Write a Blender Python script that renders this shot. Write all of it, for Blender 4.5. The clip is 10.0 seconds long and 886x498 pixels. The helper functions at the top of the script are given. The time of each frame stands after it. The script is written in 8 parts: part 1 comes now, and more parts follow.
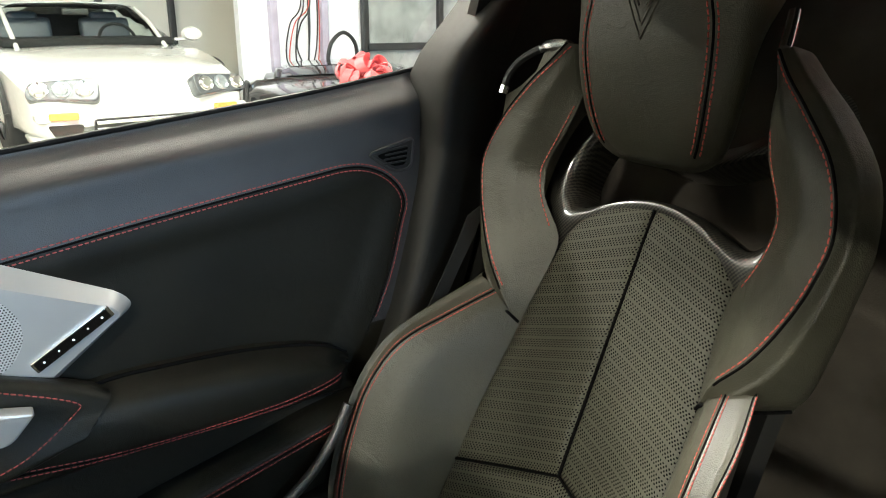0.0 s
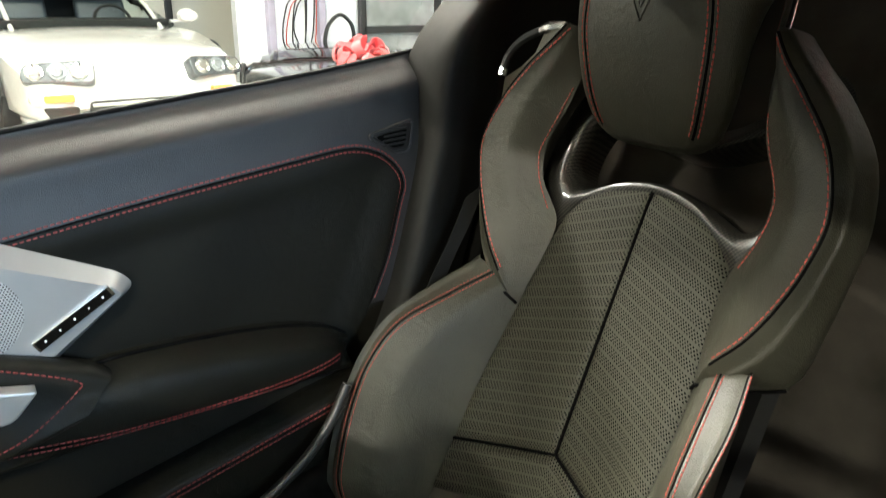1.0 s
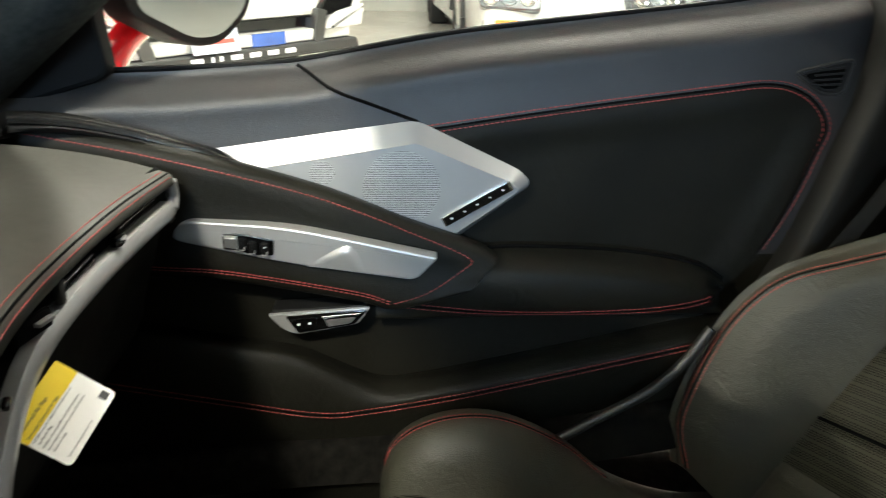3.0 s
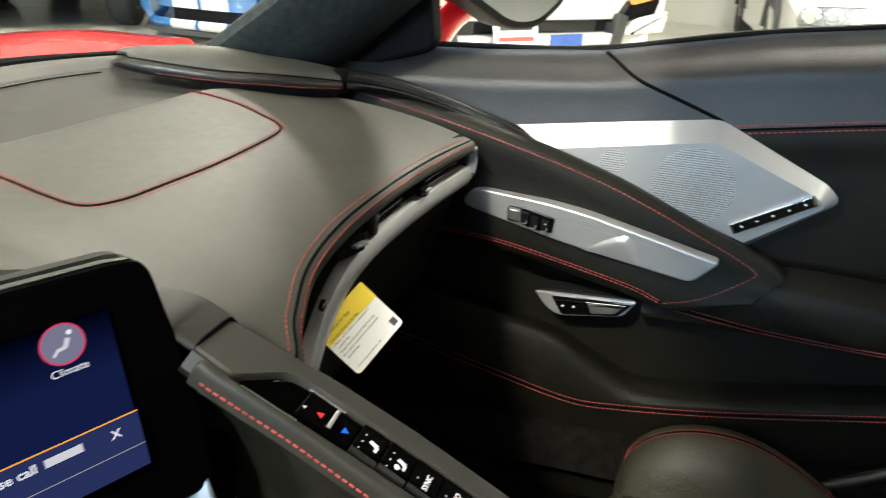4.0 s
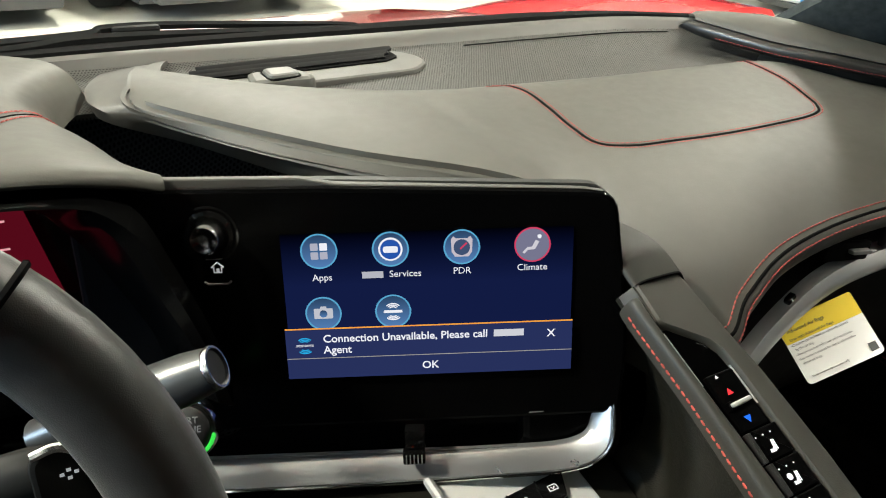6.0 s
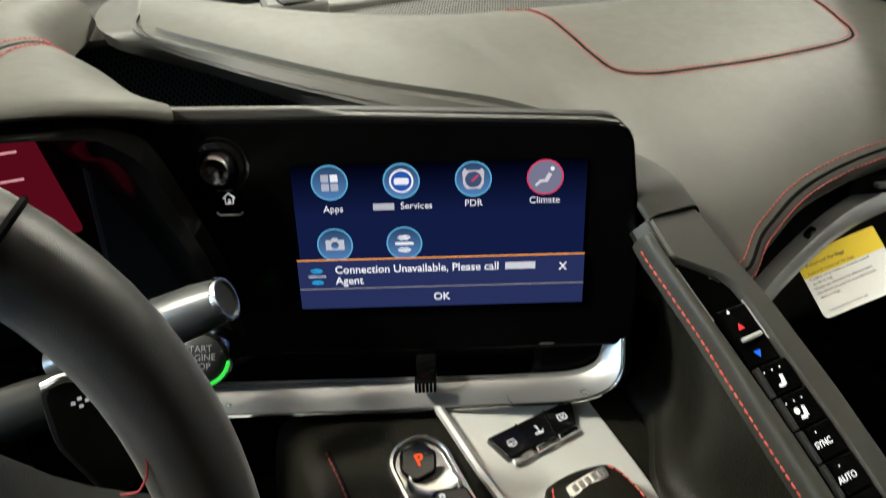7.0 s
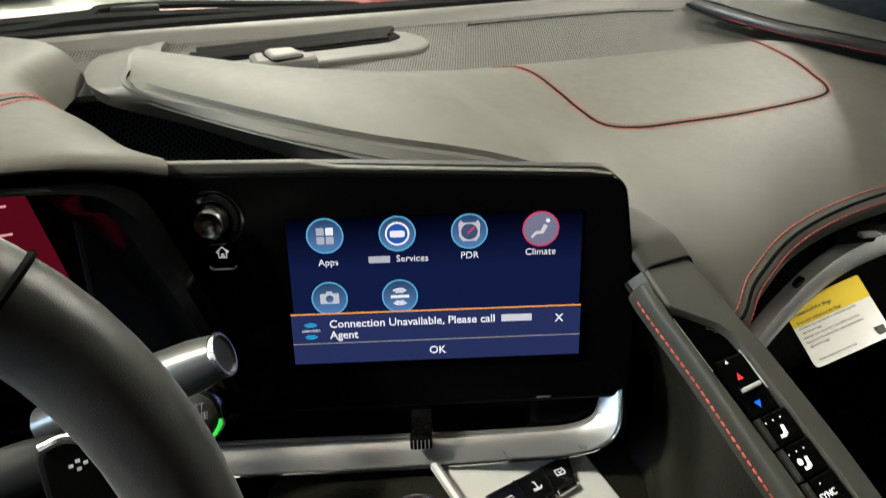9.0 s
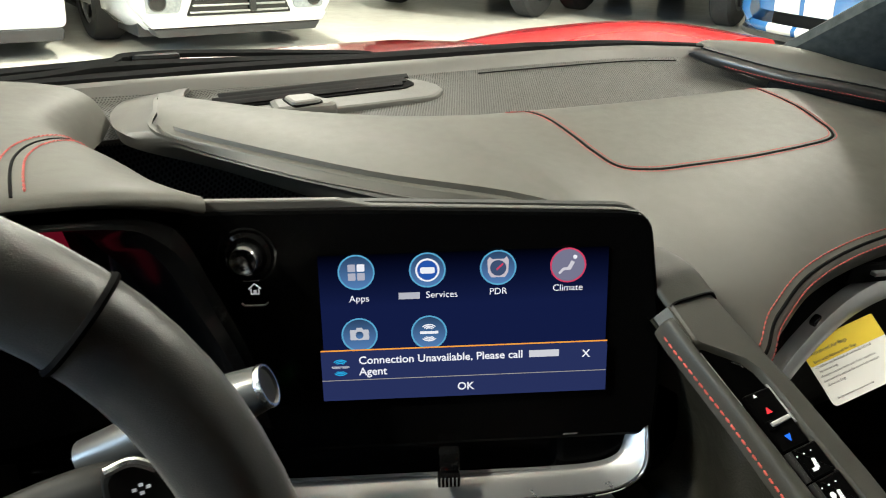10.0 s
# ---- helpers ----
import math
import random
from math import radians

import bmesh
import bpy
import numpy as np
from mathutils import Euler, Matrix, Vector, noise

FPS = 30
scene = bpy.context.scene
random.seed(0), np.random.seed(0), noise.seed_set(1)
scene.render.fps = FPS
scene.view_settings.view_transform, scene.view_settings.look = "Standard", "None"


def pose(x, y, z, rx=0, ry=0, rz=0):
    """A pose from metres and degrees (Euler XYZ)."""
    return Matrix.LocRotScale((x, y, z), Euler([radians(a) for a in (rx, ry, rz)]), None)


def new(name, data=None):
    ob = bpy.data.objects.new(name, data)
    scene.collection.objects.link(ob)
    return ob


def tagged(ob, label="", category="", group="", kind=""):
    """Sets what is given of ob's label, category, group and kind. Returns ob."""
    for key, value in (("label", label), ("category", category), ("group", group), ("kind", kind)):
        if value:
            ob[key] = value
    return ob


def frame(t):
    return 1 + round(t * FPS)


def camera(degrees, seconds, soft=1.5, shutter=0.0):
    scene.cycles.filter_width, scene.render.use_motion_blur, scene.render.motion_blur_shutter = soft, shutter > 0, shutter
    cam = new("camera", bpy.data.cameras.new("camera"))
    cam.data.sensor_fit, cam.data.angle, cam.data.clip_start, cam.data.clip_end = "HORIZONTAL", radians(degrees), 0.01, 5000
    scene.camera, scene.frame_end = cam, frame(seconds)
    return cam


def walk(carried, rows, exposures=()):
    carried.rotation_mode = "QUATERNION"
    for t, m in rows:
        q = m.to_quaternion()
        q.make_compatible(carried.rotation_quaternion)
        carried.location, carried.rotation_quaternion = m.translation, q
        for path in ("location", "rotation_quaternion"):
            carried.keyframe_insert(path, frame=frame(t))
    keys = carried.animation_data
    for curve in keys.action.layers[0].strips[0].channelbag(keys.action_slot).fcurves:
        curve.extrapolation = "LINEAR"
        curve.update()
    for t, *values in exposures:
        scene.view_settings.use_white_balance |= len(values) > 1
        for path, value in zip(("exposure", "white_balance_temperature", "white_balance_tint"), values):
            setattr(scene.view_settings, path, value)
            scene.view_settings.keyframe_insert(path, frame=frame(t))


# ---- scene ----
from mathutils.bvhtree import BVHTree

cam = camera(61.94, 10.0, soft=1.0, shutter=0.3)
PATH = [
    (0.0, pose(-0.2493, 0.0025, 1.0475, 72.785, -0.004, -125.000)),
    (0.5, pose(-0.2528, 0.0025, 1.0483, 73.613, -0.059, -124.960)),
    (0.8, pose(-0.2531, 0.0055, 1.0466, 73.650, -0.150, -125.090)),
    (1.0, pose(-0.2531, 0.0084, 1.0450, 71.587, -0.227, -125.191)),
    (1.5, pose(-0.2523, 0.0054, 1.0449, 66.186, -0.197, -125.184)),
    (2.0, pose(-0.2592, 0.0067, 1.0460, 65.853, -0.450, -115.929)),
    (2.5, pose(-0.2688, 0.0011, 1.0365, 66.175, -0.607, -104.001)),
    (2.7, pose(-0.2720, -0.0031, 1.0324, 66.421, -0.659, -99.557)),
    (3.8, pose(-0.3035, 0.0286, 0.9965, 67.196, -2.256, -75.741)),
    (4.0, pose(-0.3091, 0.0257, 0.9973, 66.823, -2.467, -71.147)),
    (4.5, pose(-0.3199, 0.0174, 1.0036, 65.987, -2.957, -59.335)),
    (5.0, pose(-0.3210, 0.0009, 1.0019, 65.238, -3.021, -47.817)),
    (5.5, pose(-0.3166, -0.0144, 0.9993, 64.338, -3.083, -35.811)),
    (5.7, pose(-0.3121, -0.0213, 0.9989, 63.915, -3.014, -30.766)),
    (6.8, pose(-0.2970, -0.0241, 0.9989, 60.597, -1.201, -26.240)),
    (7.0, pose(-0.2972, -0.0228, 1.0005, 57.306, -1.199, -26.292)),
    (7.5, pose(-0.2975, -0.0260, 1.0017, 50.979, -1.069, -26.614)),
    (8.0, pose(-0.3034, -0.0244, 1.0021, 50.073, -1.251, -27.134)),
    (8.5, pose(-0.3038, -0.0223, 1.0000, 54.042, -1.374, -27.824)),
    (9.0, pose(-0.3069, -0.0160, 0.9985, 61.502, -1.706, -28.088)),
    (9.5, pose(-0.3101, -0.0181, 0.9995, 65.228, -1.755, -28.368)),
    (10.0, pose(-0.3310, -0.0150, 0.9941, 65.373, -1.831, -28.589)),
]
walk(cam, PATH, [(0.0, 0.35), (1.0, 0.35), (1.6, 0.05), (2.2, 0.0), (10.0, 0.0)])

# ---- world and lamps: a showroom under rows of ceiling panels ----
world = bpy.data.worlds.new("showroom_air")
world.use_nodes = True
world.node_tree.nodes["Background"].inputs[0].default_value = (0.95, 1.0, 1.0, 1)
world.node_tree.nodes["Background"].inputs[1].default_value = 0.04
scene.world = world
scene.view_settings.exposure = 0.0


def area(x, y, z, w, h, power, colour=(1.0, 0.975, 0.84), rot=(0, 0, 0)):
    data = bpy.data.lights.new("ceiling_lamp", "AREA")
    data.shape, data.size, data.size_y = "RECTANGLE", w, h
    data.energy, data.color = power, colour
    ob = new("ceiling_lamp", data)
    ob.matrix_world = pose(x, y, z, *rot)
    return ob


LAMP_SPOTS = [(-3.2, 1.0), (-4.5, 7.2), (1.3, 5.4), (3.0, -1.0), (4.2, -3.4), (4.6, 2.6), (0.2, -3.2)]
LAMP_POWER = (420, 1180, 350, 450, 45, 240, 75)
for (lx, ly), watts in zip(LAMP_SPOTS, LAMP_POWER):
    area(lx, ly, 3.86, 0.45, 0.45, watts)
# daylight from the glazed street front, beyond the driver's door
area(-8.8, 0.5, 1.45, 9.0, 1.6, 2000, (0.50, 0.73, 1.0), (0, -90, 0))


# ---- node materials ----
def shader(name, base, rough=0.5, metal=0.0, grain=0.0, grain_scale=900.0, mottle=0.12, mottle_scale=9.0, coat=0.0,
           spec=0.5, sheen=0.0, emit=0.0, cell=False, crease=0.0):
    """A surface with colour drifting at a large scale, roughness drifting at a middle one and relief at a fine one."""
    m = bpy.data.materials.new(name)
    m.use_nodes = True
    nt = m.node_tree
    b = nt.nodes["Principled BSDF"]
    b.inputs["Metallic"].default_value, b.inputs["Roughness"].default_value = metal, rough
    b.inputs["Coat Weight"].default_value, b.inputs["Specular IOR Level"].default_value = coat, spec
    b.inputs["Coat Roughness"].default_value = 0.06
    b.inputs["Sheen Weight"].default_value, b.inputs["Sheen Roughness"].default_value = sheen, 0.4
    tc = nt.nodes.new("ShaderNodeTexCoord")
    n1 = nt.nodes.new("ShaderNodeTexNoise")
    n1.inputs["Scale"].default_value, n1.inputs["Detail"].default_value = mottle_scale, 5
    nt.links.new(tc.outputs["Object"], n1.inputs["Vector"])
    ramp = nt.nodes.new("ShaderNodeValToRGB")
    c = Vector(base)
    ramp.color_ramp.elements[0].position, ramp.color_ramp.elements[1].position = 0.3, 0.7
    ramp.color_ramp.elements[0].color = (*(c * (1 - mottle)), 1)
    ramp.color_ramp.elements[1].color = (*[min(1, k * (1 + mottle)) for k in c], 1)
    nt.links.new(n1.outputs["Fac"], ramp.inputs["Fac"])
    nt.links.new(ramp.outputs["Color"], b.inputs["Base Color"])
    n2 = nt.nodes.new("ShaderNodeTexNoise")
    n2.inputs["Scale"].default_value, n2.inputs["Detail"].default_value = mottle_scale * 7, 3
    nt.links.new(tc.outputs["Object"], n2.inputs["Vector"])
    mr = nt.nodes.new("ShaderNodeMapRange")
    mr.inputs["To Min"].default_value, mr.inputs["To Max"].default_value = max(0.0, rough - 0.07), min(1.0, rough + 0.07)
    nt.links.new(n2.outputs["Fac"], mr.inputs["Value"])
    nt.links.new(mr.outputs["Result"], b.inputs["Roughness"])
    if grain:
        if cell:
            g = nt.nodes.new("ShaderNodeTexVoronoi")
            g.inputs["Scale"].default_value = grain_scale
            out = g.outputs["Distance"]
        else:
            g = nt.nodes.new("ShaderNodeTexNoise")
            g.inputs["Scale"].default_value, g.inputs["Detail"].default_value = grain_scale, 4
            out = g.outputs["Fac"]
        nt.links.new(tc.outputs["Object"], g.inputs["Vector"])
        bump = nt.nodes.new("ShaderNodeBump")
        bump.inputs["Strength"].default_value, bump.inputs["Distance"].default_value = grain, 0.00022
        nt.links.new(out, bump.inputs["Height"])
        nt.links.new(bump.outputs["Normal"], b.inputs["Normal"])
        if crease:
            n3 = nt.nodes.new("ShaderNodeTexNoise")
            n3.inputs["Scale"].default_value, n3.inputs["Detail"].default_value, n3.inputs["Distortion"].default_value = 26.0, 5, 1.2
            nt.links.new(tc.outputs["Object"], n3.inputs["Vector"])
            fold = nt.nodes.new("ShaderNodeBump")
            fold.inputs["Strength"].default_value, fold.inputs["Distance"].default_value = crease, 0.004
            nt.links.new(n3.outputs["Fac"], fold.inputs["Height"])
            nt.links.new(fold.outputs["Normal"], bump.inputs["Normal"])
    if emit:
        b.inputs["Emission Color"].default_value = (*base, 1)
        b.inputs["Emission Strength"].default_value = emit
    return m


def maths(nt, op, a, b=None, c=None):
    n = nt.nodes.new("ShaderNodeMath")
    n.operation = op
    for i, v in enumerate((a, b, c)):
        if v is None:
            continue
        if isinstance(v, (int, float)):
            n.inputs[i].default_value = v
        else:
            nt.links.new(v, n.inputs[i])
    return n.outputs[0]


def dotted(name, base, rough, pitch_a, pitch_b, radius, hole, plane="XZ", stripe=0.0, stripe_fill=1.0, slope=0.0, depth=0.0006):
    """Leather or plastic pierced by rows of small round holes, in bands where stripe is given; slope makes the rows a chevron."""
    m = shader(name, base, rough)
    nt = m.node_tree
    b = nt.nodes["Principled BSDF"]
    tc = [n for n in nt.nodes if n.type == "TEX_COORD"][0]
    sep = nt.nodes.new("ShaderNodeSeparateXYZ")
    nt.links.new(tc.outputs["Object"], sep.inputs[0])
    u, v = sep.outputs[plane[0]], sep.outputs[plane[1]]
    if slope:
        v = maths(nt, "ADD", v, maths(nt, "MULTIPLY", maths(nt, "ABSOLUTE", u), slope))
    row = maths(nt, "DIVIDE", v, pitch_b)
    odd = maths(nt, "MULTIPLY", maths(nt, "MODULO", maths(nt, "FLOOR", maths(nt, "ADD", row, 1000.0)), 2.0), 0.5)
    fu = maths(nt, "SUBTRACT", maths(nt, "FRACT", maths(nt, "ADD", maths(nt, "DIVIDE", u, pitch_a), maths(nt, "ADD", odd, 500.0))), 0.5)
    fv = maths(nt, "SUBTRACT", maths(nt, "FRACT", maths(nt, "ADD", row, 1000.0)), 0.5)
    d = maths(nt, "SQRT", maths(nt, "ADD", maths(nt, "POWER", maths(nt, "MULTIPLY", fu, pitch_a), 2.0),
                               maths(nt, "POWER", maths(nt, "MULTIPLY", fv, pitch_b), 2.0)))
    mask = maths(nt, "LESS_THAN", d, radius)
    if stripe:
        band = maths(nt, "LESS_THAN", maths(nt, "FRACT", maths(nt, "ADD", maths(nt, "DIVIDE", v, stripe), 100.0)), stripe_fill)
        mask = maths(nt, "MULTIPLY", mask, band)
    mix = nt.nodes.new("ShaderNodeMix")
    mix.data_type = "RGBA"
    old = b.inputs["Base Color"].links[0].from_socket
    nt.links.new(mask, mix.inputs["Factor"])
    nt.links.new(old, mix.inputs[6])
    mix.inputs[7].default_value = (*hole, 1)
    nt.links.new(mix.outputs[2], b.inputs["Base Color"])
    nt.links.new(maths(nt, "MULTIPLY_ADD", mask, -0.34, 0.36), b.inputs["Specular IOR Level"])
    bump = nt.nodes.new("ShaderNodeBump")
    bump.invert = True
    bump.inputs["Strength"].default_value, bump.inputs["Distance"].default_value = 0.9, depth
    nt.links.new(mask, bump.inputs["Height"])
    nt.links.new(bump.outputs["Normal"], b.inputs["Normal"])
    return m


def carbon(name, plane="XZ"):
    m = shader(name, (0.018, 0.018, 0.018), 0.34, 0.0, coat=1.0)
    nt = m.node_tree
    b = nt.nodes["Principled BSDF"]
    tc = [n for n in nt.nodes if n.type == "TEX_COORD"][0]
    sep = nt.nodes.new("ShaderNodeSeparateXYZ")
    nt.links.new(tc.outputs["Object"], sep.inputs[0])
    u, v = sep.outputs[plane[0]], sep.outputs[plane[1]]
    twill = maths(nt, "FRACT", maths(nt, "ADD", maths(nt, "DIVIDE", maths(nt, "ADD", maths(nt, "MULTIPLY", u, 0.6), v), 0.0056), 100.0))
    tow = maths(nt, "FLOOR", maths(nt, "DIVIDE", u, 0.0028))
    stagger = maths(nt, "LESS_THAN", maths(nt, "FRACT", maths(nt, "ADD", twill, maths(nt, "MULTIPLY", tow, 0.25))), 0.5)
    mix = nt.nodes.new("ShaderNodeMix")
    mix.data_type = "RGBA"
    nt.links.new(stagger, mix.inputs["Factor"])
    mix.inputs[6].default_value, mix.inputs[7].default_value = (0.004, 0.004, 0.004, 1), (0.050, 0.047, 0.038, 1)
    nt.links.new(mix.outputs[2], b.inputs["Base Color"])
    return m


def glass(name, tint=(0.92, 0.97, 0.95), index=1.35):
    m = bpy.data.materials.new(name)
    m.use_nodes = True
    nt = m.node_tree
    nt.nodes.remove(nt.nodes["Principled BSDF"])
    out = nt.nodes["Material Output"]
    tr, gl, mx, fr = (nt.nodes.new(k) for k in ("ShaderNodeBsdfTransparent", "ShaderNodeBsdfGlossy", "ShaderNodeMixShader", "ShaderNodeFresnel"))
    tr.inputs[0].default_value = (*tint, 1)
    gl.inputs["Roughness"].default_value = 0.02
    fr.inputs[0].default_value = index
    nt.links.new(fr.outputs[0], mx.inputs[0])
    nt.links.new(tr.outputs[0], mx.inputs[1])
    nt.links.new(gl.outputs[0], mx.inputs[2])
    nt.links.new(mx.outputs[0], out.inputs[0])
    return m


def glow(name, colour, strength):
    m = bpy.data.materials.new(name)
    m.use_nodes = True
    nt = m.node_tree
    nt.nodes.remove(nt.nodes["Principled BSDF"])
    e = nt.nodes.new("ShaderNodeEmission")
    e.inputs[0].default_value, e.inputs[1].default_value = (*colour, 1), strength
    nt.links.new(e.outputs[0], nt.nodes["Material Output"].inputs[0])
    return m


# darker copy of the black leather; the low cabin's shade is in its colour
CABIN_LEATHER = shader("shaded_cabin_leather", (0.0112, 0.0106, 0.0076), 0.50, spec=0.16, grain=0.8, grain_scale=700, cell=True, mottle=0.2, crease=0.35)
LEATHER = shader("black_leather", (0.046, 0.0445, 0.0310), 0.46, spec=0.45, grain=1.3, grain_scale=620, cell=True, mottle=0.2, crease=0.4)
DASH = shader("dash_leather", (0.052, 0.0505, 0.0425), 0.55, spec=0.36, grain=0.25, grain_scale=900, cell=True, mottle=0.10, mottle_scale=14)
DOOR_PAD = shader("door_leather", (0.029, 0.0288, 0.0285), 0.44, grain=1.0, grain_scale=650, cell=True, mottle=0.15, crease=0.15)
PERF = dotted("perforated_leather", (0.052, 0.0505, 0.0350), 0.55, 0.0046, 0.0032, 0.00112, (0.002, 0.002, 0.002), stripe=0.0160, stripe_fill=0.8, slope=0.35)
SUEDE = shader("dark_suede", (0.018, 0.020, 0.021), 0.95, grain=0.6, grain_scale=500, mottle=0.35, mottle_scale=14, sheen=0.05, spec=0.1)
REAR_TRIM = shader("black_rear_trim", (0.014, 0.0134, 0.0114), 0.62, grain=0.4, grain_scale=700, mottle=0.18, mottle_scale=12, spec=0.22)
PILLAR = shader("grey_pillar_suede", (0.034, 0.039, 0.038), 0.95, grain=0.8, grain_scale=420, mottle=0.25, mottle_scale=90, spec=0.1)
CARPET = shader("black_carpet", (0.009, 0.0083, 0.0070), 1.0, grain=1.0, grain_scale=420, mottle=0.5, mottle_scale=60, spec=0.05)
BULKHEAD = shader("brown_black_carpet", (0.050, 0.044, 0.036), 1.0, grain=1.0, grain_scale=420, mottle=0.4, mottle_scale=9, spec=0.05)
PLASTIC = shader("black_plastic", (0.011, 0.011, 0.0105), 0.5, grain=0.3, grain_scale=1200)
SOFT_GREY = shader("soft_grey_plastic", (0.046, 0.0445, 0.039), 0.55, grain=0.3, grain_scale=1100)
PIANO = shader("piano_black", (0.004, 0.004, 0.004), 0.10, coat=0.4, mottle=0.0)
SATIN = shader("satin_black_screen", (0.0015, 0.0015, 0.0015), 0.22, mottle=0.0, spec=0.10)
SEAM = shader("seam_groove", (0.004, 0.004, 0.004), 0.9, spec=0.05)
THREAD = shader("red_thread", (0.52, 0.085, 0.065), 0.75, grain=0.5, grain_scale=2500, mottle=0.25, mottle_scale=120)
THREAD_DULL = shader("dull_red_thread", (0.30, 0.050, 0.044), 0.8, grain=0.5, grain_scale=2500, mottle=0.25, mottle_scale=120)
ALU = shader("brushed_aluminium", (0.46, 0.46, 0.45), 0.36, 0.5, grain=0.10, grain_scale=1500, mottle=0.06)
ALU_TRIM = shader("satin_silver_trim", (0.44, 0.44, 0.43), 0.30, 0.8, grain=0.08, grain_scale=1500, mottle=0.06)
ALU_SWEEP = shader("satin_grey_sweep", (0.47, 0.475, 0.475), 0.38, 0.65, grain=0.08, grain_scale=1500, mottle=0.06)
ALU_DARK = shader("satin_grey_metal", (0.30, 0.30, 0.29), 0.36, 0.7, grain=0.1, grain_scale=1500)
CHROME = shader("chrome", (0.80, 0.80, 0.79), 0.10, 1.0, mottle=0.04)
CARBON = carbon("carbon_fibre")
MESH_TRAY = dotted("pierced_tray_plastic", (0.046, 0.045, 0.0405), 0.6, 0.0030, 0.0026, 0.00085, (0.018, 0.018, 0.016), plane="XY")
GRILLE = dotted("pierced_speaker_metal", (0.60, 0.60, 0.585), 0.40, 0.0036, 0.0031, 0.00100, (0.06, 0.058, 0.052), plane="YZ", depth=0.0003)
GRILLE.node_tree.nodes["Principled BSDF"].inputs["Metallic"].default_value = 0.5
GLASS = glass("clear_glass")
SCREEN_GLASS = glass("windscreen_glass", index=1.06)
PAPER = shader("tag_paper", (0.82, 0.81, 0.78), 0.6, mottle=0.04)
YELLOW = shader("tag_yellow", (0.80, 0.58, 0.015), 0.6, mottle=0.05)
INK = shader("print_ink", (0.05, 0.05, 0.05), 0.7)
RED_PAINT = shader("red_car_paint", (0.62, 0.012, 0.018), 0.12, coat=1.0, mottle=0.05)
WHITE_PAINT = shader("white_car_paint", (0.56, 0.555, 0.53), 0.25, coat=1.0, mottle=0.03)
BLUE_PAINT = shader("blue_car_paint", (0.025, 0.12, 0.32), 0.22, coat=1.0, mottle=0.05)
STRIPE_BLUE = shader("blue_stripe_paint", (0.03, 0.09, 0.36), 0.25, coat=1.0)
TRIM = shader("grey_black_trim", (0.03, 0.03, 0.03), 0.45)
TYRE = shader("tyre_rubber", (0.025, 0.025, 0.025), 0.85, grain=0.6, grain_scale=300)
RIM = shader("dark_alloy", (0.10, 0.10, 0.10), 0.35, 0.8)
DARK_GLASS = shader("dark_car_glass", (0.010, 0.013, 0.014), 0.06, coat=0.2, mottle=0.0)
SHOW_GLASS = glass("coupe_glass", index=1.03)
BLUE_HIDE = shader("blue_black_hide", (0.035, 0.045, 0.055), 0.45, grain=0.4, grain_scale=300)
CABIN_BLACK = shader("cabin_black", (0.008, 0.008, 0.008), 0.9)
LENS = shader("lamp_lens", (0.35, 0.38, 0.40), 0.12, 0.6, coat=1.0, mottle=0.3, mottle_scale=40)
AMBER = shader("amber_lens", (0.75, 0.25, 0.05), 0.2, coat=1.0)
FLOOR = shader("pale_showroom_floor", (0.62, 0.595, 0.53), 0.22, mottle=0.10, mottle_scale=1.4, grain=0.05, grain_scale=60)
WALL = shader("wall_paint", (0.60, 0.58, 0.52), 0.7, mottle=0.05, mottle_scale=1.5, grain=0.2, grain_scale=200)
WHITE_WALL = shader("white_panel", (0.80, 0.81, 0.84), 0.5, mottle=0.03, mottle_scale=2)
CEIL = shader("ceiling_paint", (0.72, 0.71, 0.68), 0.8, mottle=0.04, mottle_scale=1.0)
RIBBON = shader("red_ribbon", (0.80, 0.13, 0.14), 0.4, mottle=0.2, mottle_scale=6, sheen=0.3)
CABLE = shader("cable_rubber", (0.02, 0.02, 0.022), 0.6)
RUBBER = shader("black_wiper_rubber", (0.006, 0.006, 0.006), 0.6, spec=0.12)
DISPLAY = glow("display_blue", (0.006, 0.011, 0.055), 1.0)
DIALOG = glow("display_dialog", (0.020, 0.030, 0.105), 1.0)
ICON_BLUE = glow("display_icon_blue", (0.05, 0.12, 0.26), 1.0)
ICON_RING = glow("display_icon_ring", (0.10, 0.38, 0.62), 1.0)
ICON_RED = glow("display_icon_red", (0.62, 0.05, 0.12), 1.0)
ICON_GREY = glow("display_icon_grey", (0.18, 0.18, 0.27), 1.0)
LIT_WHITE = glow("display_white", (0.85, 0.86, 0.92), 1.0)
LIT_ORANGE = glow("display_orange", (0.95, 0.36, 0.05), 1.0)
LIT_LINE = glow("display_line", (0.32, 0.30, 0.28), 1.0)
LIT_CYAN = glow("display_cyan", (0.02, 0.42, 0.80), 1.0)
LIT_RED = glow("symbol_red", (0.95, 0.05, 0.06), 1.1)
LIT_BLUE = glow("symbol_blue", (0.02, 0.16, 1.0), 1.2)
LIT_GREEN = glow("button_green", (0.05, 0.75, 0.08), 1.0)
LIT_GEAR = glow("gear_orange", (1.0, 0.09, 0.02), 1.3)
CHROME_SOFT = shader("satin_chrome", (0.82, 0.82, 0.80), 0.24, 1.0, mottle=0.03)
CLUSTER_RED = glow("cluster_red", (0.085, 0.003, 0.009), 1.0)
SYMBOL = shader("symbol_white", (0.75, 0.76, 0.78), 0.5, emit=0.35)


# ---- mesh helpers ----
def V(*a):
    return Vector(a)


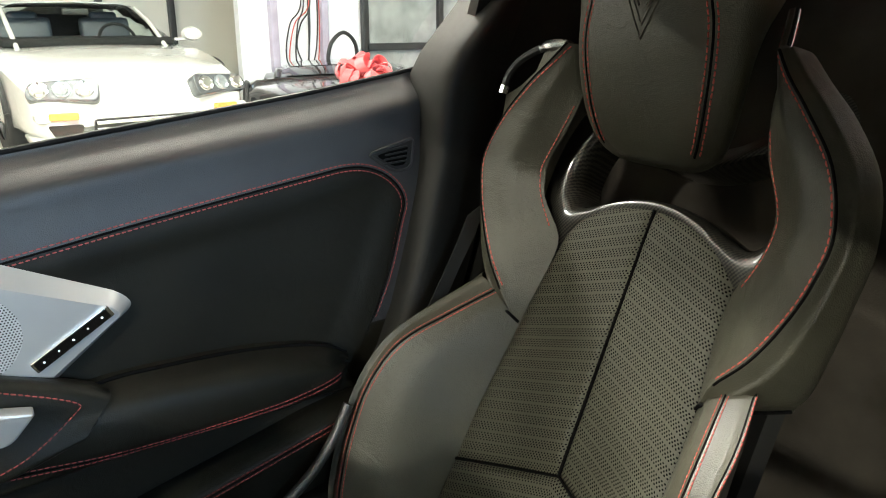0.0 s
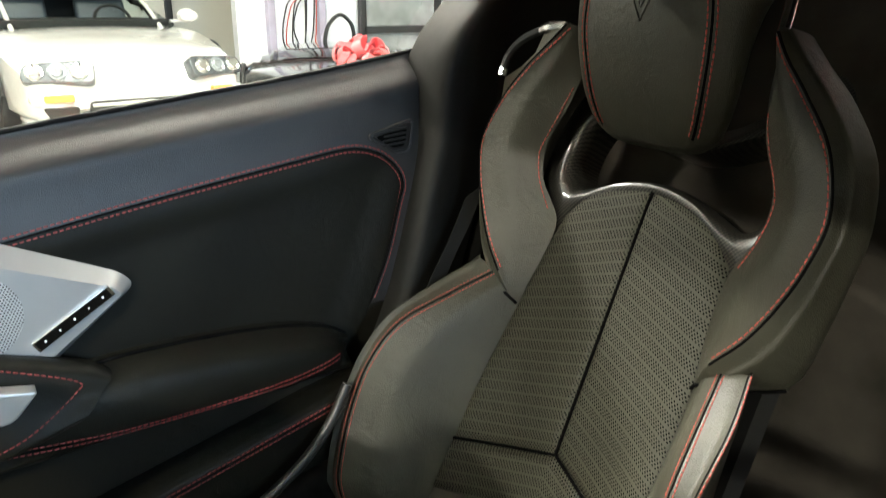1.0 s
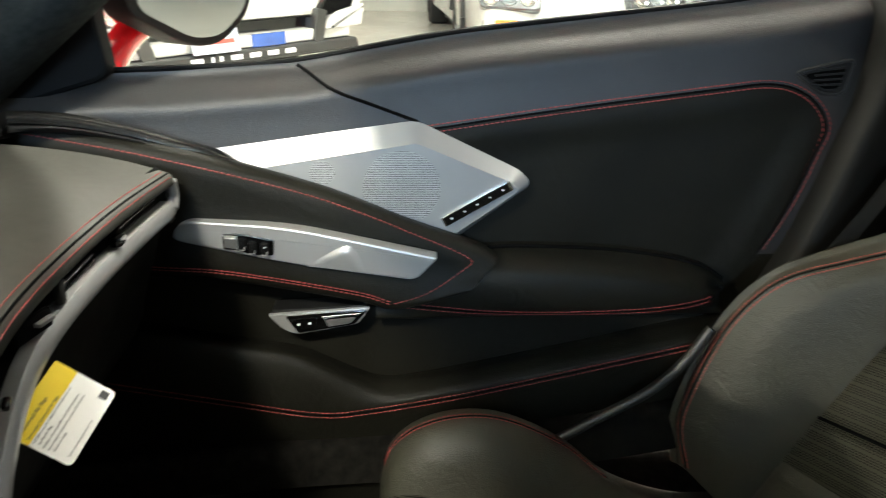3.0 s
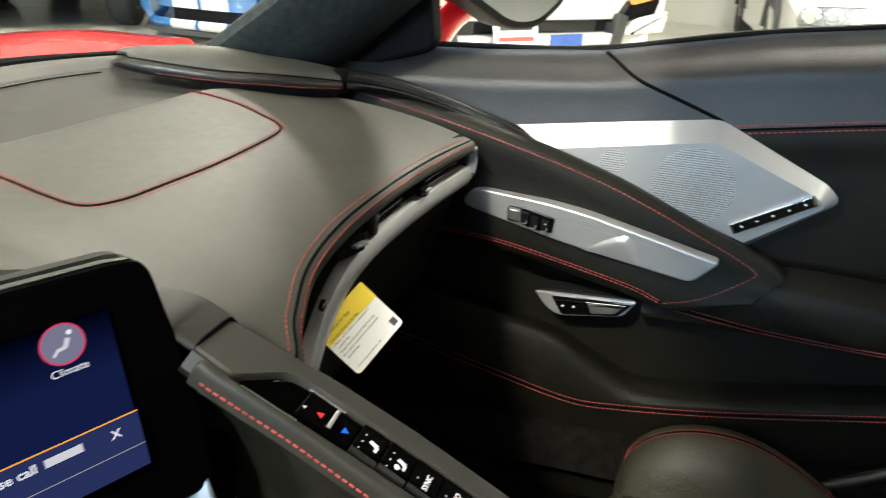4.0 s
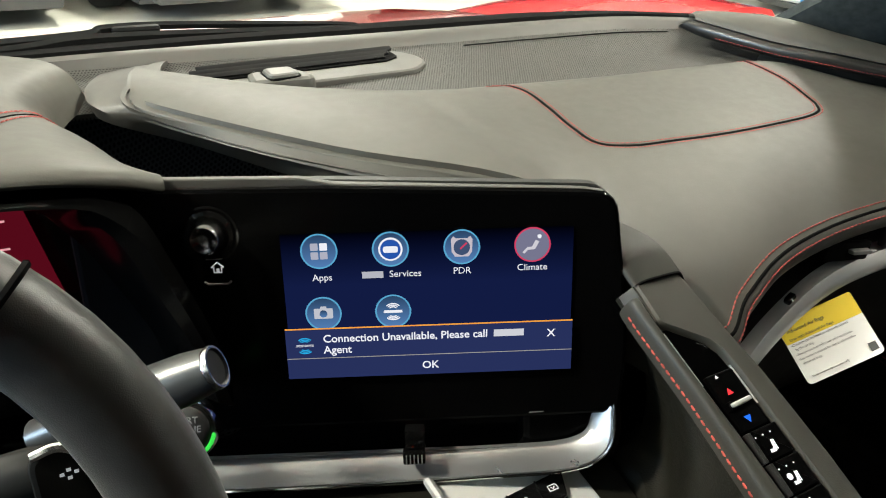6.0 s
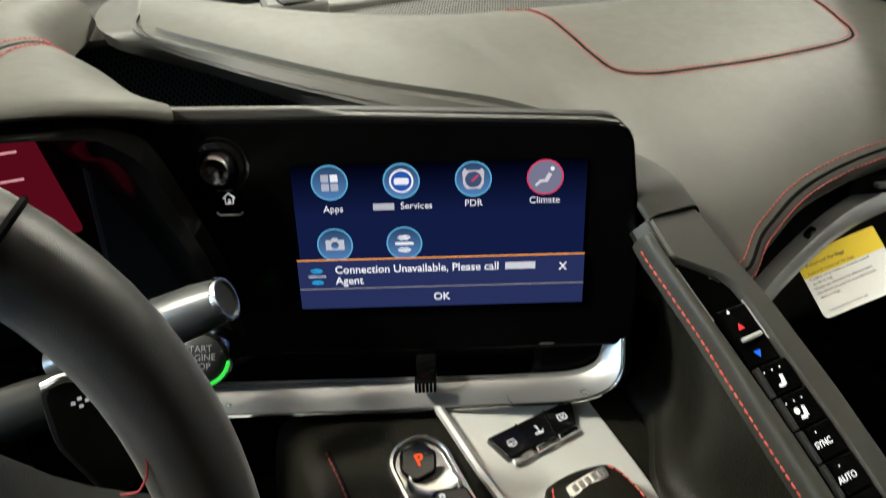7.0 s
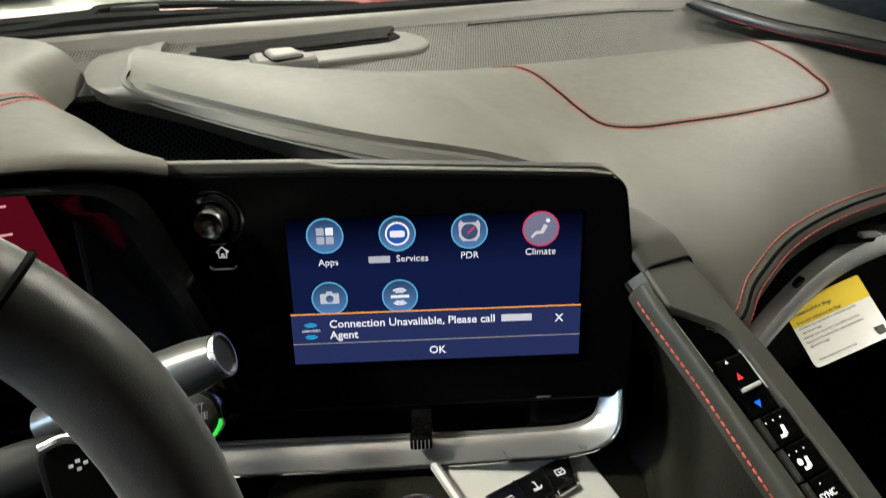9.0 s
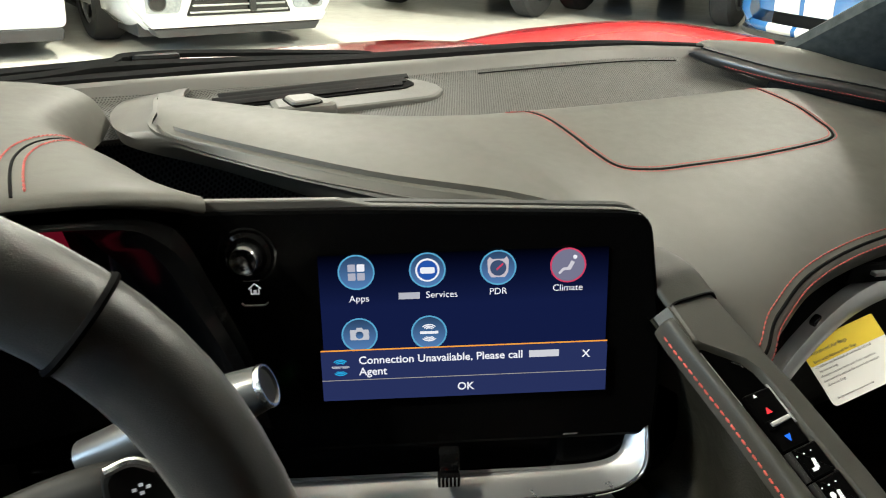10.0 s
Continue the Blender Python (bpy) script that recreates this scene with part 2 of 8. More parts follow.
def spline(pts, n=8, closed=False):
    """A smooth curve through the points, with n steps between neighbours."""
    p = [Vector(q) for q in pts]
    k = len(p)
    out = []
    for i in range(k if closed else k - 1):
        a = p[(i - 1) % k] if closed or i > 0 else p[0] * 2 - p[1]
        b, c = p[i], p[(i + 1) % k]
        d = p[(i + 2) % k] if closed or i + 2 < k else p[k - 1] * 2 - p[k - 2]
        for j in range(n):
            t = j / n
            out.append(0.5 * (2 * b + (c - a) * t + (2 * a - 5 * b + 4 * c - d) * t * t + (3 * b - a - 3 * c + d) * t ** 3))
    if not closed:
        out.append(p[-1].copy())
    return out


def even(pts, step):
    """The curve again, at even distances."""
    out, left = [pts[0].copy()], step
    for a, b in zip(pts, pts[1:]):
        d, at = (b - a).length, 0.0
        while d - at >= left and d > 0:
            at += left
            out.append(a.lerp(b, at / d))
            left = step
        left -= d - at
    return out


def empty(name, m, label, category, group="", kind=""):
    ob = new(name)
    ob.empty_display_size = 0.05
    ob.matrix_world = m
    return tagged(ob, label, category, group, kind)


def part(name, bm, material, parent=None, label="", smooth=True, kind="", at=None):
    me = bpy.data.meshes.new(name)
    bm.normal_update()
    if smooth:
        for f in bm.faces:
            f.smooth = True
        for e in bm.edges:
            if len(e.link_faces) == 2 and e.calc_face_angle(0) > 0.7:
                e.smooth = False
    bm.to_mesh(me)
    bm.free()
    me.materials.append(material)
    ob = new(name, me)
    if parent is not None:
        ob.parent = parent
    if at is not None:
        ob.matrix_local = at
    if label or kind:
        tagged(ob, label, kind=kind)
    return ob


def tree_of(ob, m=None):
    """A search tree of a part in its thing's space, to lay seams on it."""
    bm = bmesh.new()
    bm.from_mesh(ob.data)
    t = BVHTree.FromBMesh(bm)
    bm.free()
    return t


def drape(tree, pts, way, lift=0.0, far=0.3):
    """The points moved along way onto the surface, with its normals; those that miss it are dropped."""
    way = Vector(way).normalized()
    out = []
    for p in pts:
        hit = tree.ray_cast(p - way * far, way, 2 * far)
        if hit[0] is not None:
            n = hit[1] if hit[1].dot(way) < 0 else -hit[1]
            out.append((hit[0] + n * lift, n))
    return out


def sheet(rows, closed=False):
    """A surface from rows of points of one length."""
    bm = bmesh.new()
    vs = [[bm.verts.new(p) for p in r] for r in rows]
    for a, b in zip(vs, vs[1:]):
        k = len(a)
        for i in range(k if closed else k - 1):
            f = [a[i], a[(i + 1) % k], b[(i + 1) % k], b[i]]
            if len({tuple(v.co) for v in f}) >= 3:
                bm.faces.new(f)
    bmesh.ops.remove_doubles(bm, verts=bm.verts, dist=1e-6)
    return bm


def smooth_sheet(ctrl, nu=6, nv=6, closed=False):
    """A smooth surface through a net of control points."""
    rows = [spline(r, nu, closed) for r in ctrl]
    cols = [spline(c, nv) for c in zip(*rows)]
    return sheet([list(r) for r in zip(*cols)], closed)


def thicken(bm, t, inward=None):
    """Gives a sheet a back and edges, t metres behind it (away from inward's side where given)."""
    bm.normal_update()
    if inward is not None:
        s = sum((f.normal.dot(Vector(inward)) * f.calc_area() for f in bm.faces))
        if s < 0:
            bmesh.ops.reverse_faces(bm, faces=bm.faces)
            bm.normal_update()
    nrm = {v: v.normal.copy() for v in bm.verts}
    border = [e for e in bm.edges if len(e.link_faces) == 1]
    top = list(bm.faces)
    twin = {v: bm.verts.new(v.co - nrm[v] * t) for v in list(bm.verts)}
    for f in top:
        bm.faces.new([twin[v] for v in reversed(f.verts)])
    for e in border:
        l = e.link_loops[0]
        a, b = l.vert, l.link_loop_next.vert
        bm.faces.new([b, a, twin[a], twin[b]])
    return bm


def tube_into(bm, pts, r, seg=8, closed=False, taper=None):
    k = len(pts)
    rings, up = [], None
    for i, p in enumerate(pts):
        a = pts[(i - 1) % k] if closed or i > 0 else p
        b = pts[(i + 1) % k] if closed or i < k - 1 else p
        t = (b - a)
        t = t.normalized() if t.length > 1e-9 else V(0, 0, 1)
        if up is None:
            up = t.orthogonal().normalized()
        up = (up - t * up.dot(t)).normalized()
        side = t.cross(up)
        rr = r * (taper(i / max(1, k - 1)) if taper else 1)
        rings.append([bm.verts.new(p + (up * math.cos(2 * math.pi * j / seg) + side * math.sin(2 * math.pi * j / seg)) * rr) for j in range(seg)])
    for i in range(k if closed else k - 1):
        a, b = rings[i], rings[(i + 1) % k]
        for j in range(seg):
            bm.faces.new([a[j], a[(j + 1) % seg], b[(j + 1) % seg], b[j]])
    if not closed:
        bm.faces.new(list(reversed(rings[0])))
        bm.faces.new(rings[-1])


def tube(pts, r, seg=8, closed=False, taper=None):
    bm = bmesh.new()
    tube_into(bm, [Vector(p) for p in pts], r, seg, closed, taper)
    return bm


def box_into(bm, m, sx, sy, sz):
    vs = [bm.verts.new(m @ V(x * sx / 2, y * sy / 2, z * sz / 2)) for x in (-1, 1) for y in (-1, 1) for z in (-1, 1)]
    for f in ((0, 1, 3, 2), (4, 6, 7, 5), (0, 4, 5, 1), (2, 3, 7, 6), (0, 2, 6, 4), (1, 5, 7, 3)):
        bm.faces.new([vs[i] for i in f])


def block(m, sx, sy, sz, bevel=0.0, seg=2):
    bm = bmesh.new()
    box_into(bm, m, sx, sy, sz)
    if bevel:
        bmesh.ops.bevel(bm, geom=bm.edges[:], offset=bevel, segments=seg, affect="EDGES", profile=0.6)
    return bm


def rounded(corners, radius, n=5):
    """A flat outline (pairs) with its corners rounded."""
    out = []
    k = len(corners)
    for i, c in enumerate(corners):
        c = Vector(c)
        a, b = Vector(corners[i - 1]), Vector(corners[(i + 1) % k])
        r = radius[i] if isinstance(radius, (list, tuple)) else radius
        da, db = min(r, (a - c).length * 0.45), min(r, (b - c).length * 0.45)
        p, q = c + (a - c).normalized() * da, c + (b - c).normalized() * db
        for j in range(n + 1):
            t = j / n
            out.append(p * (1 - t) ** 2 + c * 2 * t * (1 - t) + q * t * t)
    return out


def plate(outline, m, thick, edge=0.0, both=False):
    """A flat piece: the outline (pairs, in the xz plane of m) made thick towards +y, its front edge (towards -y) rounded."""
    bm = bmesh.new()
    pts = [Vector((p[0], p[1])) for p in outline]
    area2 = sum(a.x * b.y - b.x * a.y for a, b in zip(pts, pts[1:] + pts[:1]))
    if area2 < 0:
        pts.reverse()
    k = len(pts)
    mid = sum(pts, Vector((0, 0))) / k

    def inset(d):
        res = []
        for i, p in enumerate(pts):
            t = (pts[(i + 1) % k] - pts[i - 1])
            nrm = Vector((-t.y, t.x)).normalized() if t.length > 1e-9 else (mid - p).normalized()
            res.append(p + nrm * d)
        return res

    levels = [(inset(edge), 0.0), (inset(edge * 0.3), edge * 0.3), (pts, edge), (pts, thick)] if edge else [(pts, 0.0), (pts, thick)]
    rings = [[bm.verts.new(m @ V(p.x, y, p.y)) for p in ring] for ring, y in levels]
    for a, b in zip(rings, rings[1:]):
        for i in range(k):
            bm.faces.new([a[i], b[i], b[(i + 1) % k], a[(i + 1) % k]])
    for f in (bm.faces.new(rings[0]), bm.faces.new(list(reversed(rings[-1])))):
        for e in f.edges:
            e.smooth = False
    return bm


def disc(cx, cz, r, n=28):
    return [(cx + r * math.cos(2 * math.pi * i / n), cz + r * math.sin(2 * math.pi * i / n)) for i in range(n)]


def ring_plate(cx, cz, r0, r1, m, y, n=36):
    bm = bmesh.new()
    a, b = ([bm.verts.new(m @ V(cx + r * math.cos(2 * math.pi * i / n), y, cz + r * math.sin(2 * math.pi * i / n))) for i in range(n)] for r in (r0, r1))
    for i in range(n):
        bm.faces.new([a[i], a[(i + 1) % n], b[(i + 1) % n], b[i]])
    return bm


def lathe(profile, m, n=24):
    """A turned piece about m's z axis: pairs of radius and height."""
    return sheet([[m @ V(r * math.cos(2 * math.pi * i / n), r * math.sin(2 * math.pi * i / n), z) for i in range(n)] for r, z in profile], True)


def stitch_row(draped, length=0.0056, gap=0.0024, r=0.00115, aside=0.0):
    """Thread lying on a surface: one small rounded loop after another along the line."""
    bm = bmesh.new()
    pts = [p for p, n in draped]
    nr = [n for p, n in draped]
    if len(pts) < 3:
        return bm
    moved = []
    for i, p in enumerate(pts):
        t = (pts[min(i + 1, len(pts) - 1)] - pts[max(i - 1, 0)]).normalized()
        moved.append(p + t.cross(nr[i]) * aside)
    at, seglen = 0.0, [0.0]
    for a, b in zip(moved, moved[1:]):
        seglen.append(seglen[-1] + (b - a).length)

    def find(s):
        for i in range(1, len(seglen)):
            if seglen[i] >= s:
                k = (s - seglen[i - 1]) / max(1e-9, seglen[i] - seglen[i - 1])
                return moved[i - 1].lerp(moved[i], k), nr[i]
        return moved[-1], nr[-1]

    while at + length < seglen[-1]:
        a, n = find(at)
        b, _ = find(at + length)
        t = (b - a).normalized()
        s = t.cross(n).normalized()
        L = (b - a).length
        c = (a + b) / 2 + n * r * 0.35
        prof = []
        for k, w in ((-0.5, 0.45), (-0.3, 1.0), (0.3, 1.0), (0.5, 0.45)):
            o = c + t * (k * L) - n * (0.5 * r if abs(k) == 0.5 else 0)
            prof.append([bm.verts.new(o + s * r * w), bm.verts.new(o + n * r * w), bm.verts.new(o - s * r * w)])
        for p, q in zip(prof, prof[1:]):
            for j in range(2):
                bm.faces.new([p[j], p[j + 1], q[j + 1], q[j]])
        bm.faces.new(prof[0])
        bm.faces.new(list(reversed(prof[-1])))
        at += length + gap
    return bm


def seam(tree, pts, way, parent, sides=(-1, 1), aside=0.0042, groove=0.0016, thread=None, name="stitching", step=0.004, at=None, fine=1.0):
    """A sewn seam: a dark groove with a row of thread at its sides."""
    line = even([Vector(p) for p in pts], step)
    dr = drape(tree, line, way, 0.0002)
    if len(dr) < 3:
        return
    if groove:
        part("seam", tube([p - n * groove * 0.45 for p, n in dr], groove, 6), SEAM, parent, at=at)
    for s in sides:
        moved = []
        for i, (p, n) in enumerate(dr):
            t = (dr[min(i + 1, len(dr) - 1)][0] - dr[max(i - 1, 0)][0]).normalized()
            moved.append(p + t.cross(n) * s * aside)
        side = drape(tree, moved, way, 0.0003) if s * aside else dr
        part(name, stitch_row(side, 0.0058 * fine, 0.0014 * fine, 0.00092 * fine), thread or THREAD, parent, smooth=False, at=at)


def text_bm(body, size, m, align="CENTER", depth=0.0002, bold=0.0):
    """Letters in the built-in font, in the xz plane of m, facing -y."""
    cu = bpy.data.curves.new("letters", "FONT")
    cu.body, cu.size, cu.align_x, cu.align_y = body, size, align, "CENTER"
    cu.extrude, cu.resolution_u, cu.offset = depth, 3, bold
    ob = bpy.data.objects.new("letters", cu)
    scene.collection.objects.link(ob)
    bpy.context.view_layer.update()
    me = bpy.data.meshes.new_from_object(ob.evaluated_get(bpy.context.evaluated_depsgraph_get()))
    bm = bmesh.new()
    bm.from_mesh(me)
    bpy.data.objects.remove(ob)
    bpy.data.curves.remove(cu)
    bpy.data.meshes.remove(me)
    bmesh.ops.transform(bm, matrix=m @ pose(0, 0, 0, 90, 0, 0), verts=bm.verts)
    return bm


def smoothstep(a, b, x):
    t = min(1.0, max(0.0, (x - a) / (b - a)))
    return t * t * (3 - 2 * t)


def curve_at(pts, x):
    """A line of pairs read at x."""
    if x <= pts[0][0]:
        return pts[0][1]
    for (a, p), (b, q) in zip(pts, pts[1:]):
        if x <= b:
            return p + (q - p) * (x - a) / (b - a)
    return pts[-1][1]


# ---- the showroom ----
def slab(name, x0, x1, y0, y1, z0, z1, material, label, category, kind="structure"):
    ob = part(name, block(pose((x0 + x1) / 2, (y0 + y1) / 2, (z0 + z1) / 2), x1 - x0, y1 - y0, z1 - z0), material, smooth=False)
    return tagged(ob, label, category, kind=kind)


slab("floor", -9, 13, -12, 16, -0.12, 0.0, FLOOR, "pale polished showroom floor", "floor")
slab("ceiling", -9, 13, -12, 16, 4.0, 4.15, CEIL, "plain light showroom ceiling", "ceiling")
slab("wall_north", -9, 13, 16, 16.2, -0.12, 4.15, WALL, "plain pale showroom wall", "wall")
slab("wall_south", -9, 13, -12.2, -12, -0.12, 4.15, WALL, "plain pale showroom wall", "wall")
slab("wall_west", -9.2, -9, -12.2, 16.2, -0.12, 0.62, WALL, "low pale wall under the street windows", "wall")
slab("wall_west_upper", -9.2, -9, -12.2, 16.2, 3.15, 4.15, WALL, "pale wall above the street windows", "wall")
slab("wall_west_south", -9.2, -9, -12.2, -4.05, 0.62, 3.15, WALL, "plain pale showroom wall", "wall")
slab("wall_west_north", -9.2, -9, 5.05, 16.2, 0.62, 3.15, WALL, "plain pale showroom wall", "wall")
street = empty("window_2", pose(-9.1, 0.5, 0.62), "wide street-front window in a dark frame", "window", kind="structure")
for k in range(5):
    part("upright", block(pose(0, -4.5 + k * 2.25, 1.26), 0.1, 0.08, 2.5, 0.01), TRIM, street)
for k in range(4):
    pn = part("pane", block(pose(-0.02, -3.375 + k * 2.25, 1.26), 0.01, 2.17, 2.5), GLASS, street)
    pn.visible_shadow = False
slab("wall_east", 13, 13.2, -12.2, 16.2, -0.12, 4.15, WALL, "plain pale showroom wall", "wall")
for lx, ly in LAMP_SPOTS:
    lamp = empty("ceiling_light", pose(lx, ly, 3.9), "square white light panel in the ceiling", "light", "ceiling panels")
    part("frame", block(pose(0, 0, 0.04), 1.42, 1.42, 0.05, 0.01), WHITE_WALL, lamp)
    part("diffuser", block(pose(0, 0, 0.008), 1.32, 1.32, 0.012), glow("panel_glow", (1.0, 0.96, 0.9), 6.0), lamp)

# back wall beside the white coupe: beige return, white service bay with lit posts, cables and a black-framed window
BAY = empty("wall_bay", pose(7.9, -3.7, 0, 0, 0, 0), "white wall bay with upright posts", "wall", kind="structure")
part("panel", block(pose(2.95, 2.1, 1.9), 0.16, 6.2, 3.8), WALL, BAY)
for py in (1.55, 0.62):
    part("frame_post", block(pose(2.83, py, 1.9), 0.08, 0.09, 3.8, 0.01), TRIM, BAY)
part("panel", block(pose(0.10, -0.06, 1.5), 0.14, 1.50, 3.0), WHITE_WALL, BAY)
part("panel", block(pose(0.30, -3.4, 1.5), 0.14, 5.2, 3.0), WHITE_WALL, BAY)
POST = shader("violet_grey_post", (0.42, 0.38, 0.47), 0.4)
for py in (0.32, -0.30):
    part("post", block(pose(-0.02, py, 1.5), 0.10, 0.085, 3.0, 0.01), POST, BAY)
hose = empty("hanging_cables", pose(7.84, -3.70, 0), "black and red cables hung in loops on the wall", "cables")
for k, (dy, low, w, r, mt) in enumerate(((0.06, 0.42, 0.17, 0.008, CABLE), (-0.06, 0.52, 0.15, 0.008, CABLE), (0.0, 0.40, 0.10, 0.008, CABLE), (-0.02, 0.36, 0.22, 0.007, THREAD))):
    c = spline([(0, dy - w * 0.5, 2.0), (0.01 * k, dy - w, 1.3), (0.02, dy - w * 0.8, low + 0.2), (0.0, dy, low), (0.01, dy + w * 0.8, low + 0.22), (-0.01, dy + w * 0.5, 1.0), (0.0, dy - w * 0.4, 1.25), (0.02, dy - w * 0.2, 2.0)], 8)
    part("cable", tube(c, r, 8), mt, hose, "red cable" if mt is THREAD else "")
win = empty("window_1", pose(7.80, -4.5, 0), "wide window in a black metal frame", "window", kind="structure")
for py in (0.0, -1.08, -2.3):
    part("upright", block(pose(0, py, 1.5), 0.08, 0.075, 3.0, 0.01), TRIM, win)
for pz in (0.12, 0.74, 2.95):
    part("rail", block(pose(0, -1.15, pz), 0.08, 2.3, 0.085, 0.01), TRIM, win)
for py, w in ((-0.54, 1.0), (-1.69, 1.14)):
    for pz, hgt in ((0.43, 0.53), (1.84, 2.12)):
        part("pane", block(pose(0.02, py, pz), 0.01, w, hgt), shader("window_pane", (0.30, 0.31, 0.30), 0.08, mottle=0.3, mottle_scale=3), win)


# ---- parked cars ----
def wheel_into(parent, m, r, w):
    wh = empty("wheel", m, "", "")
    for k in ("label", "category"):
        if k in wh:
            del wh[k]
    wh.parent = parent
    prof = [(r * 0.62, -w / 2), (r * 0.93, -w / 2), (r, -w * 0.36), (r, w * 0.36), (r * 0.93, w / 2), (r * 0.62, w / 2)]
    part("tyre", lathe(prof, pose(0, 0, 0, 0, 90, 0), 28), TYRE, wh)
    bm = lathe([(0.0, w * 0.30), (r * 0.16, w * 0.32), (r * 0.18, w * 0.22), (r * 0.60, w * 0.26), (r * 0.64, w * 0.44), (r * 0.64, -w * 0.4)], pose(0, 0, 0, 0, 90, 0), 28)
    for k in range(5):
        box_into(bm, pose(0, 0, 0, 72 * k, 0, 0) @ pose(w * 0.30, 0, r * 0.38), 0.03, r * 0.16, r * 0.48)
    part("rim", bm, RIM, wh)


def parked_car(name, label, m, paint, length, width, height, hood, nose, belt, cabin, clearance=0.16, wheel_r=0.33, category="car", mirrors=True, panes=None, pillar_r=0.035):
    """A car whose front stands at m's origin and looks along -y. hood, nose, belt: heights of the hood's rear, its front edge and the
    waistline; cabin: distances from the front to the glass's foot, roof front, roof rear, rear glass foot."""
    car = empty(name, m, label, category, "parked cars")
    hw = width / 2

    def section(y, top, half, shoulder):
        pts = [(-half * 0.86, clearance), (-half * 0.98, clearance + 0.10), (-half, (clearance + shoulder) * 0.55), (-half * 0.985, shoulder), (-half * 0.90, shoulder + (top - shoulder) * 0.62),
               (-half * 0.62, top - 0.012), (-half * 0.3, top), (0, top + 0.004)]
        full = pts + [(-x, z) for x, z in reversed(pts[:-1])]
        return [V(x, y, z) for x, z in full]

    body = [section(0.00, nose - 0.34, hw * 0.66, nose - 0.42), section(0.012, nose - 0.22, hw * 0.74, nose - 0.31), section(0.045, nose - 0.115, hw * 0.82, nose - 0.22), section(0.11, nose - 0.045, hw * 0.88, nose - 0.15), section(0.22, nose, hw * 0.92, nose - 0.10),
            section(0.45, nose + (hood - nose) * 0.35, hw * 0.96, nose - 0.03), section(0.9, nose + (hood - nose) * 0.7, hw, belt - 0.10),
            section(cabin[0], hood, hw, belt - 0.04), section(cabin[1] + 0.3, belt + 0.02, hw, belt - 0.03), section(cabin[3], belt + 0.06, hw, belt),
            section(length - 0.25, belt + 0.05, hw * 0.95, belt - 0.02), section(length - 0.03, belt - 0.05, hw * 0.86, belt - 0.15), section(length, belt - 0.25, hw * 0.8, belt - 0.32)]
    cols = [spline(c, 4) for c in zip(*body)]
    bm = sheet([list(r) for r in zip(*cols)])
    bmesh.ops.holes_fill(bm, edges=[e for e in bm.edges if len(e.link_faces) == 1], sides=0)
    part("body", bm, paint, car)
    # greenhouse of dark glass under a painted roof
    def green(y, z, half):
        return [V(x * half, y, zz) for x, zz in ((-1.0, belt - 0.03), (-0.96, belt + (z - belt) * 0.45), (-0.80, z - 0.05), (-0.66, z - 0.005), (0, z + 0.012), (0.66, z - 0.005), (0.80, z - 0.05), (0.96, belt + (z - belt) * 0.45), (1.0, belt - 0.03))]
    g = [green(cabin[0] - 0.02, hood + 0.005, hw * 0.86), green((cabin[0] + cabin[1]) / 2, (hood + height) / 2 + 0.03, hw * 0.85), green(cabin[1], height - 0.02, hw * 0.82), green((cabin[1] + cabin[2]) / 2, height, hw * 0.82), green(cabin[2], height - 0.03, hw * 0.82), green(cabin[3], belt + 0.08, hw * 0.82)]
    wins = part("windows", sheet(g), panes or DARK_GLASS, car, "dark glass")
    wins.visible_shadow = panes is None
    rf = [[p + V(0, 0, 0.008) for p in r[2:7]] for r in g[2:5]]
    part("roof", thicken(sheet(rf), 0.012, (0, 0, 1)), paint, car)
    for s in (-1, 1):
        a = [g[i][2 if s < 0 else 6] + V(0.006 * s, 0, 0.004) for i in (0, 1, 2)]
        part("pillar", tube(spline(a, 5), pillar_r, 8), paint, car)
        if mirrors:
            part("mirror", lathe([(0.0, -0.05), (0.05, -0.045), (0.085, 0.0), (0.07, 0.05), (0.0, 0.06)], pose(s * (hw + 0.08), cabin[0] + 0.28, belt + 0.09, 90, 0, 0) @ Matrix.Diagonal((1.25, 0.8, 1.0, 1)), 16), paint, car)
        if mirrors:
            part("mirror_arm", block(pose(s * (hw - 0.02), cabin[0] + 0.30, belt + 0.04, 0, 0, 0), 0.14, 0.05, 0.03, 0.01), paint, car)
        for y in (0.92, length - 0.95):
            wheel_into(car, pose(s * (hw - 0.11), y, wheel_r, 0, 0, 0 if s > 0 else 180), wheel_r, 0.22)
            arch = [V(s * (hw + 0.002), y + (wheel_r + 0.045) * math.cos(a), wheel_r + (wheel_r + 0.045) * math.sin(a)) for a in np.linspace(0.1, math.pi - 0.1, 15)]
            part("wheel_arch", tube(arch, 0.025, 6), TRIM, car)
    part("underbody", block(pose(0, length / 2, clearance + 0.02), width * 0.82, length * 0.94, 0.14), TRIM, car)
    return car


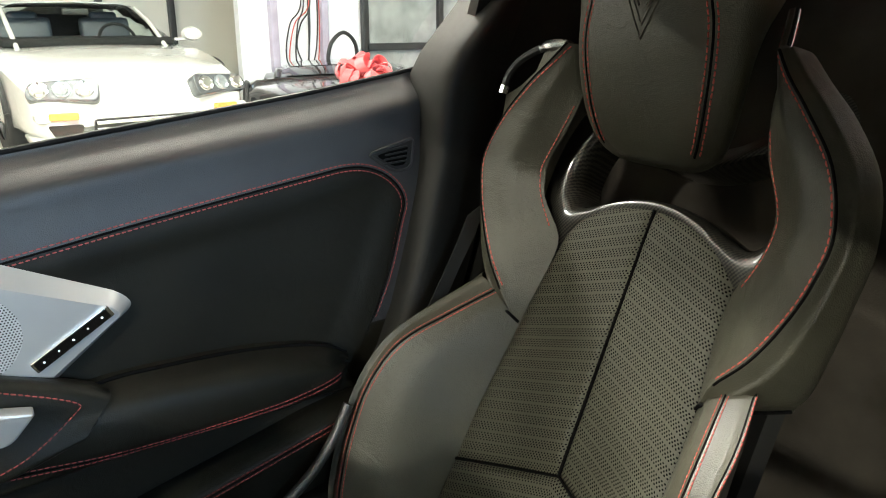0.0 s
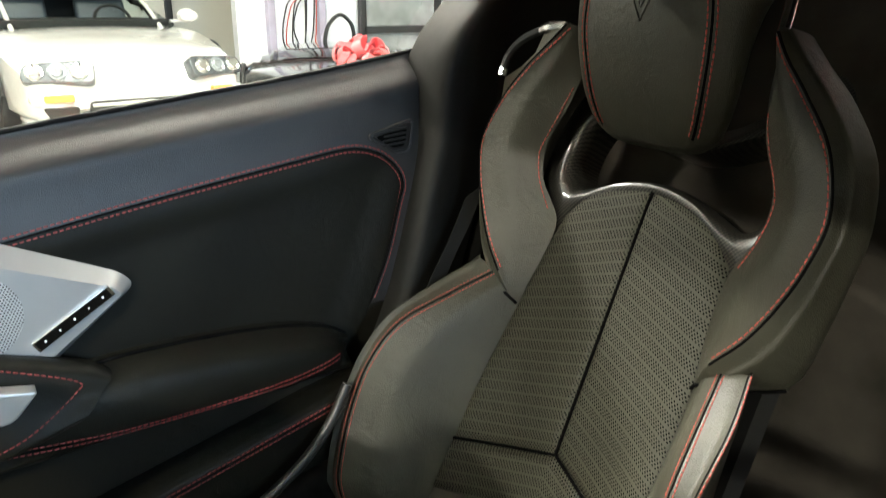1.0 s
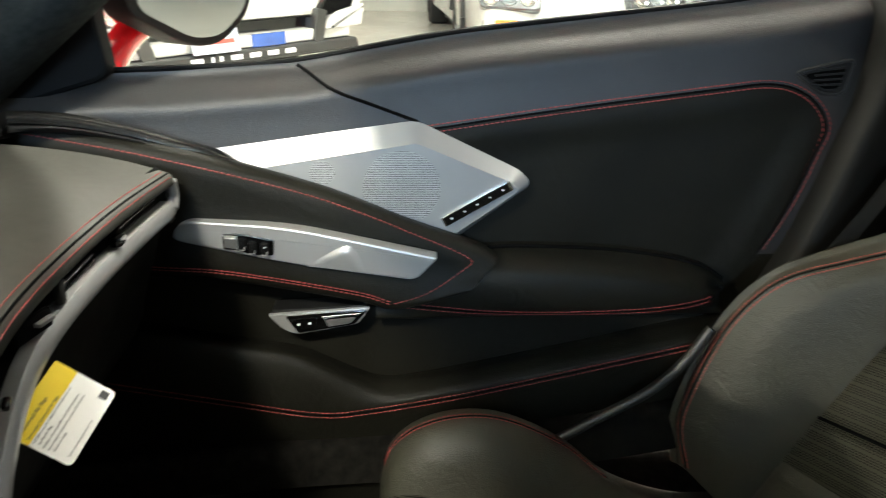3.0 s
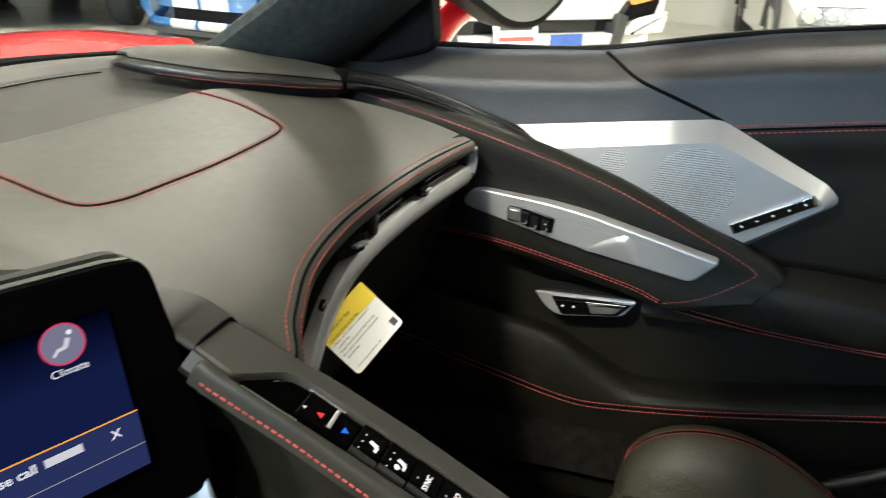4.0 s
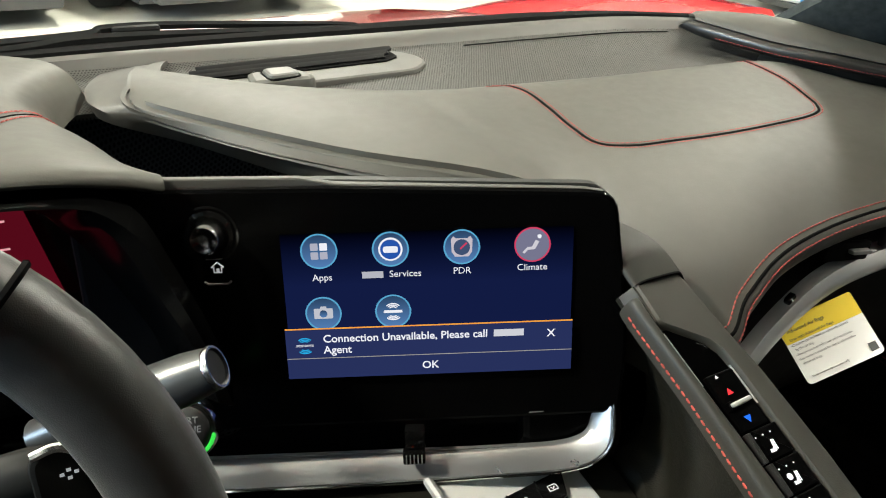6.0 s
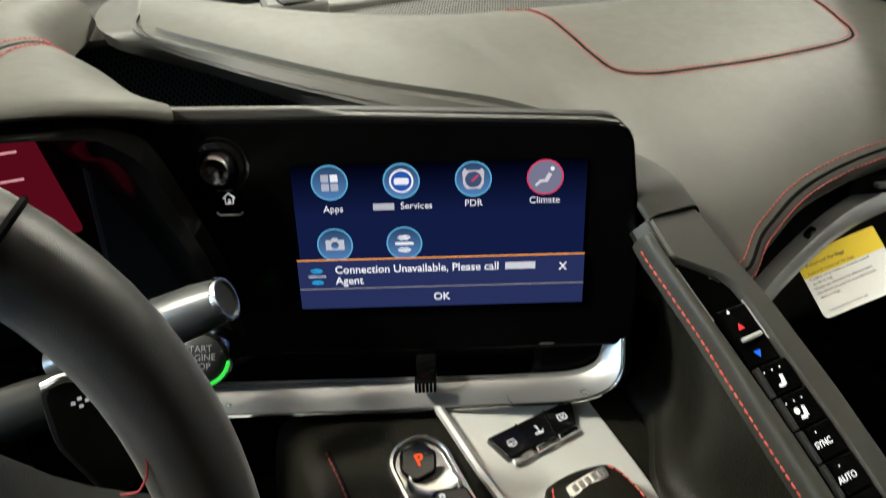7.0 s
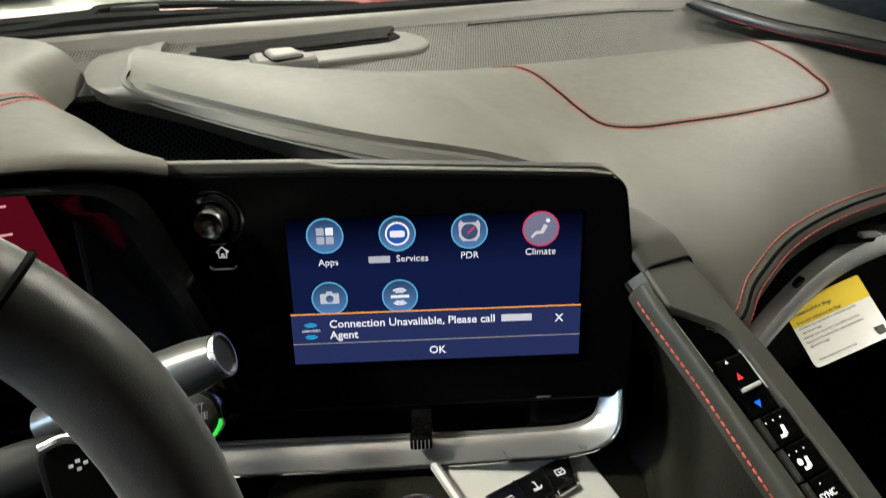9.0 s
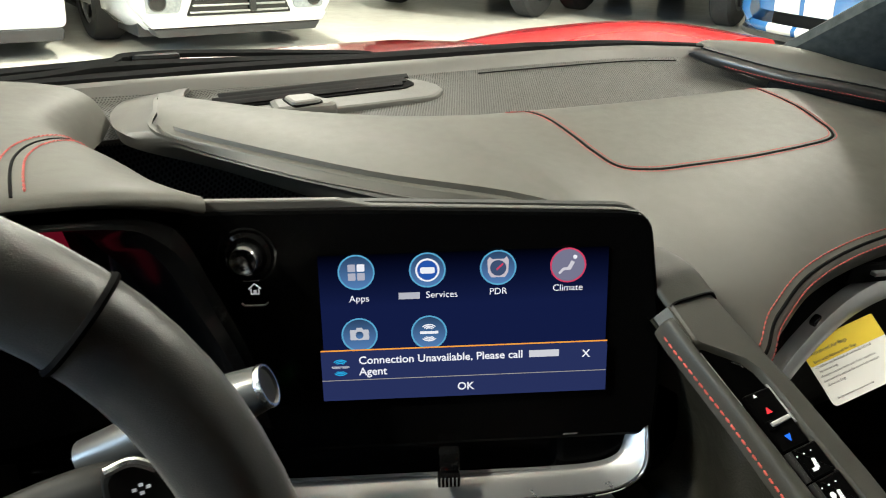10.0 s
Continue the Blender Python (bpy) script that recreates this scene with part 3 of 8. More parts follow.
def lamp_pod(car, s, x, z, w, h, y=0.0, tilt=0.0, material=None, turn=18, eyes=3):
    """A headlight: a dark bowl with bright round reflectors behind a clear edge."""
    base = pose(s * x, y, z, tilt, 0, s * turn)
    head = part("headlight", plate(rounded([(-w / 2, -h / 2), (w / 2, -h / 2 * 0.8), (w / 2 * 0.9, h / 2 * 0.7), (-w / 2, h / 2)] if s > 0 else [(-w / 2, -h / 2 * 0.8), (w / 2, -h / 2), (w / 2, h / 2), (-w / 2 * 0.9, h / 2 * 0.7)], min(w, h) * 0.35), base, 0.10, 0.012), shader("headlight_bowl", (0.13, 0.14, 0.15), 0.25, 0.6, coat=0.6), car)
    for k in range(eyes):
        cx = (k - (eyes - 1) / 2) * w / (eyes + 0.35)
        part("reflector", lathe([(0.0, 0.014), (h * 0.20, 0.016), (h * 0.24, 0.004), (h * 0.33, 0.010), (h * 0.36, -0.004)], base @ pose(cx, 0, 0, 90, 0, 0), 18), LENS if k % 2 else CHROME, head)


def front_bar(car, outline, y, material, name, thick=0.04, label="", tilt=0):
    return part(name, plate(outline, pose(0, y, 0, tilt, 0, 0), thick, 0.006), material, car, label)


# white coupe beyond the passenger window
COUPE = parked_car("parked_coupe", "white sports coupe with triple round headlights", pose(5.80, -1.46, 0, 0, 0, -86.7), WHITE_PAINT, 4.5, 1.80, 1.225, 0.83, 0.655, 0.83, (1.35, 2.1, 2.9, 3.9), panes=SHOW_GLASS, pillar_r=0.022)
part("cabin_floor", block(pose(0, 2.60, 0.86), 1.44, 2.36, 0.07, 0.02), CABIN_BLACK, COUPE)
part("headliner", thicken(sheet([[V(x, y, z - 0.02 * (x / 0.6) ** 2) for x in (-0.56, -0.3, 0.0, 0.3, 0.56)] for y, z in ((2.08, 1.195), (2.5, 1.205), (2.92, 1.180))]), 0.006, (0, 0, -1)), CABIN_BLACK, COUPE)
part("rear_bulkhead", block(pose(0, 3.02, 0.985), 1.30, 0.04, 0.26, 0.015), CABIN_BLACK, COUPE)
for s in (-1, 1):
    part("seat_back", block(pose(s * 0.37, 2.42, 0.955, -12, 0, 0), 0.48, 0.13, 0.24, 0.06, 4), BLUE_HIDE, COUPE, "blue-black leather seat back")
    part("seat_back", block(pose(s * 0.37, 2.45, 1.065, -12, 0, 0), 0.27, 0.11, 0.13, 0.05, 4), BLUE_HIDE, COUPE, "blue-black leather head restraint")
part("steering_wheel", tube([pose(0.37, 1.98, 0.865, -28, 0, 0) @ V(0.17 * math.cos(q), 0, 0.17 * math.sin(q)) for q in np.linspace(0, 6.283, 33)[:-1]], 0.015, 8, True), CABIN_BLACK, COUPE)
part("inside_mirror", block(pose(0.02, 2.02, 1.125, 10, 0, 0), 0.24, 0.03, 0.06, 0.015, 3), SOFT_GREY, COUPE)
for s in (-1, 1):
    lamp_pod(COUPE, s, 0.60, 0.565, 0.50, 0.185, 0.035, -25, turn=16)
    front_bar(COUPE, rounded([(s * 0.46, 0.335), (s * 0.80, 0.335), (s * 0.80, 0.405), (s * 0.46, 0.405)], 0.03), 0.02, WHITE_PAINT, "signal_surround", 0.12)
    part("signal", plate(rounded([(-0.10, -0.028), (0.10, -0.028), (0.10, 0.028), (-0.10, 0.028)], 0.02), pose(s * 0.62, -0.012, 0.375, 0, 0, s * 14), 0.08, 0.006), AMBER, COUPE)
    part("brake_duct", plate(rounded([(-0.12, 0.04), (-0.06, -0.07), (0.10, -0.07), (0.13, 0.04)], 0.03), pose(s * 0.62, -0.014, 0.275, 0, 0, s * 14), 0.08, 0.006), PIANO, COUPE)
part("air_intake", plate(rounded([(-0.42, 0.225), (0.42, 0.225), (0.42, 0.345), (-0.42, 0.345)], 0.04), pose(0, -0.03, 0), 0.08, 0.006), PIANO, COUPE)
part("intake_bar", tube([(-0.41, -0.045, 0.318), (0, -0.055, 0.322), (0.41, -0.045, 0.318)], 0.014, 8), CHROME, COUPE)
part("intake_bar", tube([(-0.41, -0.045, 0.265), (0, -0.055, 0.266), (0.41, -0.045, 0.265)], 0.016, 8), WHITE_PAINT, COUPE)
part("front_bumper", plate(rounded([(-0.80, 0.14), (0.80, 0.14), (0.82, 0.215), (-0.82, 0.215)], 0.03), pose(0, -0.02, 0), 0.5, 0.02), WHITE_PAINT, COUPE)
bm = ring_plate(0, 0, 0.030, 0.038, pose(0, -0.01, 0.565, -35, 0, 0) @ Matrix.Diagonal((1.4, 1, 1, 1)), 0)
tube_into(bm, [pose(0, -0.012, 0.565, -35, 0, 0) @ V(0.02 * math.cos(a), 0, 0.034 * math.sin(a)) for a in np.linspace(0, 6.0, 14)], 0.004, 6)
part("badge", bm, ALU_DARK, COUPE, "small oval chrome emblem")

# white pickup with blue stripes, a placard leaning on its bumper
PICKUP = parked_car("parked_pickup", "white pickup truck with blue stripes and a black lower lip", pose(4.20, 1.00, 0, 0, 0, -43), WHITE_PAINT, 5.6, 2.02, 1.95, 1.28, 1.18, 1.30, (1.25, 1.75, 3.2, 3.5), 0.42, 0.44, "truck")
part("front_bumper", plate(rounded([(-0.98, 0.545), (0.98, 0.545), (1.0, 0.90), (-1.0, 0.90)], 0.05), pose(0, -0.10, 0), 0.34, 0.03), WHITE_PAINT, PICKUP)
part("lower_grille", plate(rounded([(-0.62, 0.47), (0.62, 0.47), (0.62, 0.545), (-0.62, 0.545)], 0.02), pose(0, -0.05, 0), 0.2, 0.01), PIANO, PICKUP)
part("lower_lip", plate(rounded([(-0.84, 0.40), (0.84, 0.40), (0.84, 0.47), (-0.84, 0.47)], 0.02), pose(0, -0.13, 0), 0.3, 0.012), WHITE_PAINT, PICKUP)
part("splitter", plate(rounded([(-0.90, 0.325), (0.90, 0.325), (0.88, 0.397), (-0.88, 0.397)], 0.02), pose(0, -0.16, 0), 0.34, 0.012), TRIM, PICKUP)
for k in range(6):
    part("letter_bar", block(pose(-0.32 + k * 0.128, -0.163, 0.364), 0.075, 0.006, 0.028, 0.002), WHITE_WALL, PICKUP)
for s in (-1, 1):
    part("stripe", plate([(s * 0.07, 0.40), (s * 0.31, 0.40), (s * 0.31, 0.472), (s * 0.07, 0.472)], pose(0, -0.134, 0), 0.01), STRIPE_BLUE, PICKUP)
    part("fog_pod", plate(rounded([(-0.26, -0.13), (0.20, -0.08), (0.30, 0.15), (-0.12, 0.07)] if s > 0 else [(-0.20, -0.08), (0.26, -0.13), (0.12, 0.07), (-0.30, 0.15)], 0.04), pose(s * 0.74, -0.125, 0.62, 0, 0, s * 8) @ Matrix.Diagonal((0.75, 1, 0.7, 1)), 0.1, 0.012), PIANO, PICKUP)
    part("fog_lens", plate(rounded([(-0.16, -0.03), (0.18, 0.02), (0.18, 0.075), (-0.16, 0.02)] if s > 0 else [(-0.18, 0.02), (0.16, -0.03), (0.16, 0.02), (-0.18, 0.075)], 0.015), pose(s * 0.78, -0.142, 0.665, 0, 0, s * 8) @ Matrix.Diagonal((0.8, 1, 0.8, 1)), 0.04, 0.005), AMBER, PICKUP)
    part("lip_wing", plate(rounded([(-0.20, -0.05), (0.16, -0.05), (0.20, 0.09), (-0.10, 0.05)] if s > 0 else [(-0.16, -0.05), (0.20, -0.05), (0.10, 0.05), (-0.20, 0.09)], 0.03), pose(s * 0.82, -0.14, 0.51, 0, 0, s * 10), 0.3, 0.02), WHITE_PAINT, PICKUP)
    part("blade", plate(rounded([(-0.05, -0.12), (0.03, -0.12), (0.02, 0.08), (-0.06, 0.08)], 0.01), pose(s * 0.60, -0.15, 0.50, 0, s * 14, 0), 0.1, 0.006), RIM, PICKUP)
placard = empty("placard", pose(3.93, 1.00, 0.40, 0, 0, -43), "printed price placard on a clear stand before the pickup", "sign")
part("board", plate(rounded([(-0.15, 0.0), (0.15, 0.0), (0.15, 0.22), (-0.15, 0.22)], 0.01), pose(0, 0, 0, -12, 0, 0), 0.006), shader("placard_print", (0.55, 0.60, 0.68), 0.4, mottle=0.3, mottle_scale=14), placard)
for k, (w, mt) in enumerate(((0.26, STRIPE_BLUE), (0.22, INK), (0.24, THREAD))):
    part("print_bar", plate([(-w / 2, 0.17 - k * 0.06), (w / 2, 0.17 - k * 0.06), (w / 2, 0.192 - k * 0.06), (-w / 2, 0.192 - k * 0.06)], pose(0, -0.004, 0, -12, 0, 0), 0.003), mt, placard)
part("foot", block(pose(0, 0.02, -0.20), 0.03, 0.02, 0.40, 0.004), TRIM, placard)
part("foot_plate", block(pose(0, 0.02, -0.395), 0.24, 0.18, 0.01, 0.004), TRIM, placard)

# cars ahead of the windscreen
SALOON = parked_car("parked_saloon", "white sports saloon with a wide black grille", pose(1.07, 5.62, 0, 0, 0, 8), WHITE_PAINT, 4.6, 1.68, 1.38, 0.98, 0.78, 0.95, (1.5, 2.3, 3.2, 4.1), 0.17)
front_bar(SALOON, rounded([(-0.64, 0.20), (0.64, 0.20), (0.75, 0.34), (0.78, 0.60), (-0.78, 0.60), (-0.75, 0.34)], [0.05, 0.05, 0.1, 0.04, 0.04, 0.1]), -0.03, WHITE_PAINT, "front_bumper", 0.35)
front_bar(SALOON, rounded([(-0.40, 0.265), (0.40, 0.265), (0.29, 0.50), (-0.29, 0.50)], 0.02), -0.036, PIANO, "grille", 0.1, "black mesh grille")
for k in range(5):
    part("grille_bar", tube([(-0.37 + k * 0.021, -0.04, 0.29 + k * 0.045), (0.37 - k * 0.021, -0.04, 0.29 + k * 0.045)], 0.008, 6), ALU_DARK, SALOON)
front_bar(SALOON, rounded([(-0.65, 0.195), (0.65, 0.195), (0.69, 0.255), (-0.69, 0.255)], 0.02), -0.05, WHITE_PAINT, "front_lip", 0.1)
part("parking_sensor", block(pose(0.09, -0.05, 0.33), 0.05, 0.03, 0.09, 0.01), PLASTIC, SALOON)
front_bar(SALOON, rounded([(-0.60, 0.13), (0.60, 0.13), (0.64, 0.19), (-0.64, 0.19)], 0.01), -0.03, TRIM, "splitter", 0.4)
for s in (-1, 1):
    part("fog_pod", plate(rounded([(-0.13, -0.075), (0.11, -0.075), (0.16, 0.09), (-0.16, 0.09)], 0.03), pose(s * 0.555, -0.036, 0.365, 0, 0, s * 3), 0.1, 0.006), LENS, SALOON)
    part("fog_lens", lathe([(0.0, 0.02), (0.05, 0.018), (0.062, 0.0)], pose(s * 0.59, -0.042, 0.365, 90, 0, s * 3), 18), PIANO, SALOON)
    lamp_pod(SALOON, s, 0.60, 0.70, 0.36, 0.12, 0.10, -15, eyes=2)
HATCH = parked_car("parked_hatchback", "white car with a black lower sill", pose(-0.95, 5.65, 0, 0, 0, 4), WHITE_PAINT, 4.6, 1.85, 1.50, 1.0, 0.85, 1.0, (1.3, 2.0, 3.3, 4.3), 0.15)
front_bar(HATCH, rounded([(-0.84, 0.12), (0.84, 0.12), (0.86, 0.20), (-0.86, 0.20)], 0.02), -0.05, TRIM, "splitter", 0.4)
front_bar(HATCH, rounded([(-0.88, 0.20), (0.88, 0.20), (0.90, 0.62), (-0.90, 0.62)], 0.06), -0.03, WHITE_PAINT, "front_bumper", 0.4)
parked_car("parked_suv", "dark grey off-roader with big tyres", pose(3.2, 7.0, 0, 0, 0, -60), shader("dark_grey_paint", (0.03, 0.03, 0.032), 0.3, coat=1.0), 4.7, 1.95, 1.85, 1.2, 1.1, 1.2, (1.2, 1.6, 4.2, 4.6), 0.40, 0.42)
BLUECAR = parked_car("parked_racer", "blue coupe with white stripes and a dark lower intake", pose(5.35, 4.10, 0, 0, 0, -95), BLUE_PAINT, 4.7, 1.90, 1.38, 0.98, 0.80, 0.95, (1.5, 2.3, 3.2, 4.3), 0.17)


def wrapped(z0, z1, y, half, x0=-1.0, x1=1.0, bulge=0.02):
    """A bumper strip bending back at the car's corners."""
    xs = np.linspace(x0, x1, max(5, int(16 * (x1 - x0))))
    return thicken(sheet([[V(half * x, y + 0.42 * abs(x) ** 3.2 - bulge * math.sin(math.pi * t), z0 + (z1 - z0) * t) for x in xs] for t in (0.0, 0.25, 0.5, 0.75, 1.0)]), 0.03, (0, -1, 0))


part("front_bumper", wrapped(0.305, 0.66, -0.06, 0.93), BLUE_PAINT, BLUECAR)
part("intake", wrapped(0.20, 0.305, -0.02, 0.90, bulge=0.0), RUBBER, BLUECAR, "black lower intake")
part("lower_lip", wrapped(0.135, 0.215, -0.10, 0.92), BLUE_PAINT, BLUECAR)
part("splitter", wrapped(0.09, 0.13, -0.14, 0.92, bulge=0.0), TRIM, BLUECAR)
for s in (-1, 1):
    a, b = sorted((s * 0.025, s * 0.32))
    part("stripe", wrapped(0.307, 0.66, -0.064, 0.93, a, b), WHITE_PAINT, BLUECAR, "white stripe")
    part("stripe", wrapped(0.136, 0.215, -0.104, 0.92, a, b), WHITE_PAINT, BLUECAR, "white stripe")
    part("blade", plate(rounded([(-0.03, -0.11), (0.03, -0.11), (0.02, 0.08), (-0.04, 0.08)], 0.01), pose(s * 0.66, 0.03, 0.25, 0, s * 14, s * 30), 0.1, 0.006), RIM, BLUECAR)
    lamp_pod(BLUECAR, s, 0.66, 0.66, 0.36, 0.12, 0.08, -15, eyes=2)
VAN = parked_car("parked_van", "dark grey van with an upright slatted grille", pose(4.90, 5.95, 0, 0, 0, -65), shader("charcoal_paint", (0.035, 0.036, 0.036), 0.35, coat=0.6), 5.0, 1.95, 1.95, 1.25, 1.12, 1.25, (1.1, 1.5, 4.4, 4.8), 0.36, 0.40)
for k in range(9):
    part("grille_bar", tube([(-0.42 + k * 0.105, -0.05, 0.40), (-0.42 + k * 0.105, -0.05, 0.90)], 0.018, 6), RIM, VAN)
parked_car("parked_red_car", "glossy red sports car parked beyond", pose(6.2, 2.35, 0, 0, 0, -80), RED_PAINT, 4.5, 1.90, 1.26, 0.88, 0.72, 0.88, (1.4, 2.1, 2.9, 3.9))
# the red bow on a dark car roof by the wall
parked_car("parked_dark_car", "black car parked by the wall", pose(5.45, -3.0, -0.0, 0, 0, -115), shader("black_paint", (0.012, 0.012, 0.013), 0.2, coat=1.0), 4.2, 1.8, 0.62, 0.54, 0.46, 0.50, (1.0, 1.4, 2.6, 3.4), mirrors=False, wheel_r=0.22)
bow = empty("ribbon_bow", pose(5.75, -3.32, 0.55, 0, 0, -60), "large red ribbon bow on the black car", "bow")
rb = random.Random(11)
for k in range(22):
    a, tilt, big = k * 2.4, rb.uniform(-6, 34), rb.uniform(0.8, 1.3)
    turn = pose(0, 0, 0, 0, 0, math.degrees(a))
    loop = [turn @ pose(0, 0, 0.015, 0, -tilt, 0) @ V(0.02 + 0.22 * big * math.sin(t) ** 0.8, 0.03 * math.sin(3 * t + k), 0.070 * math.sin(2 * t)) for t in np.linspace(0.02, math.pi - 0.02, 16)]
    side = turn.to_3x3() @ pose(0, 0, 0, rb.uniform(-35, 35), 0, 0).to_3x3() @ V(0, 0.042, 0)
    part("loop", thicken(sheet([[p - side for p in loop], [p + side for p in loop]]), 0.003), RIBBON, bow)
chair = empty("office_chair", pose(7.35, -3.95, -0.0, 0, 0, 105), "black mesh office chair by the wall", "chair")
part("backrest", tube(spline([(-0.2, 0, 0.58), (-0.18, 0.02, 0.80), (0, 0.03, 0.92), (0.18, 0.02, 0.80), (0.2, 0, 0.58), (0, -0.01, 0.54)], 6, True), 0.022, 8, True), TRIM, chair)
part("seat", block(pose(0, -0.25, 0.5), 0.48, 0.46, 0.07, 0.03, 3), TRIM, chair)
part("stem", tube([(0, -0.25, 0.10), (0, -0.25, 0.5)], 0.03, 10), TRIM, chair)
for k in range(5):
    part("leg", tube([(0, -0.25, 0.12), (0.3 * math.cos(k * 1.257), -0.25 + 0.3 * math.sin(k * 1.257), 0.03)], 0.025, 8), TRIM, chair)

# ---- the sports car: shell round the cabin ----
SHELL = empty("sports_car", pose(-0.06, 0.4, 0), "red sports car, its black cabin open to view", "car")
INV = SHELL.matrix_world.inverted()


def shell(name, bm, material, label="", smooth=True):
    return part(name, bm, material, SHELL, label, smooth, at=INV)


# front deck: hood, and a fender swelling beside it
def deck_z(x, y):
    crown = 0.108 * math.exp(-(abs(x - 0.79) / 0.22) ** 2.2) + 0.115 * math.exp(-(abs(x + 0.84) / 0.22) ** 2.2)
    return 0.700 + crown * (1 - smoothstep(1.05, 1.85, y)) + (0.055 + 0.034 * smoothstep(-0.25, 0.35, x)) * (1 - smoothstep(0.9, 1.9, y)) * (1 - smoothstep(0.0, 0.16, abs(x + 0.06) - 0.45)) - 0.25 * smoothstep(1.5, 2.3, y) - 0.30 * smoothstep(0.92, 1.06, abs(x + 0.06))


shell("hood", thicken(sheet([[V(-0.06 + (x + 0.06) * (1 - 0.30 * smoothstep(1.35, 2.35, y)), y - 0.22 * smoothstep(1.5, 2.3, y) * (abs(x + 0.06) / 1.04) ** 2, deck_z(x, y)) for x in np.linspace(-1.10, 0.98, 84)] for y in np.linspace(0.90, 2.3, 40)]), 0.01, (0, 0, 1)), RED_PAINT, "glossy red hood and fenders")
shell("lower_body", thicken(sheet([[V(x, y, z) for z in (0.2, 0.34, 0.43)] for x, y in ((-1.02, 0.9), (-0.99, 1.6), (-0.76, 2.04), (-0.45, 2.18), (-0.06, 2.24), (0.33, 2.18), (0.64, 2.04), (0.87, 1.6), (0.90, 0.9))]), 0.02), RED_PAINT)
# cowl below the glass, with the wiper lying in it
cowl = [[V(x, curve_at([(-0.85, 0.60), (-0.45, 0.755), (-0.14, 0.785), (0.06, 0.788), (0.28, 0.795), (0.42, 0.78), (0.56, 0.70), (0.66, 0.60), (0.74, 0.50)], x) + dy, z) for x in np.linspace(-0.85, 0.72, 40)] for dy, z in ((0.008, 0.820), (0.014, 0.8335), (0.03, 0.8345), (0.07, 0.829), (0.14, 0.808), (0.24, 0.755))]
shell("cowl", thicken(sheet(cowl), 0.01, (0, 0, 1)), shader("cowl_plastic", (0.005, 0.005, 0.005), 0.9, spec=0.03), "black plastic cowl below the windscreen")
wiper = empty("windscreen_wiper", pose(-0.1, 0.86, 0.845), "black wiper resting at the foot of the windscreen", "wiper")
WI = wiper.matrix_world.inverted()
part("blade", tube(spline([(-0.62, 0.76, 0.828), (-0.343, 0.80, 0.834), (-0.267, 0.82, 0.837), (-0.153, 0.83, 0.834), (0.037, 0.82, 0.830)], 8), 0.0055, 6), RUBBER, wiper, at=WI)
part("arm", tube(spline([(-0.9, 0.78, 0.825), (-0.4, 0.835, 0.832), (-0.265, 0.845, 0.836), (-0.240, 0.852, 0.8405), (-0.16, 0.857, 0.8395), (0.018, 0.847, 0.8315), (0.045, 0.835, 0.829)], 8), 0.0070, 6, taper=lambda t: 1 - 0.5 * t), RUBBER, wiper, at=WI)
part("clip", block(pose(-0.21, 0.853, 0.839, 0, 0, 0), 0.05, 0.018, 0.008, 0.004), RUBBER, wiper, at=WI)
# windscreen, roof, pillars
foot = [V(x, y, 0.838) for x, y in ((-0.80, 0.58), (-0.45, 0.76), (-0.10, 0.80), (0.28, 0.77), (0.50, 0.69), (0.68, 0.54))]
head = [V(-0.62, 0.10, 1.19), V(-0.4, 0.15, 1.20), V(-0.10, 0.17, 1.205), V(0.15, 0.165, 1.205), V(0.33, 0.14, 1.20), V(0.50, 0.10, 1.19)]
screen_glass = shell("windscreen", smooth_sheet([foot, [(a + b) / 2 + V(0, 0.03, 0.03) for a, b in zip(foot, head)], head], 4, 4), SCREEN_GLASS, "clear raked windscreen")
screen_glass.visible_shadow = False
shell("windscreen_header", tube(spline([p + V(0, 0.0, -0.004) for p in head], 4), 0.028, 10), SUEDE, "dark windscreen header")
ROOF = ((0.10, 1.205, 0.07), (-0.20, 1.222, 0.03), (-0.50, 1.224, 0.0), (-0.74, 1.216, 0.0), (-0.92, 1.20, 0.0))


def roof_sheet(rise, grow):
    return smooth_sheet([[V(-0.06 + (x + 0.06) * grow, y + dy * (1 - ((x + 0.06) / 0.6) ** 2), z + rise - 0.05 * ((x + 0.06) / 0.60) ** 2) for x in (-0.64, -0.4, -0.06, 0.28, 0.52)] for y, z, dy in ROOF], 4, 4)


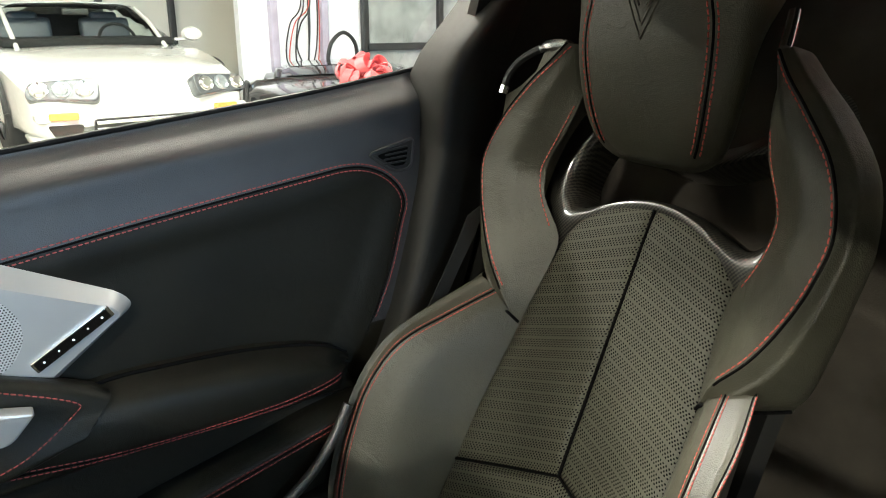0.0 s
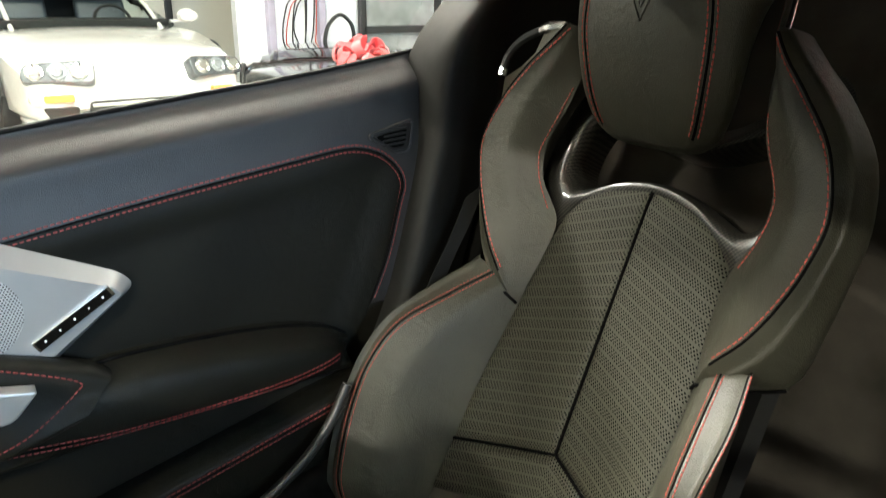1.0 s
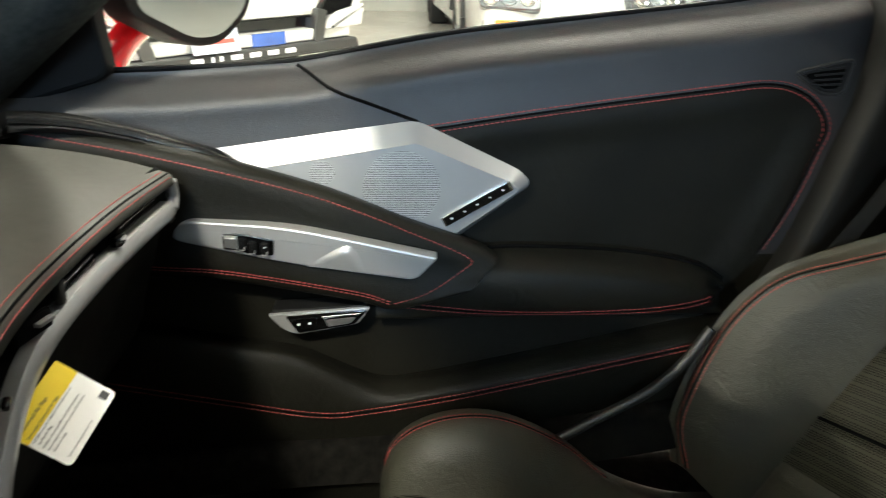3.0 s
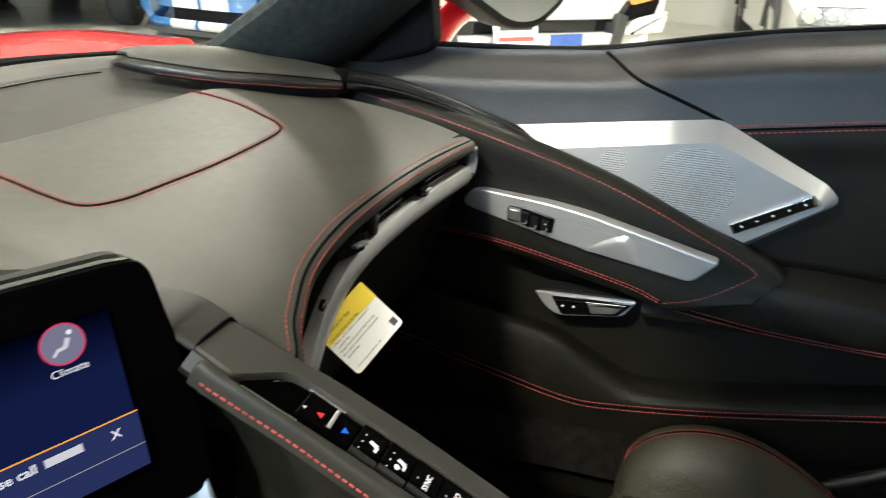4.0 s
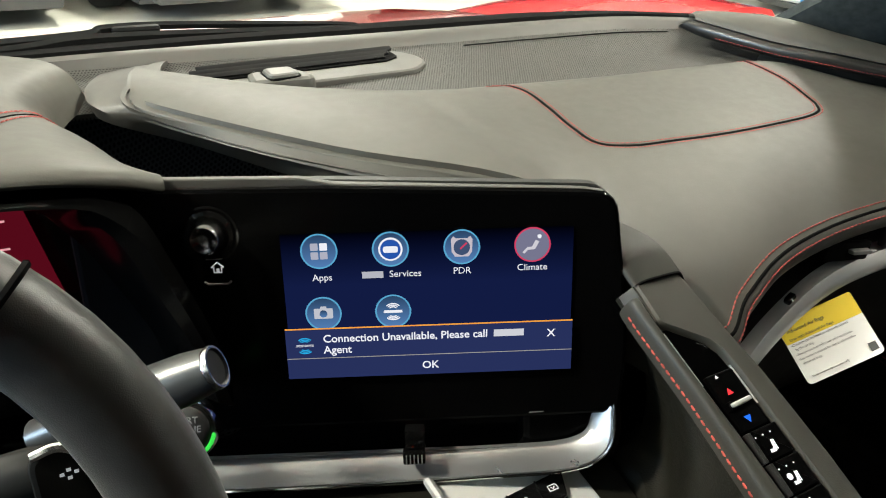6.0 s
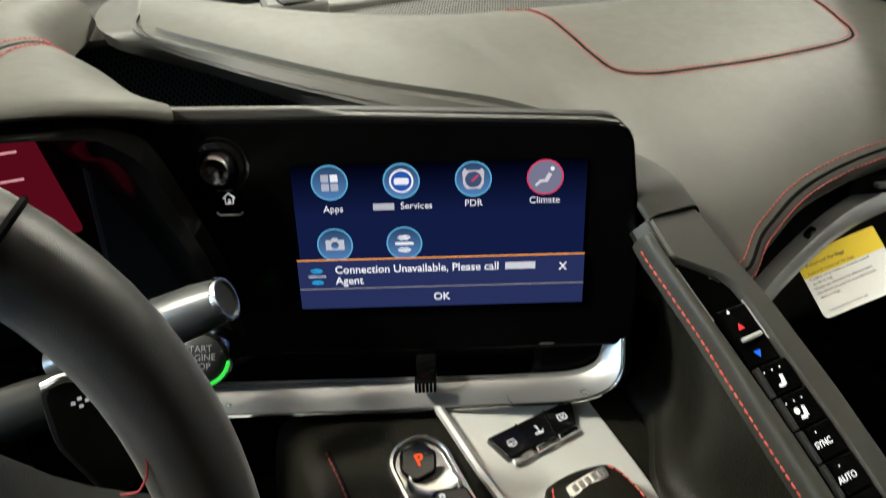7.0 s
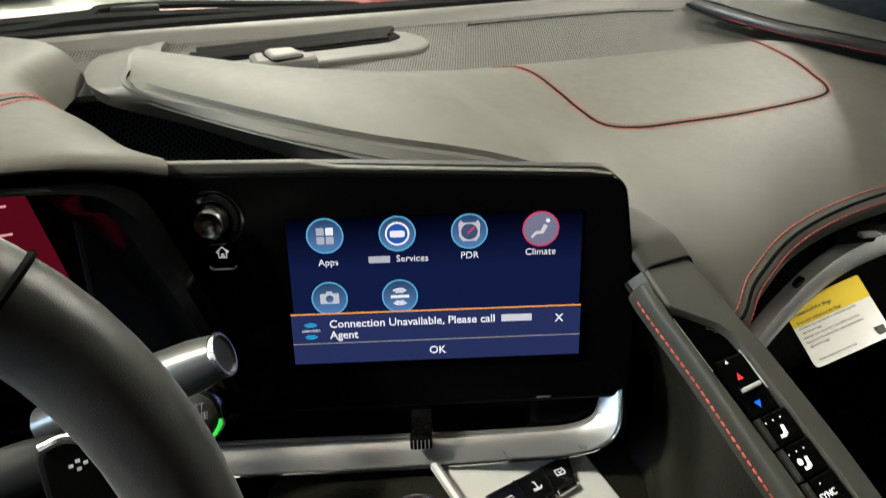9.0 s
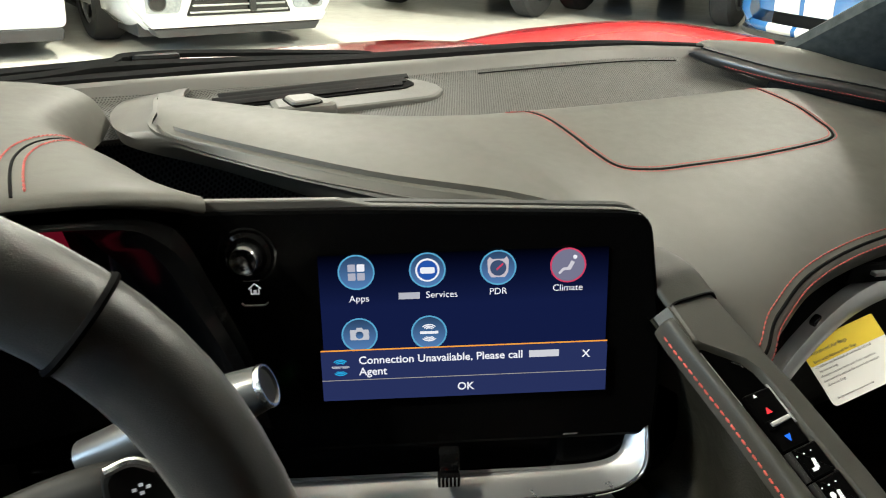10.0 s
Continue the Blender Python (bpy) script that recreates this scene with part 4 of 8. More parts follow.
shell("headliner", thicken(roof_sheet(0.02, 1.0), 0.02, (0, 0, 1)), SUEDE, "dark suede-lined roof over the seats")
shell("roof_panel", thicken(roof_sheet(0.052, 1.04), 0.012, (0, 0, 1)), RED_PAINT, "glossy red roof panel")
shell("rear_hoop", tube(spline([V(-0.66, -0.80, 1.10), V(-0.5, -0.86, 1.18), V(-0.06, -0.90, 1.20), V(0.38, -0.86, 1.18), V(0.54, -0.80, 1.10)], 6), 0.04, 10), SUEDE, "dark hoop behind the seats")
for s, nm in ((1, "pillar"), (-1, "pillar")):
    fx = lambda x: -0.06 + s * (x + 0.06)
    rows = []
    for t in np.linspace(0, 1, 9):
        c = V(0.615, 0.615, 0.800).lerp(V(0.545, 0.08, 1.185), t)
        w = 0.085 - 0.045 * t
        rows.append([V(fx(c.x - w), c.y + 0.075 - 0.05 * t, c.z + 0.012), V(fx(c.x - w * 0.55), c.y - 0.01, c.z - 0.004), V(fx(c.x), c.y - 0.055, c.z - 0.006), V(fx(c.x + w * 0.8), c.y - 0.10 + 0.04 * t, c.z + 0.01), V(fx(c.x + w * 1.2), c.y - 0.05, c.z + 0.03), V(fx(c.x + w), c.y + 0.07, c.z + 0.03)])
    shell(nm, smooth_sheet(rows, 4, 2, True), PILLAR, "dark suede windscreen pillar")
# door sail: dark corner between pillar and side glass
shell("sail_panel", plate(rounded([(-0.52, 0.80), (-0.375, 0.845), (-0.39, 1.02), (-0.50, 0.96), (-0.60, 0.86)], 0.02), pose(0.700, 0, 0, 0, 0, -90), 0.03, 0.006), RUBBER, "black corner panel ahead of the side window")
side_glass = shell("side_window", smooth_sheet([[V(0.748, y, z) for y, z in ((0.42, 0.845), (0.1, 0.868), (-0.3, 0.925), (-0.60, 0.965))], [V(0.67, y, z) for y, z in ((0.30, 0.98), (0.05, 1.03), (-0.3, 1.07), (-0.62, 1.06))], [V(0.60, y, z) for y, z in ((0.12, 1.13), (0.0, 1.14), (-0.3, 1.15), (-0.66, 1.12))]], 4, 4), GLASS, "clear side window")
side_glass.visible_shadow = False
# closing the cabin: pillar behind the door, bulkhead, floor, far side
bp = [[V(0.735, y0, z), V(0.655, y0 - 0.01, z), V(0.650, y0 - 0.05, z), V(0.70, y0 - 0.16, z)] for y0, z in ((-0.44, 0.25), (-0.47, 0.45), (-0.545, 0.62), (-0.605, 0.84), (-0.625, 0.97), (-0.70, 1.06), (-0.80, 1.17))]
shell("rear_pillar", thicken(smooth_sheet(bp, 4, 3), 0.02, (-1, 0, 0)), REAR_TRIM, "dark trim behind the door")
shell("rear_side", thicken(sheet([[V(x, y, z) for y in (-0.70, -0.86, -1.02)] for x, z in ((0.715, 0.15), (0.715, 0.6), (0.71, 0.95), (0.66, 1.08), (0.56, 1.20))]), 0.02, (-1, 0, 0)), REAR_TRIM)
# unseen left panel, added to keep street daylight off the seat's outer wing
shell("rear_side", thicken(sheet([[V(x, y, z) for y in (-0.42, -0.60, -0.80, -1.02)] for x, z in ((-0.835, 0.15), (-0.835, 0.6), (-0.83, 0.95), (-0.78, 1.08), (-0.68, 1.20))]), 0.02, (1, 0, 0)), REAR_TRIM)
shell("bulkhead", thicken(smooth_sheet([[V(x, y, z) for x in (-0.86, -0.3, 0.2, 0.72)] for y, z in ((-0.80, 0.15), (-0.90, 0.6), (-0.98, 0.9), (-1.0, 1.2))], 3, 3), 0.02, (0, 1, 0)), BULKHEAD, "black carpeted bulkhead behind the seats")
shell("cabin_floor", thicken(sheet([[V(x, y, 0.16) for x in (-0.9, 0.8)] for y in (-1.0, 1.0)]), 0.03, (0, 0, 1)), CARPET)
shell("kick_panel", thicken(sheet([[V(0.705, y, z) for z in (0.15, 0.45, 0.77)] for y in (0.46, 0.70, 1.0)]), 0.02, (1, 0, 0)), CARPET, "dark carpeted side of the footwell")
shell("firewall", thicken(smooth_sheet([[V(x, y, z) for x in (-0.86, -0.3, 0.2, 0.72)] for y, z in ((0.98, 0.15), (0.95, 0.5), (0.84, 0.78))], 3, 3), 0.02, (0, -1, 0)), CARPET)
# unseen side; its height is set by how much street daylight gets in
shell("driver_side", thicken(smooth_sheet([[V(x, y, z + (curve_at([(-0.9, 0.0), (-0.1, 0.0), (0.15, -0.12), (0.9, -0.12)], y) if z > 0.6 else 0.0)) for y in (-0.9, -0.3, -0.05, 0.15, 0.4, 0.9)] for x, z in ((-0.84, 0.16), (-0.80, 0.55), (-0.81, 0.80), (-0.86, 0.82))], 3, 3), 0.03, (1, 0, 0)), LEATHER, "low side of the driver's doorway")
rear = []
for y, z, half in ((-1.00, 1.19, 0.52), (-1.25, 1.16, 0.60), (-1.6, 1.08, 0.74), (-1.95, 1.00, 0.84), (-2.12, 0.96, 0.86), (-2.20, 0.86, 0.86), (-2.22, 0.60, 0.84), (-2.12, 0.30, 0.78)):
    rear.append([V(-0.06 + half * u, y + 0.10 * u * u, z - (z - 0.28) * 0.16 * abs(u) ** 4) for u in np.linspace(-1, 1, 13)])
shell("rear_deck", thicken(sheet(rear), 0.02, (0, -0.4, 1)), RED_PAINT, "glossy red engine cover and tail")
for s in (-1, 1):
    side = []
    for y in np.linspace(-2.08, 0.92, 26):
        top = curve_at([(-2.1, 0.84), (-1.6, 0.90), (-0.9, 0.93), (-0.44, 0.905), (-0.07, 0.862), (0.14, 0.826), (0.5, 0.805), (0.95, 0.74)], y)
        out = 0.955 - 0.03 * smoothstep(-1.2, -0.3, y) * smoothstep(0.9, 0.2, y) - 0.10 * smoothstep(-1.7, -2.1, y)
        side.append([V(-0.06 + s * k, y, z) for k, z in ((0.815, top), (0.875, top - 0.03), (out, top - 0.16), (out - 0.045, top - 0.36), (out, 0.34), (out - 0.06, 0.19))])
    shell("body_side", thicken(smooth_sheet(side, 1, 3), 0.012, (s, 0, 0)), RED_PAINT, "glossy red door skin and flank")
# sill beside the seat, catching a little light
shell("sill_trim", thicken(smooth_sheet([[V(0.60, y, z0), V(0.62, y, z0 + 0.05), V(0.66, y, z0 + 0.06)] for y, z0 in ((0.55, 0.22), (0.2, 0.26), (-0.15, 0.28), (-0.5, 0.34), (-0.62, 0.40))], 4, 4), 0.01, (-1, 0, 0)), CARPET)
shell("sill_edge", tube(spline([(0.604, -0.20, 0.320), (0.602, -0.28, 0.374), (0.600, -0.349, 0.420), (0.600, -0.395, 0.468), (0.606, -0.43, 0.52)], 6), 0.0075, 10), shader("sill_vinyl", (0.03, 0.029, 0.025), 0.35, spec=0.5), "smooth black sill edge beside the seat")

for wx in (-0.80, 0.80):
    for wy in (0.95, -1.75):
        wheel_into(SHELL, pose(wx, wy, 0.335, 0, 0, 0 if wx > 0 else 180), 0.335, 0.26)

# side mirror outside the passenger window
mirror = empty("side_mirror", pose(0.95, 0.30, 0.90), "red side mirror with black rim", "mirror")
MI = mirror.matrix_world.inverted()
mo = rounded([(-0.125, 0.065), (-0.128, -0.028), (-0.03, -0.076), (0.03, -0.078), (0.096, -0.040), (0.112, 0.06), (0.08, 0.085)], [0.03, 0.02, 0.025, 0.025, 0.03, 0.03, 0.03])
MP = pose(0.875, 0.290, 0.952, 0, 0, -28)
part("rim", plate([(x * 1.13, z * 1.16) for x, z in mo], MP, 0.05, 0.004), RUBBER, mirror, at=MI)
part("glass", plate(mo, MP @ pose(0, -0.001, 0), 0.004), shader("mirror_glass", (0.85, 0.86, 0.87), 0.02, 1.0, mottle=0.0), mirror, at=MI)
part("housing", plate([(x * 1.05, z * 1.06) for x, z in mo], MP @ pose(0, 0.05, 0), 0.07, 0.02), RED_PAINT, mirror, at=MI)
part("arm", tube(spline([(0.80, 0.42, 0.83), (0.84, 0.40, 0.875), (0.88, 0.365, 0.91)], 5), 0.022, 10), RED_PAINT, mirror, at=MI)

# ---- passenger door ----
DOOR = empty("car_door", pose(0.72, -0.1, 0.3), "closed black leather car door with red stitching", "door")
DI = DOOR.matrix_world.inverted()


def door(name, bm, material, label="", smooth=True):
    return part(name, bm, material, DOOR, label, smooth, at=DI)


SILL = [(-0.66, 0.977), (-0.44, 0.944), (-0.07, 0.900), (0.14, 0.862), (0.30, 0.850), (0.62, 0.838)]
INSET = [(-0.03, 0.782), (-0.214, 0.810), (-0.415, 0.837), (-0.490, 0.845), (-0.535, 0.835), (-0.565, 0.812), (-0.578, 0.784), (-0.570, 0.752), (-0.541, 0.657), (-0.478, 0.534)]


def door_x(y, z):
    """How far out the door's skin lies."""
    top = curve_at(SILL, y)
    roll = 0.040 * smoothstep(0.050, 0.0, top - z) ** 1.25 + 0.010 * smoothstep(0.15, 0.05, top - z)
    rear = 0.010 * smoothstep(-0.60, -0.64, y)
    line = 0.785 - 0.122 * (y + 0.048)
    dip = 0.006 * smoothstep(0.0, 0.05, line - z) * smoothstep(-0.575 + 0.45 * max(0, 0.78 - z), -0.52 + 0.45 * max(0, 0.78 - z), y)
    bow = 0.012 * smoothstep(0.0, 0.6, y)
    return 0.683 + roll + rear + dip - bow


ys = np.linspace(-0.632, 0.52, 72)


def skin(z0, z1, n, power):
    """The door's skin between two heights; z1 None: up to the window."""
    rows = []
    for k in np.linspace(0, 1, n):
        row = []
        for y in ys:
            z = z0 + ((z1 or curve_at(SILL, y)) - z0) * (1 - (1 - k) ** power)
            row.append(V(door_x(y, z), y, z))
        rows.append(row)
    return rows


upper = skin(0.60, None, 34, 1.4)
upper.append([V(0.742, y, curve_at(SILL, y) - 0.004) for y in ys])
panel = door("door_panel", thicken(sheet(upper), 0.012, (-1, 0, 0)), DOOR_PAD, "black leather upper door panel")
# below 0.60 the skin takes the darker leather, shade put in as colour
door("lower_skin", thicken(sheet(skin(0.28, 0.60, 14, 1.0)), 0.012, (-1, 0, 0)), CABIN_LEATHER, "lower door skin, coloured darker for shade")
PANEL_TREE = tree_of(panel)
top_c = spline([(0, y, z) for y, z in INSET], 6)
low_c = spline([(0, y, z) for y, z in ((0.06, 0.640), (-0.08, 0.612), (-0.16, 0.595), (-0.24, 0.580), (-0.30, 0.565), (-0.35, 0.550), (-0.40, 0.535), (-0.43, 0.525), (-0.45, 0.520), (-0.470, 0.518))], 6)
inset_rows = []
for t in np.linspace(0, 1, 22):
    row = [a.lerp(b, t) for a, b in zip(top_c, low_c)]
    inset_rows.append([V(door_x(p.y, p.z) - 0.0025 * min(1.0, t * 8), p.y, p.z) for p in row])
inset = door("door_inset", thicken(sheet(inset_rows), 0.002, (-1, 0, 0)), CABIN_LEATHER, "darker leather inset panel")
seam(PANEL_TREE, spline([(0.69, y, z) for y, z in INSET], 8), (1, 0, 0), DOOR, thread=THREAD_DULL, aside=0.0048, at=DI)
# window channel along the top edge
door("window_seal", tube(spline([(0.744, y, z + 0.001) for y, z in SILL], 6), 0.0045, 8), RUBBER, "black rubber window seal")
# split line between the fore and rear pad
dr = drape(PANEL_TREE, even(spline([(0.7, 0.140, 0.859), (0.7, 0.092, 0.833), (0.7, 0.035, 0.812), (0.7, -0.021, 0.792)], 8), 0.006), (1, 0, 0), 0.0)
door("split_line", tube([p for p, n in dr], 0.0026, 6), SEAM)
# three-cornered vent at the rear
vent_o = rounded([(0.520, 0.861), (0.594, 0.878), (0.588, 0.836), (0.560, 0.834)], 0.010)
vent_m = pose(door_x(-0.56, 0.855) - 0.006, 0, 0, 0, 0, -90)
door("vent_rim", tube([vent_m @ V(0.558 + (x - 0.558) * 1.06, 0.002, 0.854 + (z - 0.854) * 1.08) for x, z in vent_o], 0.0026, 6, True), DOOR_PAD)
vent = door("door_vent", plate(vent_o, vent_m, 0.012, 0.003), PLASTIC, "small black triangular vent")
door("vent_mesh", plate([(0.558 + (x - 0.558) * 0.74, 0.854 + (z - 0.854) * 0.70) for x, z in vent_o], vent_m @ pose(0, -0.0012, 0), 0.004), SEAM)
for k in range(4):
    door("vent_slat", plate(rounded([(0.540 + k * 0.002, 0.844 + k * 0.0065), (0.583, 0.846 + k * 0.0072), (0.583, 0.8485 + k * 0.0072), (0.540 + k * 0.002, 0.8465 + k * 0.0065)], 0.001), vent_m @ pose(0, -0.003, 0), 0.004), PLASTIC)

# speaker plate
SPX = 0.672
SM = pose(SPX, 0, 0, 0, 0, -90)
bm = bmesh.new()
PLATE_R = [0.004, 0.014, 0.013, 0.013, 0.006, 0.004]
outer = [bm.verts.new(SM @ V(p[0], 0.010, p[1])) for p in rounded([(-0.250, 0.757), (0.018, 0.796), (0.160, 0.7275), (0.177, 0.708), (0.075, 0.630), (-0.209, 0.728)], PLATE_R)]
inner = [bm.verts.new(SM @ V(p[0], -0.006, p[1])) for p in rounded([(-0.214, 0.731), (0.018, 0.769), (0.148, 0.714), (0.158, 0.703), (0.073, 0.642), (-0.203, 0.7305)], [r * 0.5 for r in PLATE_R])]
for i in range(len(outer)):
    j = (i + 1) % len(outer)
    bm.faces.new([outer[i], inner[i], inner[j], outer[j]])
bm.faces.new(list(reversed(inner)))
bmesh.ops.recalc_face_normals(bm, faces=bm.faces)
for f in bm.faces:
    if len(f.verts) > 4:
        for e in f.edges:
            e.smooth = False
door("speaker_plate", thicken(bm, 0.004, (-1, 0, 0)), ALU, "satin aluminium speaker plate")
door("speaker_grille", plate(disc(-0.002, 0.707, 0.052, 40), pose(SPX - 0.0065, 0, 0, 0, 0, -90), 0.003), GRILLE, "pierced round speaker area")
door("tweeter_grille", plate(disc(-0.107, 0.729, 0.0165, 28), pose(SPX - 0.0065, 0, 0, 0, 0, -90), 0.003), GRILLE)
# seat buttons in a chrome-edged strip
def slanted(a, b, h, grow=0.0):
    a, b = Vector(a), Vector(b)
    t = (b - a).normalized()
    n = Vector((-t.y, t.x)) * h / 2
    a, b = a - t * grow, b + t * grow
    return [tuple(a - n), tuple(b - n), tuple(b + n), tuple(a + n)]


strip = door("button_strip", plate(rounded(slanted((0.057, 0.660), (0.143, 0.711), 0.0150, 0.003), 0.002), pose(SPX - 0.010, 0, 0, 0, 0, -90), 0.006, 0.001), CHROME, "chrome edge of the seat buttons")
door("button_panel", plate(rounded(slanted((0.058, 0.6605), (0.141, 0.7100), 0.0118, 0.001), 0.002), pose(SPX - 0.0112, 0, 0, 0, 0, -90), 0.004), PIANO)
for k in range(5):
    c = Vector((0.066, 0.6655)).lerp(Vector((0.134, 0.7058)), k / 4)
    door("button_mark", plate(disc(c.x, c.y, 0.0012 if k % 2 else 0.0015, 10), pose(SPX - 0.0118, 0, 0, 0, 0, -90), 0.002), SYMBOL)

# grab band sweeping from the dash down to the armrest
up = [(0.500, 0.803), (0.30, 0.766), (0.118, 0.716), (0.0, 0.668), (-0.095, 0.632), (-0.128, 0.614)]
lo = [(0.500, 0.600), (0.32, 0.597), (0.229, 0.590), (0.07, 0.560), (0.008, 0.546), (-0.085, 0.572)]
rows = []
for k, (x, t) in enumerate(((0.676, 0.02), (0.650, -0.02), (0.636, 0.02), (0.630, 0.12), (0.628, 0.35), (0.620, 0.62), (0.616, 0.85), (0.622, 0.98), (0.645, 1.04), (0.672, 1.02))):
    rows.append([V(x, a[0] + (b[0] - a[0]) * t, a[1] + (b[1] - a[1]) * t) for a, b in zip(up, lo)])
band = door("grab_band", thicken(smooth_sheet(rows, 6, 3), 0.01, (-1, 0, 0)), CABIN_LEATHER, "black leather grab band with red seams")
BAND = tree_of(band)
seam(BAND, spline([(0.62, 0.478, 0.793), (0.62, 0.30, 0.758), (0.62, 0.118, 0.709), (0.62, -0.014, 0.656), (0.62, -0.088, 0.622), (0.62, -0.088, 0.606), (0.62, -0.034, 0.572), (0.62, 0.016, 0.556)], 8), (1, 0, 0), DOOR, sides=(1,), aside=0.002, groove=0, thread=THREAD_DULL, at=DI)
seam(BAND, spline([(0.62, 0.400, 0.622), (0.62, 0.320, 0.614), (0.62, 0.229, 0.607), (0.62, 0.07, 0.577), (0.62, 0.018, 0.560)], 8), (1, 0, 0), DOOR, sides=(1, -1), aside=0.002, groove=0.001, thread=THREAD_DULL, at=DI)
# black rail that tops the band by the speaker plate
r_top = spline([(0.6115, 0.4688, 0.8222), (0.6299, 0.4394, 0.8178), (0.6486, 0.4002, 0.8088), (0.6636, 0.3502, 0.7935), (0.6722, 0.2961, 0.7758), (0.6747, 0.2430, 0.7594), (0.6759, 0.2160, 0.7423)], 8)
r_mid = spline([(0.5976, 0.4622, 0.8107), (0.6158, 0.4331, 0.8054), (0.6328, 0.3936, 0.7966), (0.6473, 0.3400, 0.7820), (0.6530, 0.2960, 0.7680), (0.6552, 0.2741, 0.7606), (0.6581, 0.2137, 0.7392)], 8)
r_low = spline([(0.5945, 0.4608, 0.7992), (0.6127, 0.4317, 0.7984), (0.6293, 0.3921, 0.7920), (0.6442, 0.3346, 0.7754), (0.6490, 0.2940, 0.7600), (0.6517, 0.2643, 0.7485), (0.6556, 0.2000, 0.7235)], 8)
rail_rows = [[p + V(0.014, 0.012, -0.012) for p in r_top], [p + V(0.006, 0.004, -0.003) for p in r_top]] + [[a.lerp(b, t) + V(-0.004, -0.003, 0.003) * math.sin(math.pi * t) for a, b in zip(r_top, r_mid)] for t in (0.0, 0.2, 0.4, 0.6, 0.8, 1.0)] + [[p + V(0.008, 0.006, -0.002) for p in r_mid]]
door("band_rail", thicken(sheet(rail_rows), 0.002, (-1, -0.3, 0.4)), shader("gloss_rail", (0.010, 0.010, 0.0095), 0.22, spec=0.5), "gloss black rail")
door("rail_strip", thicken(sheet([[p + V(0.008, 0.006, -0.002) for p in r_mid], [p + V(0, 0, -0.003) for p in r_mid]] + [[a.lerp(b, t) + V(-0.003, -0.002, 0.001) * math.sin(math.pi * t) for a, b in zip(r_mid, r_low)] for t in (0.35, 0.65, 0.95)] + [[p + V(0.012, 0.008, -0.006) for p in r_low]]), 0.002, (-1, -0.3, 0.2)), shader("rail_leather", (0.014, 0.0135, 0.0125), 0.34, spec=0.45, grain=0.2, grain_scale=900, cell=True), "satin leather strip below the rail")
# aluminium switch plate with its grip hollow
SW = rounded([(-0.302, 0.655), (-0.283, 0.682), (-0.150, 0.674), (0.046, 0.632), (0.016, 0.599), (-0.150, 0.622)], [0.02, 0.02, 0.05, 0.006, 0.012, 0.05])
sw_m = pose(0.604, 0, 0, 0, 0, -90) @ pose(0, 0, 0, 0, 0, -2)
door("switch_plate", plate(SW, sw_m, 0.02, 0.003), ALU, "satin aluminium switch plate")
g0 = [V(-0.126, -0.0002, 0.6190), V(-0.100, -0.0004, 0.6370), V(-0.068, -0.0004, 0.6480), V(-0.048, -0.0002, 0.6110)]
g1 = [V(-0.112, -0.0004, 0.6180), V(-0.092, -0.0042, 0.6320), V(-0.073, -0.0046, 0.6380), V(-0.058, -0.0006, 0.6125)]
g2 = [V(-0.098, -0.0006, 0.6165), V(-0.086, -0.0010, 0.6175), V(-0.076, -0.0010, 0.6165), V(-0.066, -0.0006, 0.6140)]
door("grip_bulge", smooth_sheet([[sw_m @ p for p in r] for r in (g0, g1, g2)], 5, 5), ALU, "raised grip on the plate")
door("switch_well", plate(rounded([(-0.232, 0.6440), (-0.212, 0.6420), (-0.196, 0.6360), (-0.1685, 0.6350), (-0.1665, 0.6560), (-0.196, 0.6625), (-0.214, 0.6650), (-0.232, 0.6640)], 0.003), sw_m @ pose(0, -0.003, 0), 0.01, 0.0010), PIANO, "black window switch well")
door("mirror_switch", plate(rounded([(-0.2300, 0.6465), (-0.2140, 0.6445), (-0.2140, 0.6610), (-0.2300, 0.6625)], 0.003), sw_m @ pose(0, -0.0060, 0), 0.008, 0.002), ALU_DARK, "grey switch cap")
door("switch_edge", tube([sw_m @ V(x, -0.0066, z) for x, z in ((-0.2305, 0.6640), (-0.2130, 0.6630), (-0.2125, 0.6450), (-0.2180, 0.6440))], 0.0008, 6), ALU)
for k, (x, z) in enumerate(((-0.2075, 0.6515), (-0.1945, 0.6470), (-0.1790, 0.6455))):
    door("window_switch", plate(rounded([(x - 0.0045, z - 0.0075), (x + 0.0055, z - 0.0085), (x + 0.0055, z + 0.0080), (x - 0.0045, z + 0.0090)], 0.0025), sw_m @ pose(0, -0.0065 - 0.001 * k, 0) @ pose(0, 0, 0, 0, 0, 0), 0.009, 0.002), RUBBER, "black rocker switch")
    door("switch_edge", tube([sw_m @ V(a, -0.0076 - 0.001 * k, b) for a, b in ((x - 0.0035, z - 0.0065), (x + 0.0030, z - 0.0072), (x + 0.0046, z - 0.0020))], 0.0008, 6), ALU)
door("switch_mark", plate(disc(-0.1775, 0.6490, 0.0011, 10), sw_m @ pose(0, -0.0088, 0), 0.001), SYMBOL)
# armrest
arm = []
for y, top, out in ((0.04, 0.560, 0.655), (-0.05, 0.598, 0.640), (-0.13, 0.616, 0.628), (-0.28, 0.612, 0.620), (-0.37, 0.600, 0.622), (-0.43, 0.584, 0.636), (-0.462, 0.565, 0.668)):
    bot = 0.541 if y < -0.1 else 0.538
    arm.append([V(0.695, y, top + 0.006), V(0.660, y, top), V(out + 0.006, y, top - 0.012), V(out - 0.004, y, (top + bot) / 2), V(out, y, bot), V(0.650, y, bot - 0.02), V(0.68, y, bot - 0.03)])
